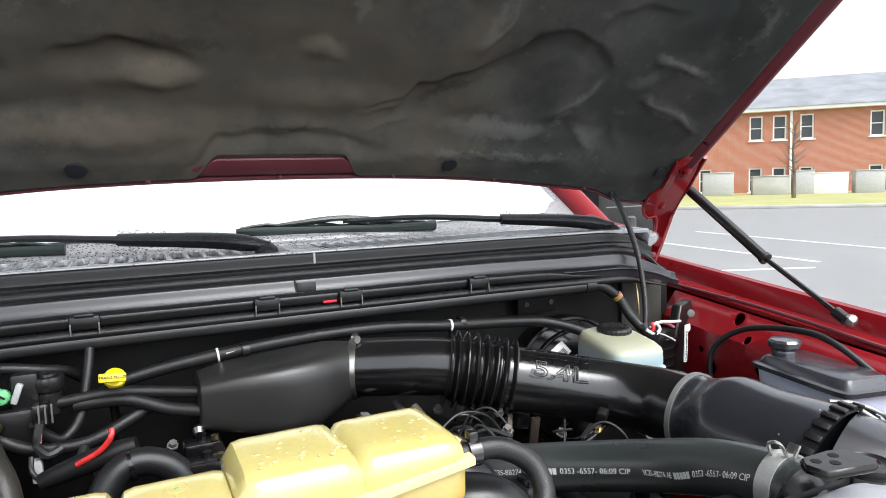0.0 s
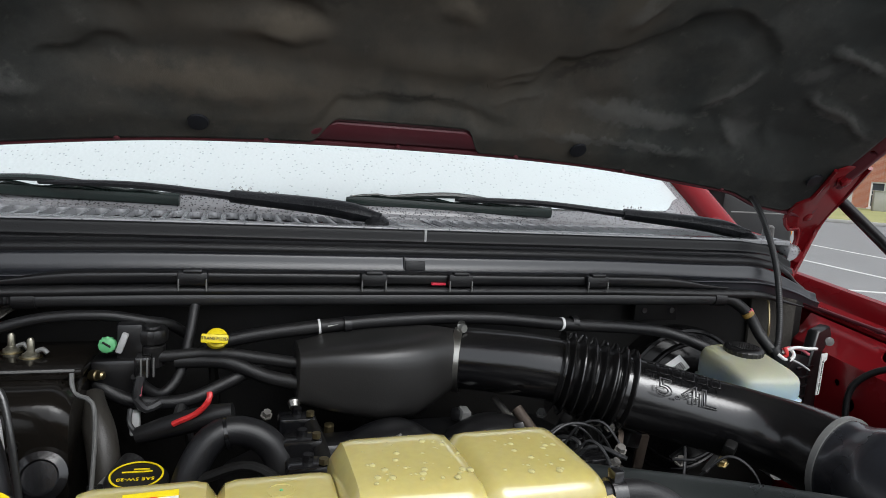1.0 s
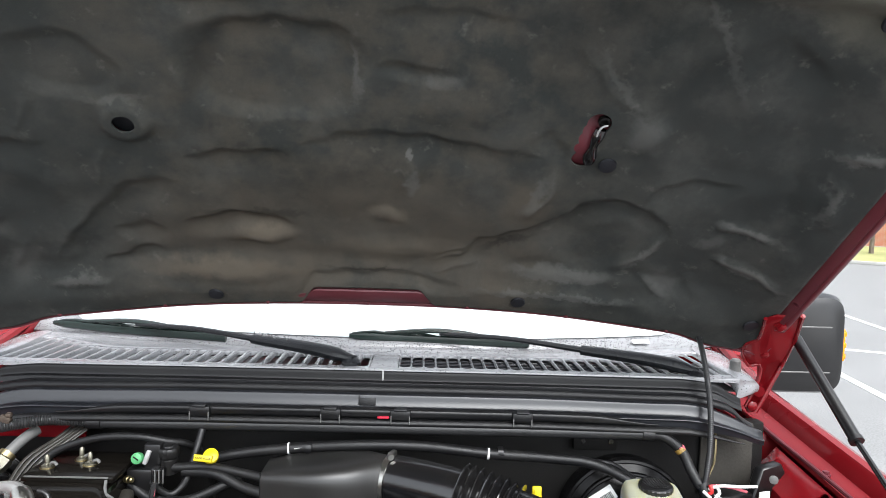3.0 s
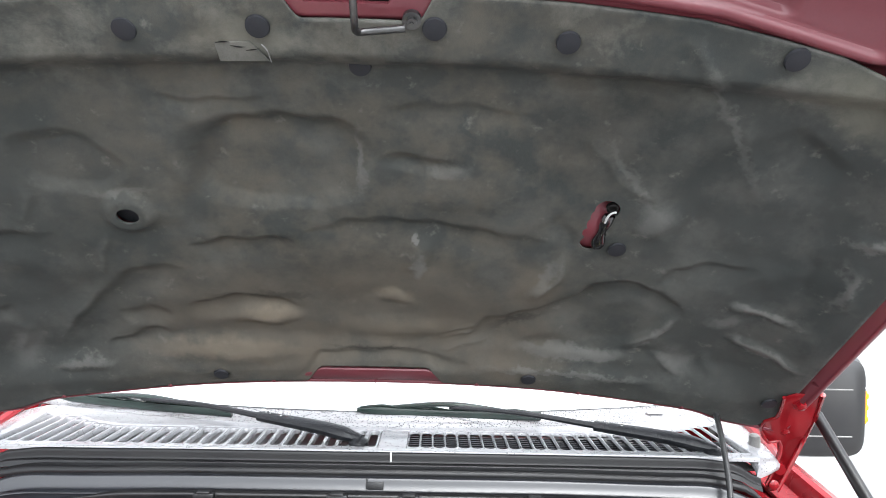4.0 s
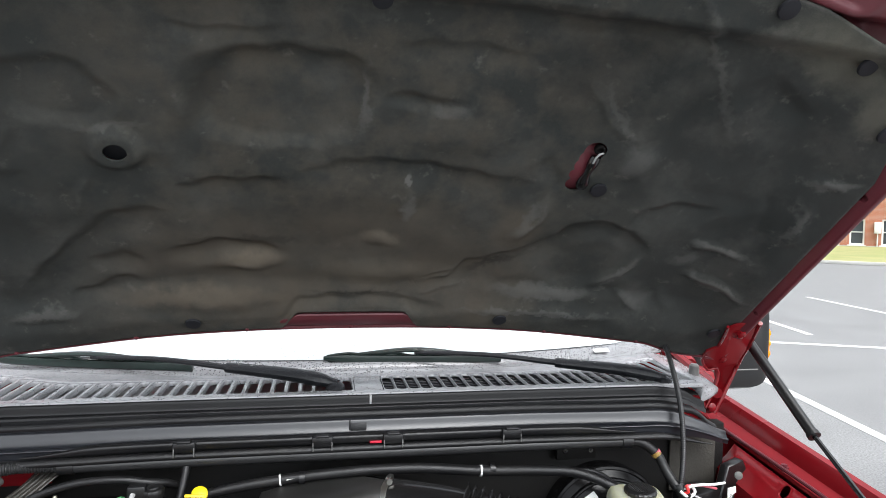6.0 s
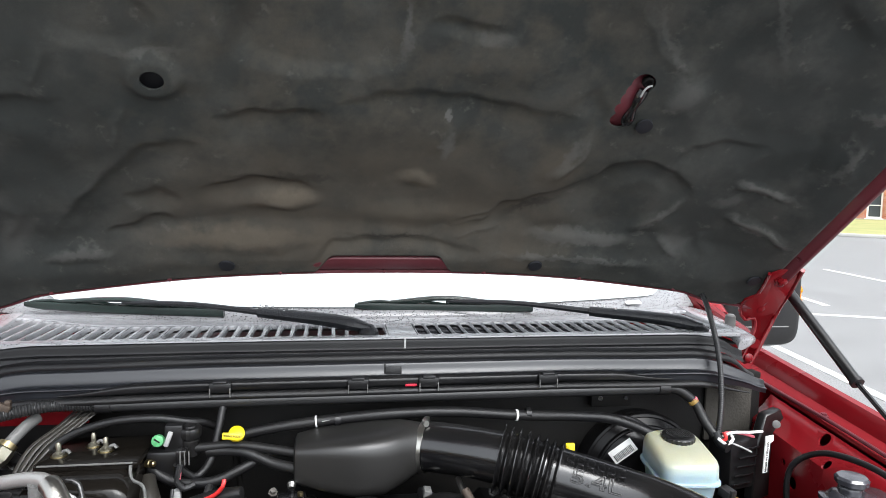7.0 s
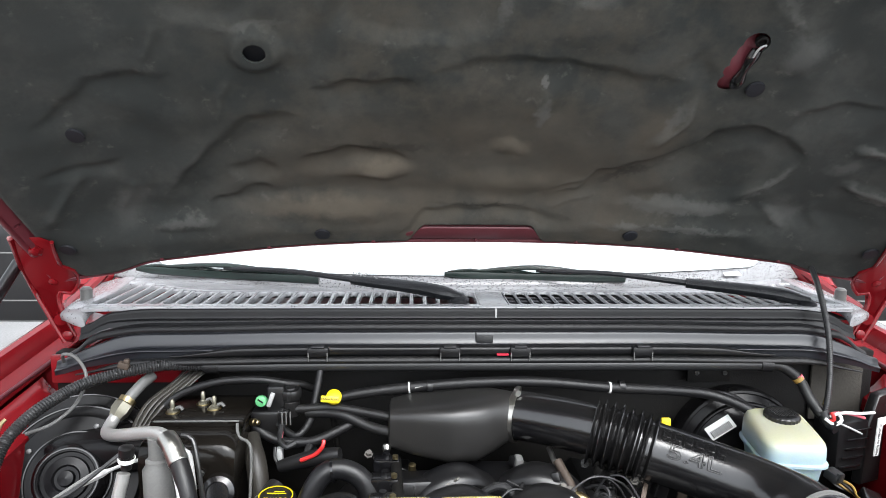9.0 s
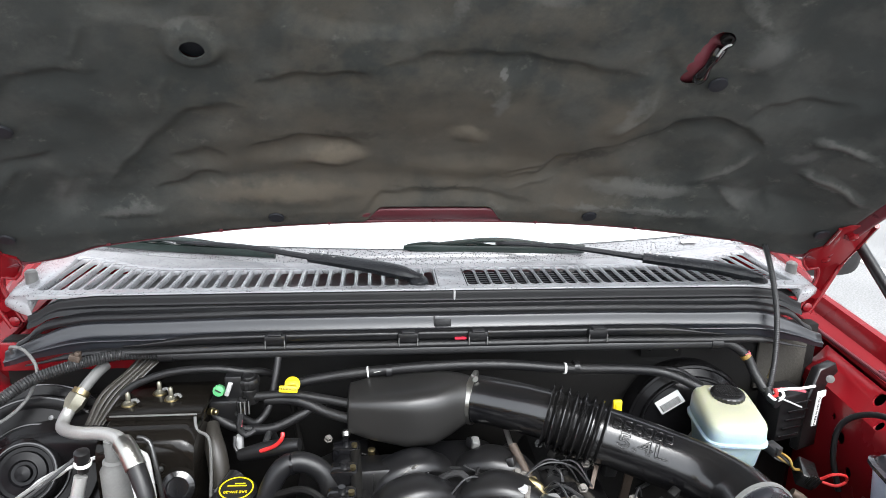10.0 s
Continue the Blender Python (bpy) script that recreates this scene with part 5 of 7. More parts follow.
# side rails and rear lip of the frame
for s in (-1, 1):
    rail = [hp(s * 0.800, 0.02 + 0.06 * k, skin(0.800, 0.02 + 0.06 * k) + 0.008) for k in range(13)]
    part("side_rail", tube(rail, lambda q, k: 0.009 - 0.002 * k, 12, 0.02, flat=0.7), RED_HAZED, hood, "red folded side rail")
lip = [hp(-0.79 + 1.58 * k / 60, panel_edge(-0.79 + 1.58 * k / 60)[0] - 0.001, skin(-0.79 + 1.58 * k / 60, 0) + 0.005) for k in range(61)]
part("rear_lip", tube(lip, 0.0042, 8, 0.02), RED_HAZED, hood, "red folded rear lip")
for k in range(7):
    x = -0.60 + 0.20 * k
    part("lip_bump", lathe([(0.004, -0.004), (0.0045, 0.001), (0.002, 0.003)], hp(x, panel_edge(x)[0] + 0.004, skin(x, 0)), -HN, 10), RED_HAZED, hood)
part("lip_channel", loft([superellipse(hp(x, -0.016 + 0.008 * (abs(x) < 0.11), 0.010), HD, HN, 0.008 + 0.010 * (abs(x) < 0.11), 0.004, 3, 12) for x in (-0.140, -0.10, 0.10, 0.140)]), RED_HAZED, hood)

# dark sheet added in place of the shade between inner panel and outer skin
back_bm = sheet(40, 8, lambda a, b: hp(-0.55 + 1.10 * a, 0.735 + 0.095 * b, skin(-0.55 + 1.10 * a, 0.8) + 0.024))
part("hole_shade", back_bm, DARK, hood, "dark sheet standing in for shade behind the front holes")
# dark disc added behind the liner's hole for its shaded bottom
part("hole_backing", lathe([(0.028, -0.004), (0.028, 0.0)], hp(-0.347, 0.411, body(-0.347, 0.411) + 0.012), HN, 24), PIN, hood)
# under-hood lamp socket in its opening
lampset = part("hood_lamp", tube([hp(0.367, 0.360, 0.016), hp(0.366, 0.385, 0.013), hp(0.368, 0.408, 0.012), hp(0.373, 0.428, 0.016)], lambda q, k: 0.0085 + 0.0022 * math.sin(9 * k), 10, 0.003, flat=0.7), GLOSS, hood, "black lamp socket behind the liner opening")
part("bulb_end", lathe([(0.009, 0), (0.009, 0.006), (0.006, 0.007), (0.005, 0.003), (0.0, 0.003)], hp(0.375, 0.441, 0.022), -HN, 18), DARK, lampset)
part("lamp_clip", tube([hp(0.365, 0.424, 0.004), hp(0.366, 0.434, 0.004), hp(0.371, 0.441, 0.006), hp(0.379, 0.440, 0.010)], 0.0017, 6, 0.003), GREYCLIP, lampset)


def hinge_depth(z):
    """How far back the arm lies: it slopes with the hood and then drops to its pivot."""
    return min(1.155, 1.050 - 1.25 * (z - 1.459))


def hinge(s):
    """Broad pressed arm from the hood corner back and down to its pivot, with folded edges."""
    outline = [(0.763, 1.481), (0.812, 1.479), (0.824, 1.454), (0.842, 1.418), (0.852, 1.390), (0.851, 1.360), (0.832, 1.322), (0.814, 1.284), (0.800, 1.258), (0.786, 1.256), (0.779, 1.270), (0.792, 1.297), (0.806, 1.335), (0.803, 1.358), (0.781, 1.355), (0.765, 1.378), (0.754, 1.407), (0.768, 1.419), (0.759, 1.448), (0.748, 1.471)]
    bm = plate([(s * a, b) for a, b in outline], 0.006, pose(0, 0, 0, 90), 0.002)
    for v in bm.verts:
        v.co.y += hinge_depth(v.co.z)
    h = part("hinge", bm, RED, hood, "broad red painted steel hinge arm")
    run = [(s * a, hinge_depth(b) - 0.004, b) for a, b in outline]
    part("edge_fold", tube(run[1:9], 0.005, 8, 0.01), RED, h)
    part("edge_fold", tube(run[10:], 0.0035, 8, 0.01), RED, h)
    for x, z in ((0.787, 1.457), (0.803, 1.387)):
        part("bolt", lathe([(0.014, 0), (0.014, 0.003), (0.0095, 0.003), (0.0095, 0.010), (0.006, 0.012)], (s * x, hinge_depth(z) - 0.003, z), (0, -0.7, -0.6), 6), RED, h)
    part("pivot_bolt", lathe([(0.010, 0), (0.010, 0.006), (0.006, 0.009)], (s * 0.792, 1.151, 1.272), (0, -1, 0), 12), RED, h)


hinge(1)
hinge(-1)


def strut(s):
    g = thing("gas_strut", "black gas strut holding the hood open", "gas strut", "gas struts")
    top, mid, ball = Vector((s * 0.857, 1.116, 1.420)), Vector((s * 0.857, 0.917, 1.284)), Vector((s * 0.852, 0.752, 1.194))
    part("cylinder", tube([top, (top + mid) / 2, mid], 0.0105, 16, 0.05), BLACK, g)
    part("collar", tube([mid + (top - mid) * 0.012, mid, mid - (top - mid) * 0.02], 0.0125, 16, 0.02), RUBBER, g)
    part("rod", tube([mid, (mid + ball) / 2, ball], 0.0048, 12, 0.05), GLOSS, g)
    part("end_fitting", tube([ball + (mid - ball) * 0.12, ball], 0.010, 12, 0.01), BLACK, g)
    part("ball_stud", lathe([(0.004, -0.012), (0.010, -0.008), (0.012, 0), (0.008, 0.010)], ball + Vector((s * 0.012, 0, -0.004)), (s, 0, 0.3), 14), STEEL, g)
    part("top_fitting", tube([top, top + (top - mid) * 0.10], 0.009, 12, 0.01), BLACK, g)


strut(1)
strut(-1)

# loom from the hood to the junction block
cable = solo("hood_loom", tube([(0.668, 1.158, 1.440), (0.664, 1.10, 1.385), (0.660, 1.05, 1.31), (0.652, 1.02, 1.24), (0.640, 1.0, 1.19), (0.634, 0.995, 1.163)], lambda s, k: 0.0054 + 0.0003 * math.sin(s * 1800), 10, 0.0009), LOOM, "black ribbed wire loom hanging from the hood", "cable")

# ---- engine bay ----
solo("engine_bay_floor", box((0, 0.60, 0.62), (1.62, 1.1, 0.04), 0.01), DARK, "dark bottom of the engine bay", "floor", kind="structure")

# radiator support
support = thing("radiator_support", "black painted steel radiator support crossmember", "crossmember")
part("beam", box((0, 0.345, 1.135), (1.60, 0.14, 0.05), 0.012), BEAM, support, "black plastic top cover with wet sky sheen put into its grey")
part("front_wall", box((0, 0.30, 0.90), (1.60, 0.04, 0.46), 0.01), PAINTBLACK, support)
part("shroud", loft([[Vector((x, 0.415, 1.162)), Vector((x, 0.50, 1.10)), Vector((x, 0.50, 1.06)), Vector((x, 0.40, 1.06))] for x in (-0.72, 0.72)]), BLACK, support)

# coolant reservoir
tank = thing("coolant_reservoir", "yellowed plastic coolant reservoir half full of orange coolant", "reservoir")


def bottom(x):
    return 1.100 + 0.30 * (x + 0.335)


def lobe(x0, x1, yf, yb, zt):
    """One swelling of the bottle, drawn in where it joins the next."""
    secs = []
    for k in range(13):
        t = k / 12
        x = x0 + (x1 - x0) * t
        e = min(1.0, (1 - abs(2 * t - 1)) / 0.34)
        g = 0.80 + 0.20 * math.sqrt(max(0.0, 1 - (1 - e) ** 2))
        zb = bottom(x)
        h, d = (zt - zb) / 2, (yb - yf) / 2
        secs.append(superellipse((x, (yf + yb) / 2, (zt + zb) / 2 - h * (1 - g) * 0.3), (0, 1, 0), (0, 0, 1), d * (1 - 0.45 * (1 - g)), h * (1 - 0.7 * (1 - g)), 4.8, 48))
    return loft(secs)


part("lobe", lobe(-0.335, -0.250, 0.453, 0.548, 1.2425), TANK, tank)
part("lobe", lobe(-0.253, -0.175, 0.456, 0.549, 1.2405), TANK, tank)
part("lobe", lobe(-0.180, -0.094, 0.462, 0.563, 1.2560), TANK, tank)
part("lobe", lobe(-0.098, -0.015, 0.464, 0.563, 1.2550), TANK, tank)
part("filler_lobe", lobe(-0.475, -0.332, 0.450, 0.548, 1.2170), COOLANT, tank)


def flange_run(dz, proud):
    secs = []
    for k in range(25):
        x = -0.472 + 0.463 * k / 24
        z = 1.193 + 0.118 * (x + 0.34) + dz
        yf = 0.4495 + 0.047 * (x + 0.335) - proud
        secs.append(superellipse((x, (yf + 0.56) / 2, z), (0, 1, 0), (0, 0, 1), (0.56 - yf) / 2, 0.0040, 8, 24))
    return loft(secs)


part("seam_flange", flange_run(0.003, 0.0028), SEAM, tank, "moulded seam flange round the bottle")
drops, rnd = [], random.Random(21)
for _ in range(110):
    x, y = rnd.choice((rnd.uniform(-0.165, -0.10), rnd.uniform(-0.165, -0.10), rnd.uniform(-0.083, -0.03), rnd.uniform(-0.32, -0.19))), rnd.uniform(0.480, 0.535)
    z = 1.2558 if x > -0.175 and x < -0.092 else 1.2547 if x > -0.092 else 1.2410
    r = rnd.choice((0.0007, 0.001, 0.0015, 0.0024))
    if x < -0.175:
        y, r = 0.478 + 0.55 * (y - 0.48), r * 0.6
    drops.append(lathe([(r, -0.0006), (r * 0.95, r * 0.12), (r * 0.6, r * 0.32), (r * 0.1, r * 0.4)], (x, y, z), (0, 0, 1), 8))
tagged(part("water_drop", join(*drops), DROP, tank), kind="stuff")
part("neck", lathe([(0.034, 0), (0.034, 0.02)], (-0.380, 0.480, 1.205), (0, 0, 1), 24), COOLANT, tank)
cap = part("cap", lathe([(0.052, 0.0), (0.054, 0.003), (0.053, 0.007), (0.043, 0.009), (0.0405, 0.012), (0.0400, 0.032), (0.036, 0.037), (0.0, 0.038)], (-0.379, 0.478, 1.217), (0.0, -0.05, 1), 96, 24, 0.012), BLACK, tank, "ribbed black pressure cap with a wide grey skirt")
part("cap_label", lathe([(0.0335, 0), (0.0335, 0.0012), (0.0, 0.0014)], (-0.379, 0.4765, 1.2548), (0.0, -0.05, 1), 36), YELLOW, cap, "yellow rimmed warning label")
part("cap_label_face", lathe([(0.029, 0), (0.029, 0.0008), (0.0, 0.0009)], (-0.379, 0.4764, 1.2562), (0.0, -0.05, 1), 36), WHITE, cap)
for q in range(3):
    part("print_bar", box((-0.366 + 0.003 * q, 0.468 + 0.009 * q, 1.2575), (0.018 - 0.004 * q, 0.003, 0.0006)), INK if q != 0 else REDINK, cap)
for dy in (0.004, 0.013):
    part("print_bar", box((-0.380, 0.476 + dy, 1.2575), (0.014, 0.0012, 0.0006)), INK, cap)
for dx in (-0.007, 0.007):
    part("print_bar", box((-0.380 + dx, 0.4845, 1.2575), (0.0012, 0.009, 0.0006)), INK, cap)
lab = part("warning_label", box((-0.286, 0.499, 1.2424), (0.030, 0.024, 0.001), 0.0003, (0, 0, 4)), WHITE, tank, "white and yellow warning label")
part("label_band", box((-0.287, 0.5145, 1.2428), (0.030, 0.006, 0.001), 0, (0, 0, 4)), YELLOW, lab)
part("warning_ring", ring_band((-0.286, 0.5055, 1.2431), (0, 0, 1), 0.0045, 0.0006, 0.001, 24), REDINK, lab)
part("warning_slash", box((-0.286, 0.5055, 1.2431), (0.009, 0.001, 0.0006), 0, (0, 0, 35)), REDINK, lab)
for dy in (-0.0035, 0.0035):
    part("print_bar", box((-0.286, 0.4955 + dy, 1.2431), (0.010, 0.0008, 0.0006)), INK, lab)
for dx in (-0.005, 0.005):
    part("print_bar", box((-0.286 + dx, 0.4955, 1.2431), (0.0008, 0.007, 0.0006)), INK, lab)
part("print_bar", box((-0.2755, 0.498, 1.2431), (0.0010, 0.010, 0.0006)), INK, lab)
part("mould_mark", ring_band((-0.214, 0.512, 1.2404), (0, 0, 1), 0.0075, 0.0008, 0.001, 28), TANK, tank)
part("mould_dot", lathe([(0.0012, 0), (0.001, 0.0006)], (-0.214, 0.512, 1.2404), (0, 0, 1), 8), GREEN, tank)
bracket = part("strap", join(box((-0.160, 0.4485, 1.198), (0.038, 0.003, 0.042), 0.001), box((-0.160, 0.438, 1.178), (0.038, 0.024, 0.003), 0.001)), STRAP, tank, "pale translucent plastic mounting strap")
part("strap_bolt", join(lathe([(0.011, 0), (0.011, 0.0015), (0.004, 0.002)], (-0.161, 0.438, 1.1793), (0, 0, 1), 24), lathe([(0.0055, 0), (0.0055, 0.005), (0.003, 0.0055)], (-0.161, 0.438, 1.1805), (0, 0, 1), 6)), STEEL, bracket)
part("outlet", lathe([(0.0075, 0), (0.0075, 0.010), (0.008, 0.012), (0.007, 0.016)], (-0.022, 0.480, 1.234), (1, 0, 0), 14), TANK, tank)

mount = thing("stamped_bracket", "wet glossy black stamped steel bracket", "bracket")


def stamping(a, b):
    """Pressed plate: flat rear strip, a winding rib, and a raised pad at one end."""
    x, y = -0.315 + 0.235 * a, 0.355 + 0.096 * b
    z = 1.1755 - 0.5 * max(0.0, 0.375 - y)
    path = 0.418 - 0.030 * smooth01(-0.26, -0.17, x)
    z -= 0.009 * math.exp(-((y - path) / 0.007) ** 2)
    z += 0.006 * math.exp(-((y - path + 0.018) / 0.009) ** 2)
    z += 0.007 * smooth01(0.434, 0.448, y) * (1 - smooth01(-0.192, -0.184, x) * smooth01(-0.130, -0.138, x))
    z += 0.018 * smooth01(-0.146, -0.134, x) * smooth01(0.412, 0.424, y)
    z -= 0.010 * smooth01(-0.300, -0.312, x) + 0.030 * smooth01(-0.088, -0.080, x)
    return (x, y, z)


plate_ob = part("stamping", sheet(94, 40, stamping), STAMP, mount)
thicken(plate_ob, 0.004)
for hx, hy, hr in ((-0.272, 0.436, 0.007), (-0.240, 0.438, 0.005), (-0.270, 0.398, 0.009), (-0.115, 0.445, 0.006)):
    part("slot", plate([(-hr * 1.6, -hr * 0.5), (hr * 1.6, -hr * 0.6), (hr * 1.3, hr * 0.6), (-hr * 1.4, hr * 0.5)], 0.0012, Matrix.Translation((hx, hy, 1.1758 + (0.018 if hx > -0.13 else 0)))), DARK, mount)
part("blue_mark", box((-0.256, 0.430, 1.1757), (0.006, 0.003, 0.0008)), FLUID, mount)
part("pad_recess", plate([(-0.018, -0.010), (0.018, -0.010), (0.014, 0.010), (-0.013, 0.010)], 0.0012, Matrix.Translation((-0.112, 0.430, 1.1938)), 0.0003), LID, mount, "wet flat of the raised pad")

# overflow hose and radiator hose
ov = thing("overflow_hose", "black rubber hose looping from the coolant reservoir", "hose")
part("hose", tube([(-0.014, 0.480, 1.2345), (0.02, 0.479, 1.234), (0.045, 0.470, 1.219), (0.047, 0.455, 1.197), (0.024, 0.445, 1.182), (-0.03, 0.437, 1.178), (-0.074, 0.437, 1.177), (-0.13, 0.45, 1.15)], 0.0088, 14, 0.006), RUBBER, ov)
part("clamp", ring_band((-0.003, 0.480, 1.2345), (1, 0, 0), 0.0090, 0.010, 0.002), GLOSS, ov)
part("clamp_ear", box((-0.003, 0.480, 1.2475), (0.008, 0.010, 0.010), 0.002), GLOSS, ov)
rh = thing("radiator_hose", "thick black rubber upper radiator hose with printed marks", "hose")
RH = [(0.055, 0.885, 1.03), (0.085, 0.86, 1.046), (0.13, 0.815, 1.06), (0.19, 0.755, 1.074), (0.255, 0.68, 1.092), (0.298, 0.6, 1.114), (0.312, 0.53, 1.135), (0.315, 0.462, 1.147), (0.316, 0.438, 1.146)]
part("hose", tube(RH, 0.0300, 24, 0.01), HOSE, rh)
part("end_ring", ring_band((0.083, 0.861, 1.045), (0.7, -0.65, 0.3), 0.028, 0.012, 0.004), GREYCLIP, rh)
part("neck", tube([(0.316, 0.450, 1.1465), (0.317, 0.436, 1.144), (0.319, 0.427, 1.130), (0.320, 0.424, 1.09)], 0.0255, 20, 0.006), BLACK, rh, "black radiator neck")
part("clamp", ring_band((0.3155, 0.453, 1.147), (0.02, -1.0, 0.02), 0.0302, 0.016, 0.002), ALU, rh, "zinc spring clamp")
part("clamp_tang", tube([(0.306, 0.458, 1.176), (0.298, 0.456, 1.191), (0.300, 0.446, 1.193), (0.311, 0.446, 1.178)], 0.0017, 6, 0.003), STEEL, rh)
part("clamp_tang", box((0.322, 0.449, 1.181), (0.003, 0.012, 0.014), 0.001, (0, 35, 0)), STEEL, rh)
RLINE = curve_points(RH, 0.004)
RLEN = [0.0]
for a, b in zip(RLINE, RLINE[1:]):
    RLEN.append(RLEN[-1] + (b - a).length)


def on_hose(x, y, lift):
    """A point x along the hose's run and y round it, as print lies on its flank."""
    k = min(max(int(np.searchsorted(RLEN, x)), 1), len(RLINE) - 2)
    p = RLINE[k - 1].lerp(RLINE[k], (x - RLEN[k - 1]) / (RLEN[k] - RLEN[k - 1]))
    d = (RLINE[k + 1] - RLINE[k - 1]).normalized()
    side = Vector((-0.30, -0.92, 0.18))
    side = (side - d * side.dot(d)).normalized()
    up = side.cross(d)
    if up.z < 0:
        up = -up
    a = y / 0.030
    return p + (0.0300 + lift) * (math.cos(a) * side + math.sin(a) * up)


def hose_print(text, start, width):
    ob = lettering(text, 0.0105, Matrix.Identity(4), PRINT, rh, "hose_lettering", 0.0001)
    low, high = min(v.co.x for v in ob.data.vertices), max(v.co.x for v in ob.data.vertices)
    for v in ob.data.vertices:
        v.co = on_hose(start + (v.co.x - low) / (high - low) * width, v.co.y * 0.85 + 0.003, 0.0003 + v.co.z)


for start, squeeze in ((0.178, 1.06), (0.3845, 0.80)):
    hose_print("YC35-8B274-AE", start, 0.052 * squeeze)
    for k in range(5):
        a, b = start + (0.056 + 0.0058 * k) * squeeze, start + (0.061 + 0.0058 * k) * squeeze
        bm = bmesh.new()
        bm.faces.new([bm.verts.new(on_hose(x, y, 0.0004)) for x, y in ((a, -0.0006), (b, -0.0006), (b, 0.0066), (a, 0.0066))])
        part("print_bar", bm, PRINT, rh)
    hose_print("0353 -6557- 06:09 CIP", start + 0.089 * squeeze, 0.090 * squeeze)

# air intake duct
duct = thing("air_intake_duct", "shiny black plastic air intake duct with bellows", "intake duct")


def plenum():
    secs = []
    for x, yf, yb, zb, zt, p in ((-0.163, 0.950, 1.02, 1.128, 1.186, 6), (-0.160, 0.945, 1.03, 1.124, 1.192, 5), (-0.12, 0.930, 1.04, 1.115, 1.200, 5), (-0.06, 0.918, 1.045, 1.102, 1.207, 4.2), (-0.01, 0.922, 1.045, 1.102, 1.211, 3.6), (0.02, 0.935, 1.04, 1.112, 1.213, 3.0), (0.04, 0.945, 1.032, 1.120, 1.213, 2.3), (0.056, 0.950, 1.026, 1.126, 1.211, 2.0)):
        secs.append(superellipse((x, (yf + yb) / 2, (zb + zt) / 2), (0, 1, 0), (0, 0, 1), (yb - yf) / 2, (zt - zb) / 2, p, 40))
    return loft(secs)


part("plenum", plenum(), SATIN, duct, "matt black plastic throttle cover")
part("tube", tube([(0.058, 0.990, 1.170), (0.10, 0.968, 1.171), (0.15, 0.940, 1.171), (0.20, 0.912, 1.168)], 0.0435, 36, 0.01), GLOSS, duct)
part("clamp", ring_band((0.062, 0.986, 1.168), (0.90, -0.43, 0), 0.0435, 0.012, 0.002, 48), STEEL, duct, "steel worm clamp")
part("clamp_screw", join(box((0.064, 0.985, 1.216), (0.010, 0.022, 0.012), 0.003, (0, 0, -25)), lathe([(0.006, 0), (0.006, 0.006)], (0.060, 0.972, 1.217), (0.4, -0.9, 0), 8)), STEEL, duct)
part("bellows", tube([(0.182, 0.920, 1.169), (0.225, 0.903, 1.161), (0.272, 0.883, 1.150)], lambda s, k: 0.0455 + 0.0125 * max(0.0, math.cos(math.pi * s / 0.0140)) ** 2 + 0.0125 * max(0.0, -math.cos(math.pi * s / 0.0140)) ** 2, 40, 0.0016), GLOSS, duct, "black rubber bellows with seven folds")
part("tube", tube([(0.255, 0.889, 1.153), (0.300, 0.868, 1.144), (0.360, 0.836, 1.132), (0.410, 0.800, 1.124), (0.440, 0.755, 1.120), (0.448, 0.710, 1.118), (0.449, 0.690, 1.117)], lambda s, k: 0.048 + 0.005 * smooth01(0.6, 1, k), 36, 0.008), GLOSS, duct)
part("ring", ring_band((0.449, 0.6945, 1.117), (0.15, -0.98, 0), 0.0560, 0.007, 0.003, 48), DULLRING, duct)


def lie_on(p, normal, along):
    n = Vector(normal).normalized()
    a = Vector(along)
    a = (a - n * a.dot(n)).normalized()
    m = Matrix((a, n.cross(a), n)).transposed().to_4x4()
    m.translation = Vector(p)
    return m


run = Vector((0.083, -0.043, -0.015)).normalized()
up = Vector((-0.15, -0.42, 0.90))
for k in range(6):
    tall = 0.0150
    b = join(box((-0.0052, 0, 0), (0.0016, tall, 0.003), 0.0006), box((0.0052, 0, 0), (0.0016, tall, 0.003), 0.0006), box((0, tall / 2, 0), (0.0120, 0.0016, 0.003), 0.0006), box((0, -tall / 2, 0), (0.0120, 0.0016, 0.003), 0.0006))
    b.transform(lie_on(Vector((0.283, 0.8470, 1.1935)) + run * (0.0165 * k), up, run))
    part("emblem_bar", b, GLOSS, duct)
lettering("5.4L", 0.036, lie_on((0.311, 0.8075, 1.1695), (-0.10, -0.82, 0.56), (0.08, -0.028, -0.016)) @ Matrix.Diagonal((1.35, 0.9, 1, 1)), BLACK, duct, "raised_lettering", 0.0, 0.0008, True)

# air cleaner
air = thing("air_cleaner", "shiny black conical air cleaner housing speckled with rain", "air cleaner")
part("cone", tube([(0.449, 0.692, 1.117), (0.453, 0.640, 1.115), (0.459, 0.560, 1.107), (0.463, 0.508, 1.099)], lambda s, k: 0.056 + 0.016 * smooth01(0.06, 0.34, k) + 0.010 * smooth01(0.5, 1.0, k), 48, 0.006), DUSTY, air)
part("housing", tube([(0.463, 0.500, 1.098), (0.478, 0.455, 1.088), (0.50, 0.40, 1.075)], 0.083, 40, 0.01), DUSTY, air)
part("band", ring_band((0.463, 0.503, 1.098), (0.12, -0.98, -0.12), 0.0855, 0.016, 0.003, 56), BLACK, air, "ribbed black retaining band")
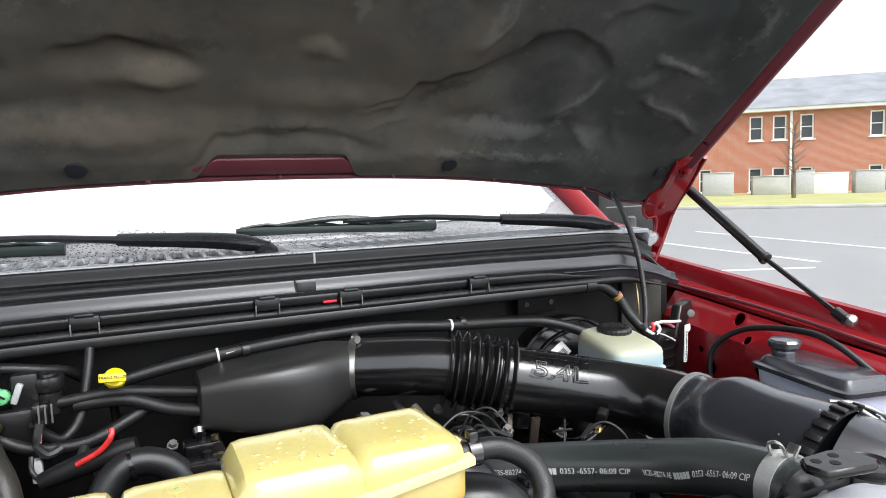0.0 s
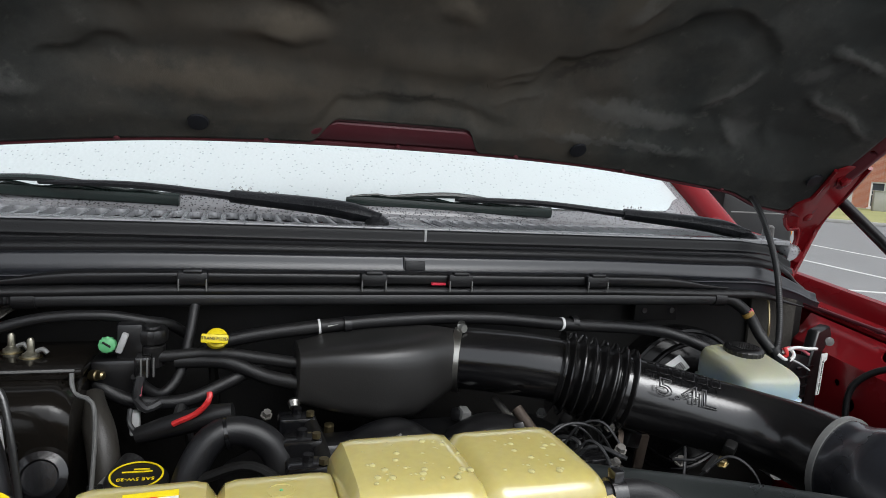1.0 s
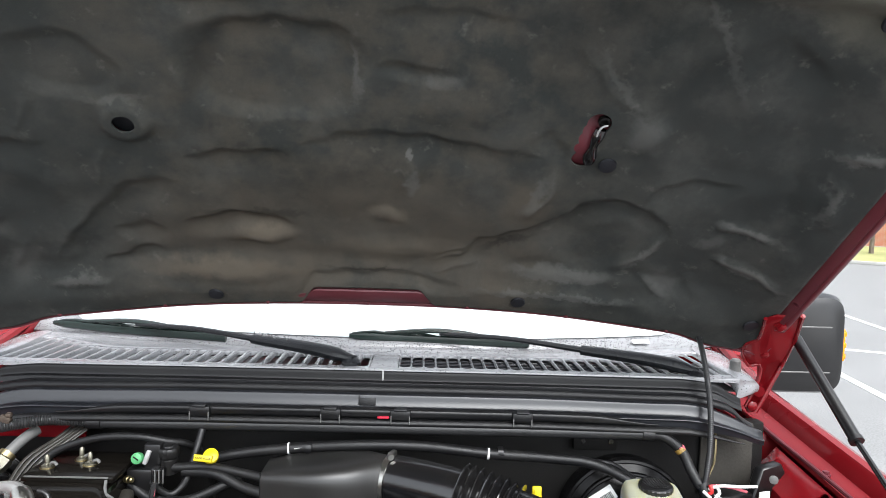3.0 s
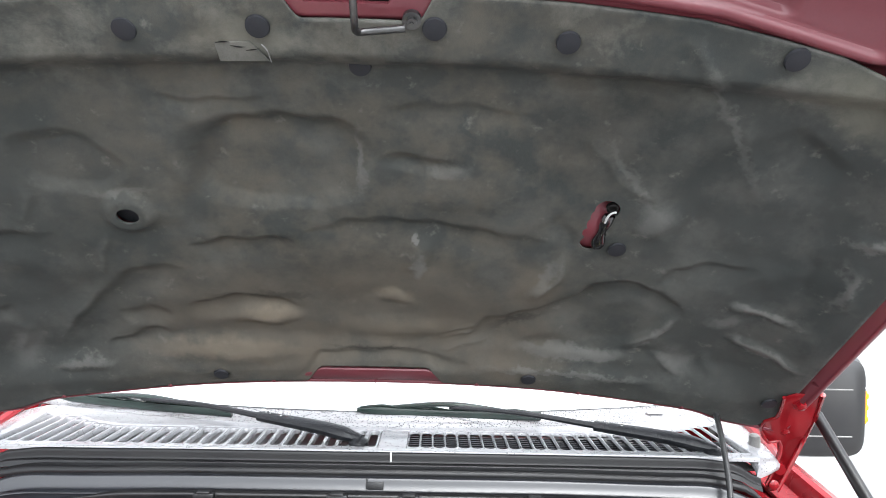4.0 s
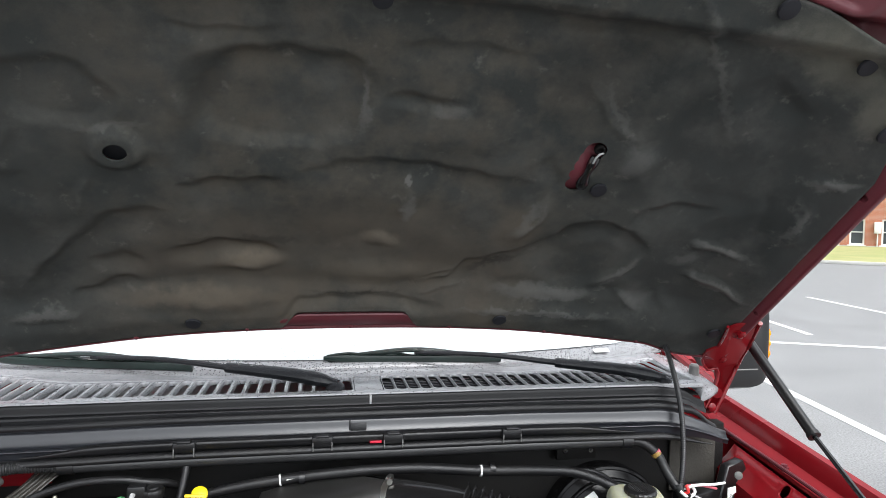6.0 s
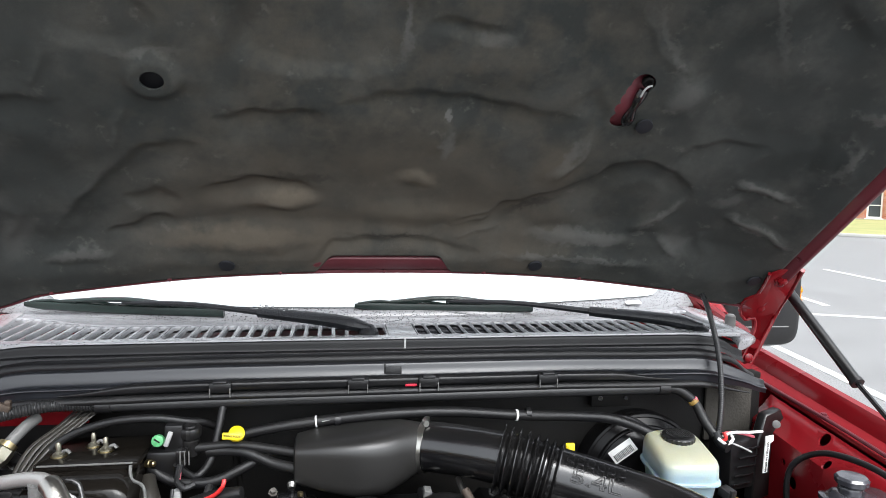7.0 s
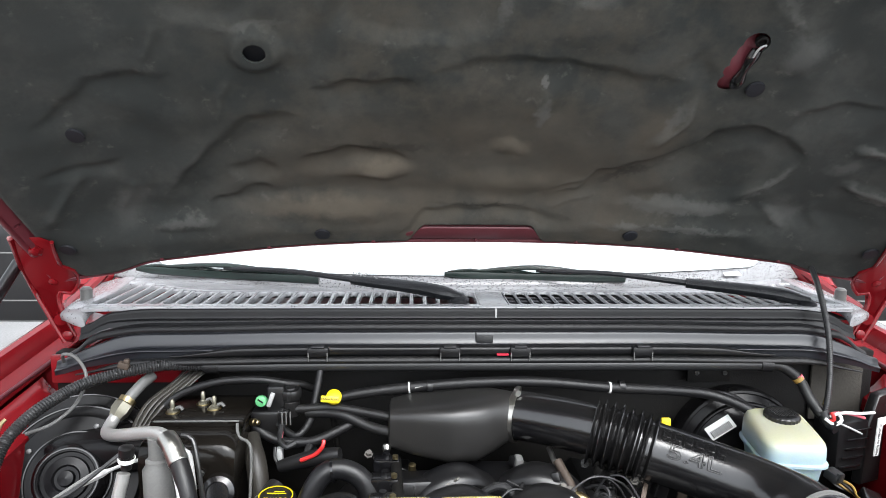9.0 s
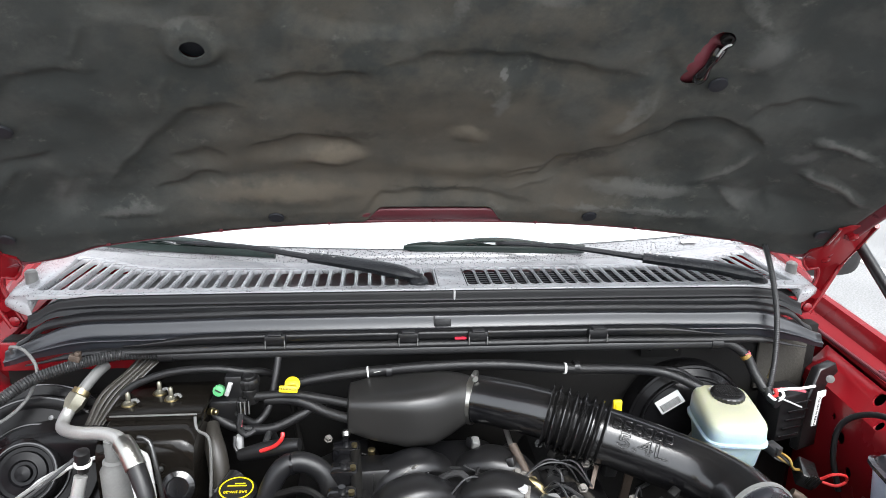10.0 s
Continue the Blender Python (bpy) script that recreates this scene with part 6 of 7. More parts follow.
for k in range(16):
    a = math.pi * (0.15 + 0.06 * k)
    ax = Vector((0.12, -0.98, -0.12)).normalized()
    u1 = ax.cross(Vector((0, 0, 1))).normalized()
    u2 = u1.cross(ax)
    p = Vector((0.463, 0.503, 1.098)) + 0.0905 * (math.cos(a) * u1 + math.sin(a) * u2)
    b = box((0, 0, 0), (0.008, 0.018, 0.004), 0.001)
    b.transform(lie_on(p, math.cos(a) * u1 + math.sin(a) * u2, -math.sin(a) * u1 + math.cos(a) * u2))
    part("band_rib", b, BLACK, air)
part("latch", tube([(0.462, 0.51, 1.188), (0.485, 0.495, 1.186), (0.515, 0.485, 1.172), (0.528, 0.485, 1.160), (0.505, 0.475, 1.165), (0.480, 0.485, 1.182)], 0.0022, 8, 0.004), STEEL, air)
part("cover_plate", plate([(-0.028, -0.016), (0.024, -0.026), (0.038, -0.020), (0.034, 0.010), (0.016, 0.017), (-0.018, 0.017), (-0.030, 0.005)], 0.008, Matrix.Translation((0.306, 0.400, 1.190)), 0.003), DEEP, air, "black plastic cover plate with slots")
part("round_plug", lathe([(0.0245, 0), (0.0245, 0.010), (0.020, 0.012), (0.016, 0.009), (0.0, 0.009)], (0.386, 0.418, 1.158), (0, 0, 1), 30), BLACK, air)
part("plug_ring", ring_band((0.386, 0.418, 1.158), (0, 0, 1), 0.0285, 0.008, 0.003, 40), GLOSS, air)
for x, y in ((0.292, 0.404), (0.316, 0.405), (0.303, 0.394)):
    part("slot", lathe([(0.0045, 0), (0.0045, 0.0015)], (x, y, 1.1929), (0, 0, 1), 12), DARK, air)

specks, rnd = [], random.Random(4)
for _ in range(90):
    k, a = rnd.uniform(0.1, 0.95), rnd.uniform(0.5, 2.6)
    c = Vector((0.449, 0.692, 1.117)).lerp(Vector((0.463, 0.508, 1.099)), k)
    ax = Vector((0.08, -0.98, -0.1)).normalized()
    u1 = ax.cross(Vector((0, 0, 1))).normalized()
    n = math.cos(a) * u1 + math.sin(a) * u1.cross(ax)
    r = 0.056 + 0.016 * smooth01(0.06, 0.34, k) + 0.010 * smooth01(0.5, 1.0, k)
    q = rnd.choice((0.0006, 0.0008, 0.0012))
    specks.append(lathe([(q, -0.001), (q, q * 0.4), (q * 0.3, q * 0.8)], c + n * (r + 0.0004), n, 6))
tagged(part("rain_speck", join(*specks), WHITE, air), kind="stuff")

# brake master cylinder with its reservoir and booster
boost = thing("brake_booster", "round black brake booster with a white barcode label", "brake booster")
part("shell", lathe([(0.0, 0.046), (0.050, 0.044), (0.088, 0.036), (0.101, 0.026), (0.1035, 0.0275), (0.1065, 0.0265), (0.108, 0.020), (0.120, 0.012), (0.1225, 0.014), (0.127, 0.012), (0.130, 0.0), (0.128, -0.03)][::-1], (0.515, 1.075, 1.055), (0, -1, 0.05), 64), ENAMEL, boost)
bl = part("label", box((0.458, 1.031, 1.124), (0.052, 0.001, 0.026), 0.0004, (-25, -38, -10)), WHITE, boost, "white barcode label")
for k in range(14):
    b = box((-0.020 + 0.003 * k, -0.001, -0.004), (0.0014 if k % 3 else 0.0022, 0.0006, 0.013))
    b.transform(pose(0.458, 1.031, 1.124, -25, -38, -10))
    part("code_bar", b, INK, bl)
res = thing("brake_fluid_reservoir", "cream translucent brake fluid reservoir with ribbed black cap", "reservoir")


def res_sec(z, gx, gy, p=5, tilt=0.0, back=0.0):
    """Rounded rectangle, long from front to back; tilt drops its front."""
    m = pose(0.523, 0.936, z + 0.009, 0, 0, -8)
    return [m @ (q + Vector((0, back, tilt * q.y))) for q in superellipse((0, 0, 0), (1, 0, 0), (0, 1, 0), gx, gy, p, 48)]


part("body", loft([res_sec(*q) for q in ((1.060, 0.040, 0.050, 4), (1.070, 0.046, 0.060, 4), (1.112, 0.050, 0.066, 5), (1.126, 0.053, 0.070, 5), (1.146, 0.0525, 0.0695, 5, 0.03), (1.153, 0.051, 0.067, 5, 0.06), (1.159, 0.047, 0.062, 5, 0.09, 0.002), (1.1625, 0.041, 0.053, 4, 0.10, 0.004), (1.164, 0.030, 0.038, 3, 0.10, 0.006))]), FLUID, res, "translucent body, pale blue below with fluid")
part("seam", loft([res_sec(*q) for q in ((1.1130, 0.053, 0.070), (1.1145, 0.0562, 0.0735), (1.1185, 0.0562, 0.0735), (1.1200, 0.053, 0.070))]), FLUID, res)
part("moulded_disc", lathe([(0.0065, 0), (0.006, 0.0012), (0.0, 0.0014)], (0.537, 0.8708, 1.131), (0.03, -1, 0), 18), FLUID, res)
cap = part("cap", lathe([(0.029, 0), (0.0295, 0.010), (0.027, 0.013), (0.024, 0.0140), (0.0, 0.0150)], (0.531, 0.958, 1.170), (0, -0.06, 1), 48, 24, 0.025), BLACK, res, "ribbed black cap")
grip = [box((0.531 + 0.0048 * k, 0.958, 1.1850), (0.0016, 2 * math.sqrt(0.023 ** 2 - (0.0048 * k) ** 2), 0.0016), 0.0005) for k in range(-4, 5)]
grip += [box((0.531, 0.958 + 0.0048 * k, 1.1850), (2 * math.sqrt(0.023 ** 2 - (0.0048 * k) ** 2), 0.0016, 0.0014), 0.0005) for k in range(-4, 5)]
part("cap_grip", join(*grip), BLACK, cap)
solo("master_cylinder", tube([(0.525, 1.04, 1.045), (0.525, 0.95, 1.04), (0.525, 0.85, 1.035)], 0.022, 16, 0.02), ALU, "aluminium brake master cylinder under its reservoir", "master cylinder")

# junction block beside the inner fender
jb = thing("junction_block", "black plastic junction block with a white maker's tag", "junction block")
part("back_plate", plate([(-0.05, -0.09), (0.05, -0.09), (0.055, 0.05), (0.03, 0.09), (-0.02, 0.085), (-0.045, 0.02)], 0.02, pose(0.775, 1.048, 1.100, 90, 0, 22), 0.003), BLACK, jb)
part("housing", box((0.70, 1.045, 1.09), (0.075, 0.06, 0.10), 0.006, (0, 0, 15)), BLACK, jb)
part("bolt_head", lathe([(0.008, 0), (0.008, 0.003), (0.005, 0.004)], (0.778, 1.024, 1.168), (-0.3, -0.95, 0.2), 16), DULLRING, jb)
tagm = pose(0.748, 1.005, 1.116, 90, 4, 24)
tg = part("tag", plate([(-0.008, -0.038), (0.006, -0.038), (0.006, 0.020), (0.018, 0.024), (0.016, 0.036), (-0.010, 0.036)], 0.002, tagm), WHITE, jb, "white plastic maker's tag")
lettering("MADE IN MEXICO", 0.0075, tagm @ pose(-0.001, -0.006, 0.0014, 0, 0, 90), INK, tg, "tag_lettering", 0.0003)
for k in range(5):
    part("fuse_rib", box((0.700 + 0.004 * k, 1.010 - 0.0, 1.055 + 0.018 * k), (0.05, 0.004, 0.004), 0.001, (0, 0, 15)), GLOSS, jb)

lead = thing("wire_connector", "grey and black connectors with yellow-black wires beside the reservoir", "connector")
part("grey_plug", join(box((0.618, 0.93, 1.078), (0.022, 0.026, 0.018), 0.003, (10, 0, 20)), box((0.619, 0.916, 1.082), (0.010, 0.006, 0.014), 0.001, (10, 0, 20))), LOOM, lead, "grey plug")
part("black_plug", box((0.690, 0.93, 1.022), (0.034, 0.05, 0.030), 0.004, (15, 20, -15)), GLOSS, lead)
for k in range(4):
    part("plug_rib", box((0.679 + 0.007 * k, 0.903, 1.027 - 0.003 * k), (0.003, 0.004, 0.026), 0.001, (15, 20, -15)), BLACK, lead)
for k in range(4):
    part("plug_wire", tube([(0.612 + 0.004 * k, 0.945, 1.070), (0.628 + 0.005 * k, 0.930 - 0.004 * k, 1.056 + 0.003 * k), (0.650, 0.925 - 0.005 * k, 1.048), (0.668 + 0.004 * k, 0.93, 1.030)], 0.0022, 6, 0.004), WIREGOLD if k % 2 else BLACK, lead)
solo("dusty_pipe", tube([(0.618, 0.86, 1.035), (0.640, 0.85, 1.020), (0.655, 0.83, 0.99), (0.66, 0.81, 0.95)], 0.008, 10, 0.006), RUST, "dusty brown metal pipe below the reservoir", "pipe")

# loom behind the engine
loomt = thing("wire_loom_tube", "long straight black wire conduit across the firewall", "conduit")
part("straight_run", tube([(-0.484, 1.046, 1.243), (-0.2, 1.045, 1.2445), (0.2, 1.044, 1.2445), (0.541, 1.043, 1.244)], 0.0115, 14, 0.05), LOOM, loomt)
part("end_tape", tube([(0.530, 1.043, 1.244), (0.552, 1.043, 1.243)], 0.0135, 12, 0.005), RUBBER, loomt)
part("left_tape", tube([(-0.500, 1.046, 1.243), (-0.475, 1.046, 1.243)], 0.0138, 12, 0.005), RUBBER, loomt)
part("bent_run", tube([(0.545, 1.043, 1.244), (0.575, 1.042, 1.238), (0.605, 1.035, 1.215), (0.618, 1.02, 1.185), (0.630, 0.998, 1.160)], 0.0095, 12, 0.008), RUBBER, loomt)
part("tape_mark", tube([(0.5995, 1.035, 1.2205), (0.6040, 1.033, 1.2145)], 0.0101, 12, 0.004), WIREGOLD, loomt, "yellow tape on the conduit")
part("red_tape", tube([(0.6015, 1.0335, 1.2245), (0.6055, 1.0325, 1.2175)], 0.0070, 12, 0.004), PINK, loomt)
part("conduit_clip", join(box((-0.628, 1.008, 1.256), (0.020, 0.010, 0.014), 0.003, (0, 20, 0)), box((-0.622, 1.008, 1.264), (0.010, 0.010, 0.010), 0.003)), RUST, loomt, "brown plastic clip")
part("ribbed_run", tube([(-0.484, 1.046, 1.243), (-0.535, 1.043, 1.246), (-0.587, 1.030, 1.247), (-0.669, 0.985, 1.238), (-0.712, 0.945, 1.222), (-0.742, 0.90, 1.200), (-0.760, 0.86, 1.165), (-0.755, 0.80, 1.10)], lambda s, k: 0.0098 + 0.0009 * math.sin(2 * math.pi * s / 0.0046), 14, 0.00115), LOOM, loomt, "ribbed black conduit")
bundle = thing("wire_splice", "spliced red, white and black wires tied to the hood loom", "wires")
for mt, pts, r in ((PINK, [(0.636, 0.996, 1.162), (0.650, 0.985, 1.170), (0.680, 0.99, 1.166), (0.72, 1.01, 1.150)], 0.003), (WHITE, [(0.634, 0.992, 1.158), (0.655, 0.98, 1.172), (0.70, 0.995, 1.165), (0.742, 1.015, 1.158)], 0.0028), (WHITE, [(0.628, 0.985, 1.160), (0.640, 0.975, 1.152), (0.655, 0.978, 1.160), (0.650, 0.985, 1.172)], 0.003), (REDWIRE, [(0.632, 0.988, 1.152), (0.642, 0.98, 1.160), (0.640, 0.985, 1.172)], 0.0035), (GREYCLIP, [(0.645, 0.985, 1.155), (0.67, 0.98, 1.145), (0.70, 0.985, 1.13)], 0.0018)):
    part("wire", tube(pts, r, 8, 0.004), mt, bundle)
solo("splice_tape", tube([(0.632, 1.0, 1.168), (0.638, 0.990, 1.150), (0.645, 0.975, 1.145)], 0.011, 12, 0.006), RUBBER, "black tape round the wire splice", "tape")
solo("thin_wire", tube([(0.60, 1.10, 1.262), (0.66, 1.095, 1.262), (0.690, 1.09, 1.24), (0.685, 1.07, 1.19), (0.665, 1.05, 1.16)], 0.0022, 6, 0.008), BRASS, "thin yellow-black wire against the firewall", "wire")
solo("side_cable", tube([(0.80, 0.62, 1.10), (0.785, 0.72, 1.165), (0.792, 0.80, 1.174), (0.785, 0.90, 1.158), (0.763, 0.95, 1.115), (0.755, 0.95, 1.05), (0.765, 0.93, 0.98)], 0.0056, 10, 0.01), RUBBER, "black cable curving along the inner fender", "cable")
solo("red_loop", tube([(0.70, 0.90, 1.03), (0.715, 0.89, 1.045), (0.735, 0.885, 1.045), (0.738, 0.885, 1.032), (0.72, 0.885, 1.025), (0.70, 0.895, 1.027)], 0.0028, 8, 0.004), REDWIRE, "red wire loop by the inner fender", "wire")

# heater hoses
hh = thing("heater_hose", "black rubber heater hose with white ring mark behind the duct", "hose")
part("hose", tube([(-0.29, 1.02, 1.165), (-0.25, 1.03, 1.188), (-0.14, 1.03, 1.205), (0.0, 1.025, 1.217), (0.12, 1.022, 1.218), (0.239, 1.02, 1.208), (0.36, 1.03, 1.198), (0.44, 1.03, 1.188), (0.50, 1.0, 1.168), (0.53, 0.985, 1.14)], 0.0095, 14, 0.01), RUBBER, hh)
part("white_ring", ring_band((0.239, 1.0195, 1.208), (1, 0, -0.08), 0.0095, 0.004, 0.001), WHITE, hh)
part("ring_mark", ring_band((-0.128, 1.029, 1.2065), (1, 0, 0.1), 0.0095, 0.003, 0.001), WHITE, hh)
part("print_bar", box((-0.095, 1.0205, 1.211), (0.045, 0.001, 0.003), 0, (0, -6, 0)), PRINT, hh)
for x in (-0.09, 0.262):
    part("hose_clip", ring_band((x, 1.0235, 1.2085 if x > 0 else 1.2105), (1, 0, 0), 0.0095, 0.010, 0.002), BLACK, hh)
solo("return_hose", tube([(0.42, 1.06, 1.185), (0.48, 1.05, 1.182), (0.515, 1.02, 1.165)], 0.004, 8, 0.01), RUBBER, "thin black hose beside the booster", "hose")
mp = thing("mounting_plate", "black steel plate bolted to the firewall", "plate")
part("plate_body", box((0.455, 1.09, 1.212), (0.085, 0.008, 0.035), 0.002), DARK, mp)
for x in (0.43, 0.485):
    part("plate_hole", lathe([(0.005, 0), (0.005, 0.002)], (x, 1.0855, 1.213), (0, -1, 0), 12), GLOSS, mp)

for nm, pts, r in (("vacuum_hose", [(-0.160, 0.975, 1.172), (-0.20, 0.985, 1.176), (-0.26, 0.995, 1.182), (-0.33, 1.0, 1.178)], 0.008), ("vacuum_hose", [(-0.160, 0.962, 1.150), (-0.20, 0.975, 1.156), (-0.25, 0.99, 1.172), (-0.31, 1.0, 1.172)], 0.009), ("vacuum_hose", [(-0.205, 1.0, 1.165), (-0.25, 0.985, 1.145), (-0.30, 0.975, 1.128), (-0.36, 0.98, 1.13), (-0.40, 0.99, 1.15)], 0.0085), ("vacuum_hose", [(-0.29, 1.04, 1.235), (-0.295, 1.02, 1.20), (-0.305, 1.0, 1.155), (-0.325, 0.985, 1.135), (-0.345, 0.975, 1.15), (-0.352, 0.968, 1.165)], 0.0065)):
    solo(nm, tube(pts, r, 12, 0.008), RUBBER, "black rubber vacuum hose beside the throttle cover", "hose", "vacuum hoses")
solo("hose_fitting", lathe([(0.006, 0), (0.008, 0.004), (0.006, 0.012)], (-0.166, 0.955, 1.130), (0, -0.6, -0.4), 12), STEEL, "small zinc fitting under the hose end", "fitting")

# dipsticks
dp = thing("transmission_dipstick", "yellow plastic transmission dipstick handle", "dipstick")
part("handle", lathe([(0.010, 0), (0.0135, 0.003), (0.0135, 0.010), (0.010, 0.012), (0.0, 0.0125)], (-0.262, 1.004, 1.196), (0.1, -0.75, 0.65), 24), YELLOW, dp)
part("tab", join(box((-0.263, 0.960, 1.211), (0.032, 0.005, 0.0115), 0.002, (-20, 4, 0)), box((-0.262, 0.980, 1.204), (0.014, 0.040, 0.005), 0.002, (-15, 0, 0))), YELLOW, dp)
lettering("TRANS FLUID", 0.0052, pose(-0.263, 0.9568, 1.2122, 70, 4, 0), INK, dp, "handle_lettering", 0.0003)

part("stem", tube([(-0.268, 1.01, 1.188), (-0.265, 1.02, 1.15), (-0.255, 1.03, 1.05)], 0.006, 8, 0.02), DARK, dp)
dq = thing("oil_dipstick", "yellow plastic oil dipstick loop behind the duct", "dipstick")
part("loop", join(box((0.318, 0.944, 1.166), (0.017, 0.007, 0.028), 0.003, (-8, 0, 0)), box((0.318, 0.9400, 1.166), (0.009, 0.003, 0.018), 0.001, (-8, 0, 0))), YELLOW, dq)
part("stem", tube([(0.318, 0.946, 1.16), (0.318, 0.95, 1.10)], 0.004, 8, 0.02), DARK, dq)

# vacuum solenoid cluster
vs = thing("vacuum_solenoid", "black valve cluster with a green cap", "valve")
green = part("green_cap", lathe([(0.0098, 0), (0.0102, 0.006), (0.0094, 0.011), (0.0070, 0.0125), (0.0, 0.0130)], (-0.386, 0.992, 1.197), (0, -0.95, 0.25), 32, 12, 0.05), GREEN, vs, "ribbed green plastic cap")
part("cap_slot", box((-0.386, 0.9790, 1.2008), (0.011, 0.002, 0.0022), 0.0005, (15, 35, 0)), INK, green)
part("clip", box((-0.370, 0.990, 1.200), (0.008, 0.012, 0.026), 0.002, (0, 20, 0)), GREYCLIP, vs)
part("upper_box", box((-0.362, 1.005, 1.200), (0.030, 0.03, 0.045), 0.004), BLACK, vs)
part("canister", lathe([(0.0175, 0), (0.0185, 0.004), (0.0185, 0.014), (0.0165, 0.017), (0.010, 0.0175), (0.009, 0.020), (0.0, 0.0205)], (-0.338, 1.005, 1.198), (0, -0.1, 1), 32, 14, 0.04), BLACK, vs)
part("canister_foot", lathe([(0.015, 0), (0.016, 0.026), (0.012, 0.03)], (-0.338, 1.005, 1.166), (0, 0, 1), 20), BLACK, vs)
for k in range(3):
    part("connector_rib", box((-0.346 + 0.007 * k, 0.963, 1.176), (0.0022, 0.003, 0.024), 0.0006), DULLRING, vs)
for k in (-1, 1):
    part("tail_wire", tube([(-0.346 + 0.002 * k, 0.964, 1.164), (-0.348 + 0.003 * k, 0.960, 1.152), (-0.346, 0.960, 1.142)], 0.0012, 6, 0.004), PINK, vs)
part("connector", box((-0.345, 0.975, 1.175), (0.018, 0.022, 0.026), 0.003), GLOSS, vs)
part("pigtail", tube([(-0.346, 0.965, 1.165), (-0.350, 0.960, 1.14), (-0.340, 0.962, 1.125), (-0.325, 0.968, 1.13)], 0.0055, 8, 0.006), LOOM, vs)
part("fitting", lathe([(0.0065, 0), (0.0065, 0.008), (0.0050, 0.009), (0.0050, 0.016), (0.003, 0.018)], (-0.402, 0.978, 1.164), (0.85, -0.5, 0.1), 14), BRASS, vs)
part("body", box((-0.378, 1.0, 1.155), (0.055, 0.035, 0.05), 0.006), BLACK, vs)
part("sensor", box((-0.353, 0.97, 1.105), (0.012, 0.014, 0.03), 0.003), GREYCLIP, vs)
ign = thing("ignition_boot", "black wire boot with a red lead", "wire")
part("boot", tube([(-0.345, 0.93, 1.105), (-0.31, 0.92, 1.118), (-0.262, 0.905, 1.135), (-0.24, 0.90, 1.14)], lambda s, k: 0.010 + 0.004 * math.sin(3 * k), 12, 0.008), RUBBER, ign)
part("red_lead", tube([(-0.305, 0.905, 1.127), (-0.280, 0.895, 1.142), (-0.267, 0.89, 1.158), (-0.266, 0.895, 1.166)], 0.0035, 8, 0.005), REDWIRE, ign)
part("black_lead", tube([(-0.345, 0.93, 1.105), (-0.355, 0.94, 1.115), (-0.356, 0.95, 1.13)], 0.003, 8, 0.006), LOOM, ign)

# climate box with studs
hv = thing("climate_box", "glossy black climate control box with three studs", "heater box")
part("case", loft([superellipse((x, 0.955, 1.068), (0, 1, 0), (0, 0, 1), 0.085, 0.108 * k, 6, 28) for x, k in ((-0.555, 0.95), (-0.55, 1.0), (-0.425, 1.0), (-0.412, 0.95), (-0.405, 0.88))]), DEEP, hv)
part("top_lid", box((-0.480, 0.990, 1.181), (0.155, 0.12, 0.012), 0.004), DEEP, hv)
part("lid_edge", box((-0.480, 0.929, 1.186), (0.14, 0.003, 0.003), 0.001), DULLRING, hv)
part("side_duct", tube([(-0.400, 0.975, 1.140), (-0.392, 0.950, 1.122), (-0.382, 0.928, 1.095), (-0.376, 0.912, 1.05), (-0.38, 0.90, 1.0)], lambda q, k: 0.0125 + 0.005 * smooth01(0.0, 0.3, k), 16, 0.01), DUSTDUCT, hv, "dusty brown rubber duct")
part("duct_clamp", ring_band((-0.3755, 0.912, 1.052), (0.05, -0.35, -1), 0.0178, 0.010, 0.0018, 32), OLDSTEEL, hv)
part("edge_trim", tube([(-0.412, 0.925, 1.184), (-0.408, 0.915, 1.165), (-0.388, 0.905, 1.156), (-0.384, 0.895, 1.12), (-0.386, 0.88, 1.05)], 0.0026, 8, 0.008), DULLRING, hv)
for p in ((-0.532, 0.967, 1.186), (-0.492, 1.005, 1.186), (-0.466, 0.982, 1.186)):
    stud = part("stud", lathe([(0.0095, 0), (0.0095, 0.005), (0.007, 0.006), (0.0042, 0.009), (0.0042, 0.021), (0.0022, 0.024)], p, (0, 0, 1), 10), PLATED, hv, "plated stud with nut")
    part("washer", lathe([(0.0125, -0.001), (0.0125, 0.0015), (0.006, 0.002)], p, (0, 0, 1), 18), BRASS, stud, "brass washer")
    part("clip_tab", tube([(p[0] + 0.006, p[1], p[2] + 0.008), (p[0] + 0.013, p[1] - 0.002, p[2] + 0.011), (p[0] + 0.018, p[1] - 0.003, p[2] + 0.006)], 0.0028, 6, 0.003), DULLRING, stud)

part("face_bolt", lathe([(0.005, 0), (0.005, 0.004), (0.003, 0.005)], (-0.455, 0.868, 1.125), (0, -1, 0.1), 8), OLDSTEEL, hv)
part("face_spike", lathe([(0.009, 0), (0.007, 0.008), (0.003, 0.012), (0.002, 0.030)], (-0.475, 0.868, 1.105), (0.9, -0.4, 0), 12), BLACK, hv)
part("face_step", box((-0.51, 0.864, 1.12), (0.06, 0.02, 0.06), 0.006, (0, 12, 0)), DEEP, hv)

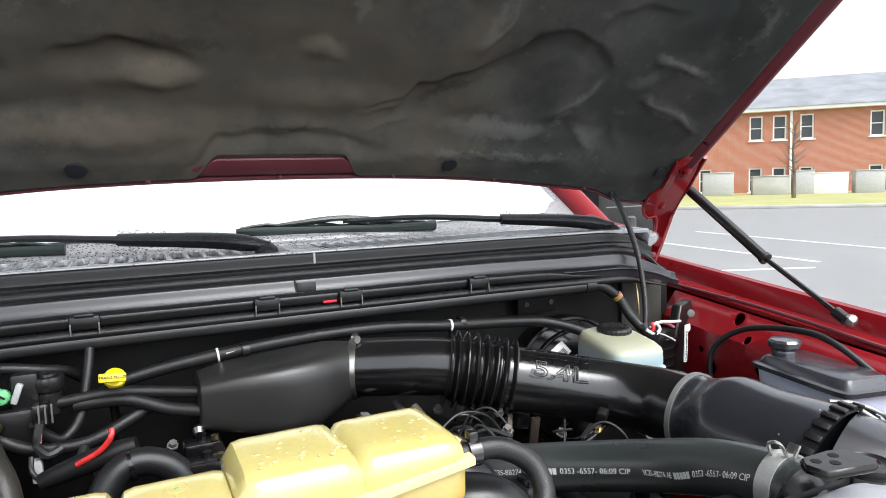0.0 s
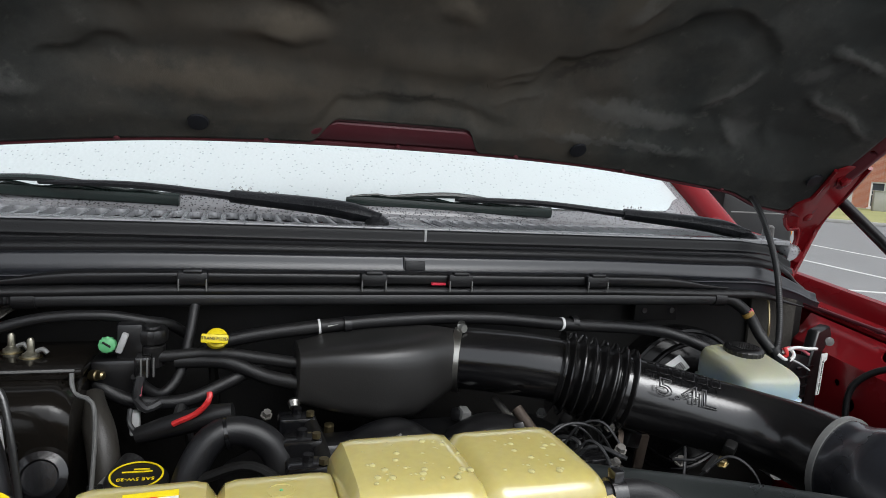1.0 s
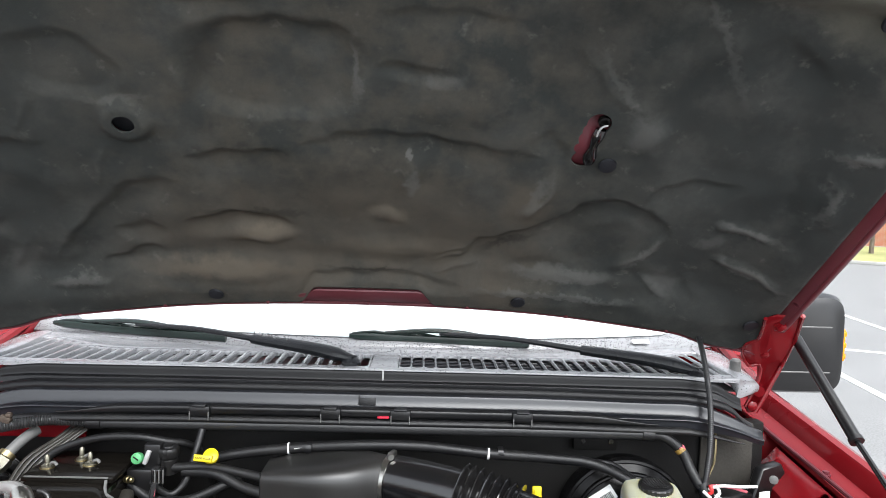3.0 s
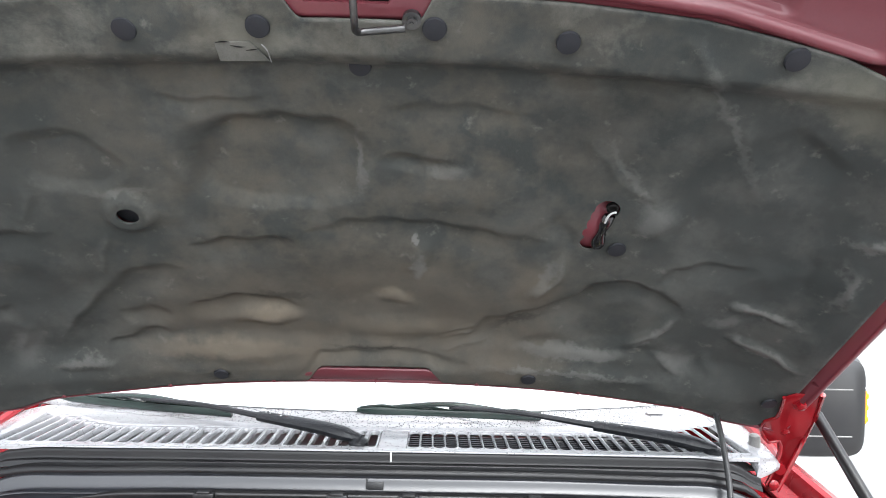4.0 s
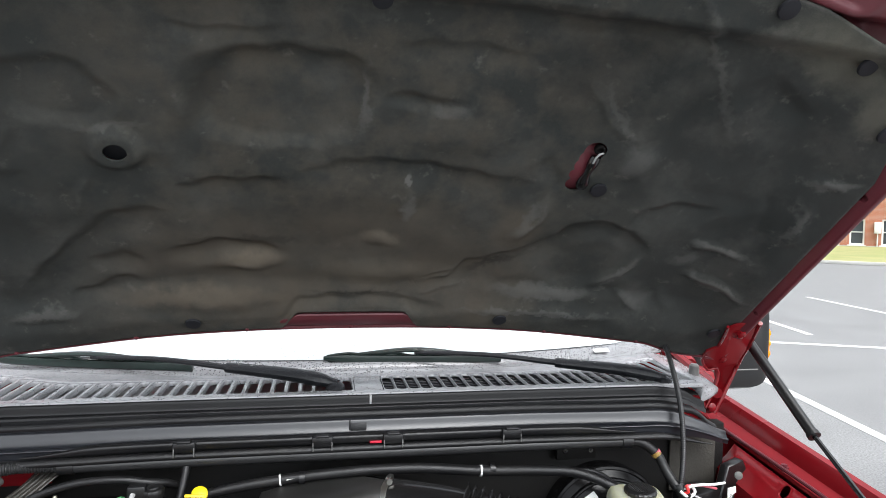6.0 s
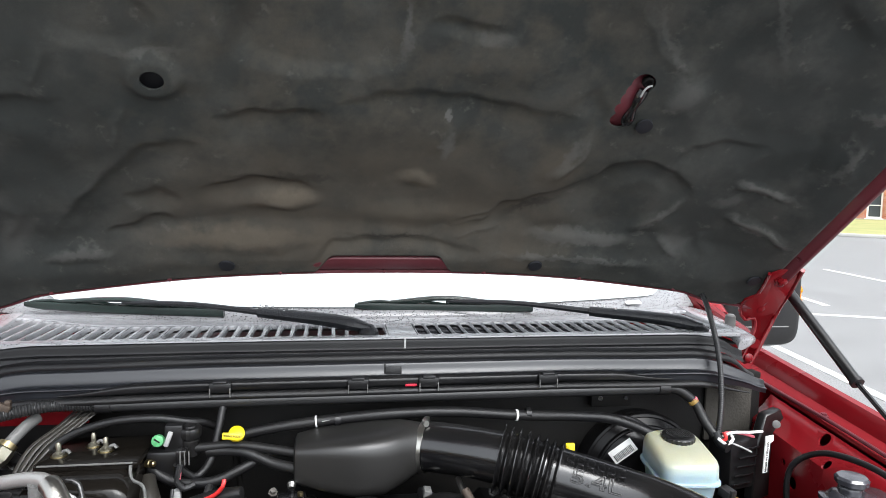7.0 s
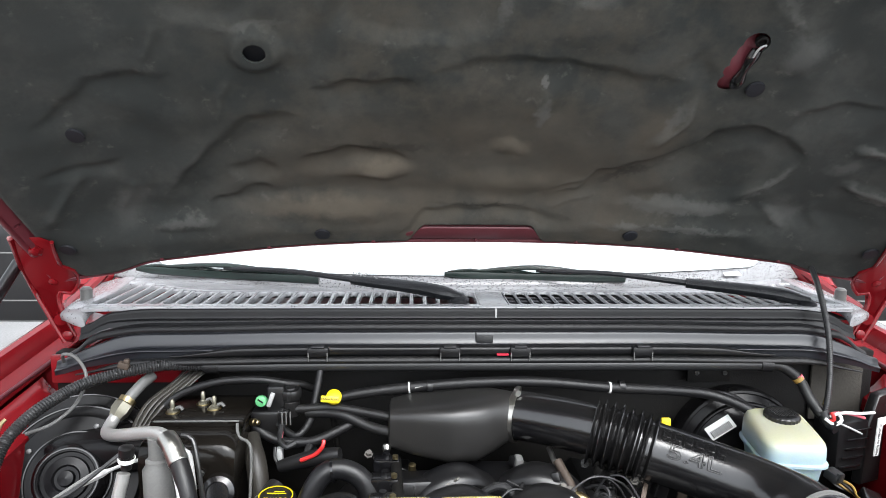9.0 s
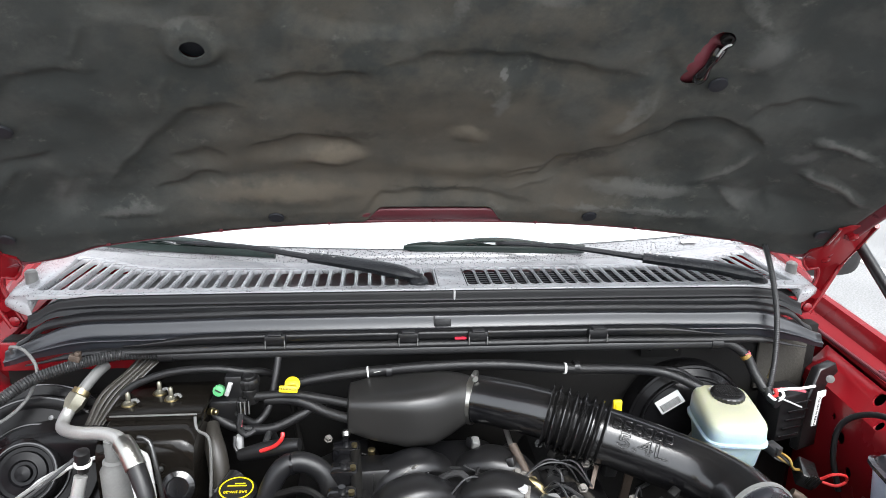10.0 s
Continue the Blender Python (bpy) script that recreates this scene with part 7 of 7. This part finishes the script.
# air conditioning pipe
ac = thing("air_conditioning_pipe", "dull aluminium air conditioning pipe with nut and rubber hose", "pipe")
part("pipe", tube([(-0.634, 0.988, 1.177), (-0.641, 0.972, 1.162), (-0.638, 0.953, 1.157), (-0.618, 0.928, 1.163), (-0.580, 0.890, 1.180), (-0.535, 0.858, 1.197), (-0.502, 0.830, 1.207), (-0.482, 0.808, 1.207), (-0.468, 0.793, 1.199)], 0.0104, 18, 0.005), ALU, ac)
part("upper_pipe", tube([(-0.596, 1.050, 1.224), (-0.606, 1.028, 1.216), (-0.620, 1.010, 1.199), (-0.629, 0.998, 1.186)], 0.0098, 16, 0.005), DULLRING, ac, "dull grey pipe end behind the nut")
part("nut", lathe([(0.0140, 0), (0.0170, 0.003), (0.0170, 0.018), (0.0145, 0.023), (0.0120, 0.030)], (-0.626, 1.003, 1.190), (-0.35, -0.65, -0.62), 6), PLATED, ac, "plated hexagon nut")
part("brass_ring", ring_band((-0.6245, 1.005, 1.1925), (-0.35, -0.65, -0.62), 0.0105, 0.009, 0.0045, 24), BRASS, ac)
part("sleeve", tube([(-0.486, 0.813, 1.208), (-0.474, 0.799, 1.203), (-0.458, 0.781, 1.184)], lambda q, k: 0.0148 - 0.0012 * smooth01(0.2, 0.0, abs(math.sin(9.5 * k))), 20, 0.0015), STEEL, ac, "crimped metal sleeve")
part("hose", tube([(-0.462, 0.786, 1.190), (-0.446, 0.766, 1.164), (-0.435, 0.750, 1.125), (-0.425, 0.735, 1.05)], 0.0132, 18, 0.01), RUBBER, ac)
part("hose_stripe", tube([(-0.4640, 0.7765, 1.180), (-0.4510, 0.7555, 1.158), (-0.4405, 0.7385, 1.120), (-0.4315, 0.7235, 1.05)], 0.0040, 6, 0.01), GREYCLIP, ac)
part("probe_pipe", tube([(-0.480, 0.808, 1.185), (-0.470, 0.812, 1.190), (-0.455, 0.812, 1.185), (-0.446, 0.800, 1.150), (-0.440, 0.790, 1.08)], 0.0042, 10, 0.006), GREYCLIP, ac)
part("drier", lathe([(0.024, 0), (0.024, 0.05), (0.019, 0.058), (0.019, 0.065), (0.014, 0.068), (0.014, 0.10)], (-0.508, 0.835, 1.10), (0, 0, 1), 24), DULLRING, ac)
part("port", lathe([(0.008, 0), (0.008, 0.02), (0.011, 0.022), (0.011, 0.035), (0.006, 0.038)], (-0.548, 0.815, 1.16), (0.1, -0.1, 1), 12), BLACK, ac)
part("port_ring", ring_band((-0.5455, 0.8125, 1.176), (0.1, -0.1, 1), 0.0112, 0.006, 0.0012, 20), WHITE, ac)
part("service_pipe", tube([(-0.565, 0.79, 1.0), (-0.560, 0.80, 1.10), (-0.55, 0.81, 1.155)], 0.0095, 12, 0.01), ALU, ac)
part("thin_pipe", tube([(-0.47, 0.83, 1.205), (-0.452, 0.825, 1.20), (-0.44, 0.81, 1.16), (-0.43, 0.80, 1.08)], 0.0036, 10, 0.01), OLDSTEEL, ac)
part("sensor_lead", tube([(-0.548, 0.815, 1.19), (-0.58, 0.80, 1.165), (-0.62, 0.79, 1.135), (-0.66, 0.78, 1.12)], 0.003, 8, 0.008), LOOM, ac)
bw = thing("blower_motor", "round black blower motor with stepped rings", "blower motor")
BLOW, BLOWAX = Vector((-0.700, 0.965, 1.068)), Vector((0.15, -0.85, 0.45)).normalized()
part("housing", lathe([(0.146, -0.05), (0.146, -0.016), (0.143, -0.012), (0.128, -0.010), (0.125, 0.004), (0.118, 0.006), (0.108, 0.002), (0.104, 0.012), (0.078, 0.014), (0.075, 0.020)], BLOW, BLOWAX, 64), ENAMEL, bw)
part("motor_cup", lathe([(0.066, 0.012), (0.064, 0.022), (0.059, 0.024), (0.056, 0.046), (0.050, 0.052), (0.044, 0.0525), (0.042, 0.049), (0.036, 0.049), (0.034, 0.055), (0.022, 0.057), (0.019, 0.054), (0.014, 0.054), (0.012, 0.061), (0.0, 0.063)], BLOW, BLOWAX, 56), ENAMEL, bw)
for rim, deep in ((0.1440, -0.013), (0.121, 0.0065), (0.0765, 0.019), (0.0605, 0.0235), (0.047, 0.0528)):
    part("rim", ring_band(BLOW + BLOWAX * deep, BLOWAX, rim, 0.0026, 0.0022, 64), GLOSS, bw)
for a in (0.6, 1.9, 2.7, 4.2):
    ax = BLOWAX
    u1 = ax.cross(Vector((0, 0, 1))).normalized()
    u2 = u1.cross(ax)
    part("screw", lathe([(0.0045, 0), (0.0045, 0.003), (0.003, 0.0035)], BLOW + ax * 0.013 + 0.09 * (math.cos(a) * u1 + math.sin(a) * u2), ax, 8), OLDSTEEL, bw)
part("lead", tube([(-0.56, 0.84, 1.17), (-0.60, 0.82, 1.15), (-0.65, 0.80, 1.12), (-0.70, 0.79, 1.09)], 0.003, 8, 0.01), DULLRING, bw)
solo("duct_cover", loft([superellipse((-0.63, y, 1.122 - 0.10 * (1.04 - y)), (1, 0, 0), (0, 0, 1), 0.12 * k, 0.03 * k, 3, 28) for y, k in ((0.945, 0.6), (0.950, 0.85), (0.96, 1.0), (1.06, 1.0), (1.08, 0.9))]), ENAMEL, "black plastic cowl duct cover", "duct cover")
for k in range(5):
    solo("control_cable", tube([(-0.478 - 0.013 * k, 1.09, 1.240), (-0.512 - 0.012 * k, 1.05, 1.222 - 0.003 * k), (-0.552 - 0.010 * k, 1.005, 1.186), (-0.588 - 0.006 * k, 0.975, 1.140)], 0.0040 + 0.0015 * (k % 2), 8, 0.01, flat=0.5), DUSTDUCT, "dusty brown control strap", "cable", "control cables")
solo("evaporator_hose", tube([(-0.30, 1.06, 1.190), (-0.320, 1.03, 1.212), (-0.345, 1.015, 1.220), (-0.397, 1.01, 1.229), (-0.468, 1.01, 1.225), (-0.533, 1.01, 1.203), (-0.570, 1.005, 1.172), (-0.592, 1.0, 1.140), (-0.60, 0.98, 1.09)], 0.0068, 14, 0.008), RUBBER, "black rubber hose curving round the climate box", "hose")
solo("blower_lead", tube([(-0.520, 0.885, 1.150), (-0.575, 0.870, 1.140), (-0.635, 0.840, 1.120), (-0.690, 0.810, 1.085), (-0.735, 0.80, 1.05)], lambda q, k: 0.0030 + 0.0035 * smooth01(0.30, 0.36, k) * smooth01(0.52, 0.46, k), 8, 0.005), GREYCLIP, "grey lead with an inline connector over the blower", "wire")
solo("left_ground_wire", tube([(-0.752, 1.05, 1.250), (-0.742, 1.03, 1.270), (-0.715, 1.02, 1.268), (-0.694, 1.01, 1.235), (-0.700, 0.98, 1.198), (-0.725, 0.95, 1.175), (-0.76, 0.93, 1.165)], 0.0030, 8, 0.008), DULLRING, "grey wire looped over the cowl edge", "wire")
solo("yellow_wire", tube([(-0.745, 0.86, 1.22), (-0.752, 0.85, 1.205), (-0.748, 0.83, 1.15), (-0.74, 0.80, 1.10)], 0.003, 8, 0.008), BRASS, "yellow and black sensor wire", "wire")

# oil cap and breather hose
oc = thing("oil_filler_cap", "black oil filler cap with yellow print", "oil cap")
part("cap", lathe([(0.031, 0), (0.032, 0.012), (0.028, 0.016), (0.0, 0.017)], (-0.337, 0.855, 1.076), (0.02, -0.08, 1.0), 32), BLACK, oc)
om = lie_on(Vector((-0.337, 0.855, 1.076)) + 0.0175 * Vector((0.02, -0.08, 1.0)).normalized(), (0.02, -0.08, 1.0), (1, 0, 0))
b = ring_band((0, 0, 0), (0, 0, 1), 0.0250, 0.0008, 0.002, 40)
b.transform(om)
part("print_ring", b, YELLOW, oc)
lettering("SAE 5W-20", 0.0078, om @ pose(0, -0.009, 0.0005, 0, 0, 180), YELLOW, oc, "cap_lettering", 0.0003)
b = join(box((0, 0.006, 0), (0.030, 0.002, 0.0008)), box((0.004, 0.011, 0), (0.016, 0.002, 0.0008)))
b.transform(om)
part("print_bar", b, YELLOW, oc)
part("neck", tube([(-0.337, 0.860, 1.078), (-0.335, 0.875, 1.03), (-0.33, 0.89, 0.97)], 0.026, 20, 0.02), BLACK, oc)
bh = thing("breather_hose", "thick black curved breather hose", "hose")
part("hose", tube([(-0.295, 0.83, 1.03), (-0.285, 0.84, 1.09), (-0.262, 0.853, 1.128), (-0.232, 0.858, 1.134), (-0.200, 0.853, 1.118), (-0.186, 0.845, 1.08), (-0.19, 0.84, 1.02)], 0.0165, 18, 0.008), RUBBER, bh)
part("tie", ring_band((-0.246, 0.856, 1.1325), (1, 0, 0.2), 0.0165, 0.004, 0.0015), GLOSS, bh)

# engine: block, runners, coils and clutter
eng = thing("engine", "dirty V8 engine under the intake duct", "engine")
part("block", box((0.0, 0.80, 0.88), (0.50, 0.46, 0.30), 0.03), DARK, eng)
for s in (-1, 1):
    part("cam_cover", box((s * 0.20 + 0.02, 0.80, 1.02), (0.15, 0.46, 0.07), 0.02, (0, s * 25, 0)), BLACK, eng)
for k in range(4):
    y = 0.92 - 0.075 * k
    for s in (-1, 1):
        part("runner", tube([(0.02 + s * 0.02, y, 1.075), (0.02 + s * 0.06, y - 0.02, 1.100), (0.02 + s * 0.115, y - 0.03, 1.085), (0.02 + s * 0.15, y - 0.03, 1.03)], 0.034, 16, 0.01, flat=0.55), BLACK, eng, "black plastic intake runner")
part("plenum_base", box((0.02, 0.82, 1.05), (0.16, 0.36, 0.07), 0.02), BLACK, eng)
part("fuel_rail", tube([(-0.15, 0.93, 1.115), (-0.145, 0.85, 1.112), (-0.14, 0.72, 1.10)], 0.009, 12, 0.02), DARK, eng)
for k in range(4):
    part("coil", join(box((-0.165, 0.92 - 0.065 * k, 1.10), (0.045, 0.03, 0.05), 0.005), lathe([(0.006, 0), (0.006, 0.008)], (-0.165, 0.92 - 0.065 * k, 1.125), (0, 0, 1), 8)), GLOSS, eng)
    part("coil_bolt", lathe([(0.005, 0), (0.005, 0.006)], (-0.150, 0.91 - 0.065 * k, 1.126), (0, 0, 1), 8), BRASS, eng)
    part("coil", box((0.20, 0.90 - 0.065 * k, 1.06), (0.04, 0.03, 0.05), 0.005), GLOSS, eng)
part("egr_pipe", tube([(0.12, 0.90, 1.125), (0.135, 0.87, 1.10), (0.15, 0.84, 1.07), (0.155, 0.80, 1.05)], 0.0075, 10, 0.01), RUST, eng, "brown steel pipe")
part("egr_fitting", lathe([(0.012, 0), (0.013, 0.012), (0.009, 0.016), (0.009, 0.026)], (0.118, 0.80, 1.085), (0, 0, 1), 12), GREYCLIP, eng)
part("copper_elbow", tube([(0.135, 0.83, 1.10), (0.150, 0.82, 1.095), (0.16, 0.815, 1.07)], 0.009, 10, 0.006), BRASS, eng)
part("sensor_plug", box((0.17, 0.81, 1.075), (0.03, 0.022, 0.018), 0.003, (0, 15, 20)), GREYCLIP, eng)
rnd = random.Random(11)
for k in range(26):
    x, y, z = rnd.uniform(-0.30, 0.42), rnd.uniform(0.62, 1.03), rnd.uniform(1.02, 1.10)
    d = Vector((rnd.uniform(-1, 1), rnd.uniform(-1, 1), rnd.uniform(-0.3, 0.3))).normalized() * rnd.uniform(0.03, 0.07)
    p = Vector((x, y, z))
    part("lead", tube([p - d, p + Vector((0, 0, rnd.uniform(0.0, 0.025))), p + d + Vector((0, 0, -0.02)), p + 1.6 * d + Vector((0, 0, -0.05))], rnd.choice((0.003, 0.004, 0.006)), 8, 0.01), rnd.choice((LOOM, LOOM, RUBBER, DARK)), eng)
for k in range(12):
    x, y, z = rnd.uniform(-0.28, 0.40), rnd.uniform(0.64, 1.0), rnd.uniform(1.03, 1.08)
    part("connector", box((x, y, z), (0.026, 0.018, 0.022), 0.003, (rnd.uniform(-20, 20), rnd.uniform(-20, 20), rnd.uniform(0, 180))), rnd.choice((BLACK, GLOSS, DARK)), eng)
# brackets, bolts and plugs between the runners
rnd = random.Random(29)
for k in range(22):
    x, y = rnd.uniform(-0.16, 0.36), rnd.uniform(0.70, 0.97)
    z = 1.075 + rnd.uniform(0, 0.035)
    part("bracket", box((x, y, z), (rnd.uniform(0.02, 0.05), 0.008, 0.003), 0.001, (rnd.uniform(-40, 40), rnd.uniform(-50, 50), rnd.uniform(0, 180))), rnd.choice((CAST, OLDSTEEL, RUST, DULLRING)), eng)
for k in range(20):
    x, y = rnd.uniform(-0.20, 0.36), rnd.uniform(0.70, 0.97)
    part("bolt", lathe([(0.008, 0), (0.008, 0.002), (0.0055, 0.002), (0.0055, 0.008)], (x, y, 1.085 + rnd.uniform(0, 0.03)), (rnd.uniform(-0.4, 0.4), -0.5, 1), 6), rnd.choice((CAST, DULLRING, BRASS)), eng)
for k in range(9):
    x, y, z = rnd.uniform(0.05, 0.36), rnd.uniform(0.74, 0.96), 1.085 + rnd.uniform(0, 0.03)
    part("plug", box((x, y, z), (0.020, 0.014, 0.016), 0.003, (rnd.uniform(-20, 20), rnd.uniform(-20, 20), rnd.uniform(0, 180))), rnd.choice((BLACK, DULLRING, DARK, BLACK)), eng)
for k in range(10):
    p = Vector((rnd.uniform(0.02, 0.34), rnd.uniform(0.74, 0.95), 1.09 + rnd.uniform(0, 0.025)))
    d = Vector((rnd.uniform(-1, 1), rnd.uniform(-1, 1), 0)).normalized() * rnd.uniform(0.02, 0.05)
    part("wire", tube([p - d + Vector((0, 0, -0.02)), p + Vector((0, 0, 0.012)), p + d, p + 1.7 * d + Vector((0, 0, -0.04))], 0.0018, 6, 0.006), rnd.choice((LOOM, LOOM, LOOM, DULLRING)), eng)
# ribbed rail cover with brass inserts, throttle linkage and plugs in front of the bellows
part("rail_cover", box((-0.105, 0.900, 1.072), (0.165, 0.075, 0.055), 0.008, (-12, 0, 3)), BLACK, eng, "ribbed black rail cover")
for k in range(6):
    part("cover_rib", box((-0.178 + 0.030 * k, 0.868, 1.072), (0.006, 0.014, 0.056), 0.002, (-12, 0, 0)), GLOSS, eng)
for p in ((-0.180, 0.945, 1.099), (-0.122, 0.940, 1.099), (0.102, 0.916, 1.099)):
    part("brass_insert", lathe([(0.0065, -0.03), (0.0065, 0.002), (0.004, 0.003)], p, (0, -0.2, 1), 14), RUST if p[0] > 0 else BRASS, eng)
part("linkage_rod", tube([(0.125, 0.990, 1.105), (0.126, 0.925, 1.100), (0.130, 0.850, 1.092)], 0.005, 10, 0.01), CAST, eng, "dull steel linkage rod")
part("rod_end", lathe([(0.009, -0.006), (0.010, 0), (0.009, 0.008), (0.005, 0.012)], (0.130, 0.848, 1.094), (0, -0.3, 1), 14), CAST, eng)
part("orange_plug", box((0.114, 0.895, 1.088), (0.012, 0.012, 0.018), 0.003), ORANGE, eng, "small orange plug")
part("orange_plug", box((0.128, 0.835, 1.080), (0.012, 0.012, 0.018), 0.003), ORANGE, eng)
part("cast_post", lathe([(0.012, -0.03), (0.011, 0.004), (0.008, 0.012), (0.0, 0.013)], (0.103, 0.860, 1.078), (0, 0, 1), 14), ALU, eng, "aluminium post")
part("tan_hose", tube([(0.205, 0.905, 1.060), (0.222, 0.872, 1.062), (0.242, 0.832, 1.058), (0.25, 0.80, 1.03)], 0.009, 12, 0.01), DUSTDUCT, eng, "dusty tan hose")
part("tan_bracket", box((0.355, 0.955, 1.0), (0.018, 0.006, 0.10), 0.002, (0, 8, 0)), RUST, eng)
part("pigtail", tube([(0.17, 0.90, 1.075), (0.185, 0.885, 1.088), (0.20, 0.87, 1.085), (0.20, 0.85, 1.06)], 0.003, 8, 0.005), LOOM, eng)
alt = thing("alternator", "dusty cast aluminium alternator with slotted end", "alternator")
part("case", lathe([(0.03, 0.045), (0.055, 0.042), (0.068, 0.030), (0.070, 0.0), (0.066, -0.05)][::-1], (-0.045, 0.63, 1.075), (0, -0.85, 0.5), 36), CAST, alt)
for k in range(26):
    a = 2 * math.pi * k / 26
    ax = Vector((0, -0.85, 0.5)).normalized()
    u1, u2 = Vector((1, 0, 0)), Vector((1, 0, 0)).cross(ax)
    out = math.cos(a) * u1 + math.sin(a) * u2
    p = Vector((-0.045, 0.63, 1.075)) + ax * 0.0385 + 0.055 * out
    b = box((0, 0, 0), (0.026, 0.0085, 0.010), 0.003)
    b.transform(lie_on(p, (ax + out * 0.4).normalized(), out))
    vent = part("vent", b, DARK, alt)
    b = box((0, 0, 0), (0.010, 0.0028, 0.0105), 0.001)
    b.transform(lie_on(p, (ax + out * 0.4).normalized(), out))
    part("winding", b, RED_HAZED, vent)
solo("fan_shroud", box((0.18, 0.475, 1.10), (0.55, 0.05, 0.06), 0.012, (12, 0, 0)), BLACK, "black plastic fan shroud behind the crossmember", "shroud")
solo("warning_sticker", box((0.055, 0.452, 1.1345), (0.04, 0.014, 0.001), 0, (12, 0, 8)), ORANGE, "small orange warning sticker on the shroud", "sticker")

# washer bottle in the corner
wb = thing("washer_bottle", "grey translucent washer bottle with a black lid", "washer bottle")
part("bottle", loft([superellipse((0.752, 0.722, z), (0.983, -0.183, 0), (0.183, 0.983, 0), a, b, 9, 44) for z, a, b in ((0.98, 0.040, 0.075), (1.0, 0.044, 0.080), (1.118, 0.051, 0.094))]), WASHER, wb)
part("lid", loft([superellipse((0.752, 0.722, z), (0.983, -0.183, 0), (0.183, 0.983, 0), a, b, 9, 44) for z, a, b in ((1.117, 0.057, 0.102), (1.124, 0.057, 0.102), (1.126, 0.050, 0.095), (1.138, 0.043, 0.086), (1.140, 0.039, 0.082))]), LID, wb, "shiny black lid")
part("cap", lathe([(0.018, 0), (0.0195, 0.012), (0.018, 0.016), (0.0245, 0.022), (0.0255, 0.030), (0.022, 0.034), (0.0, 0.0355)], (0.745, 0.785, 1.134), (0, 0, 1), 64, 8, 0.03), LID, wb, "black filler cap")

# lower coolant hose with spring clamps and a sensor by the oil filler
lh = thing("bypass_hose", "black rubber hose with two grey spring clamps", "hose")
part("hose", tube([(-0.345, 0.90, 1.085), (-0.360, 0.868, 1.072), (-0.380, 0.848, 1.048), (-0.40, 0.83, 1.00)], 0.0155, 18, 0.006), RUBBER, lh)
part("clamp", ring_band((-0.361, 0.867, 1.071), (-0.55, -0.65, -0.50), 0.0157, 0.009, 0.0014), DULLRING, lh)
part("clamp", ring_band((-0.381, 0.847, 1.047), (-0.55, -0.5, -0.65), 0.0157, 0.009, 0.0014), DULLRING, lh)
solo("round_sensor", lathe([(0.024, 0), (0.026, 0.012), (0.026, 0.022), (0.018, 0.026), (0.016, 0.022), (0.0, 0.022)], (-0.430, 0.875, 1.090), (0.1, -0.9, 0.35), 28), GLOSS, "round black sensor on the climate box", "sensor")
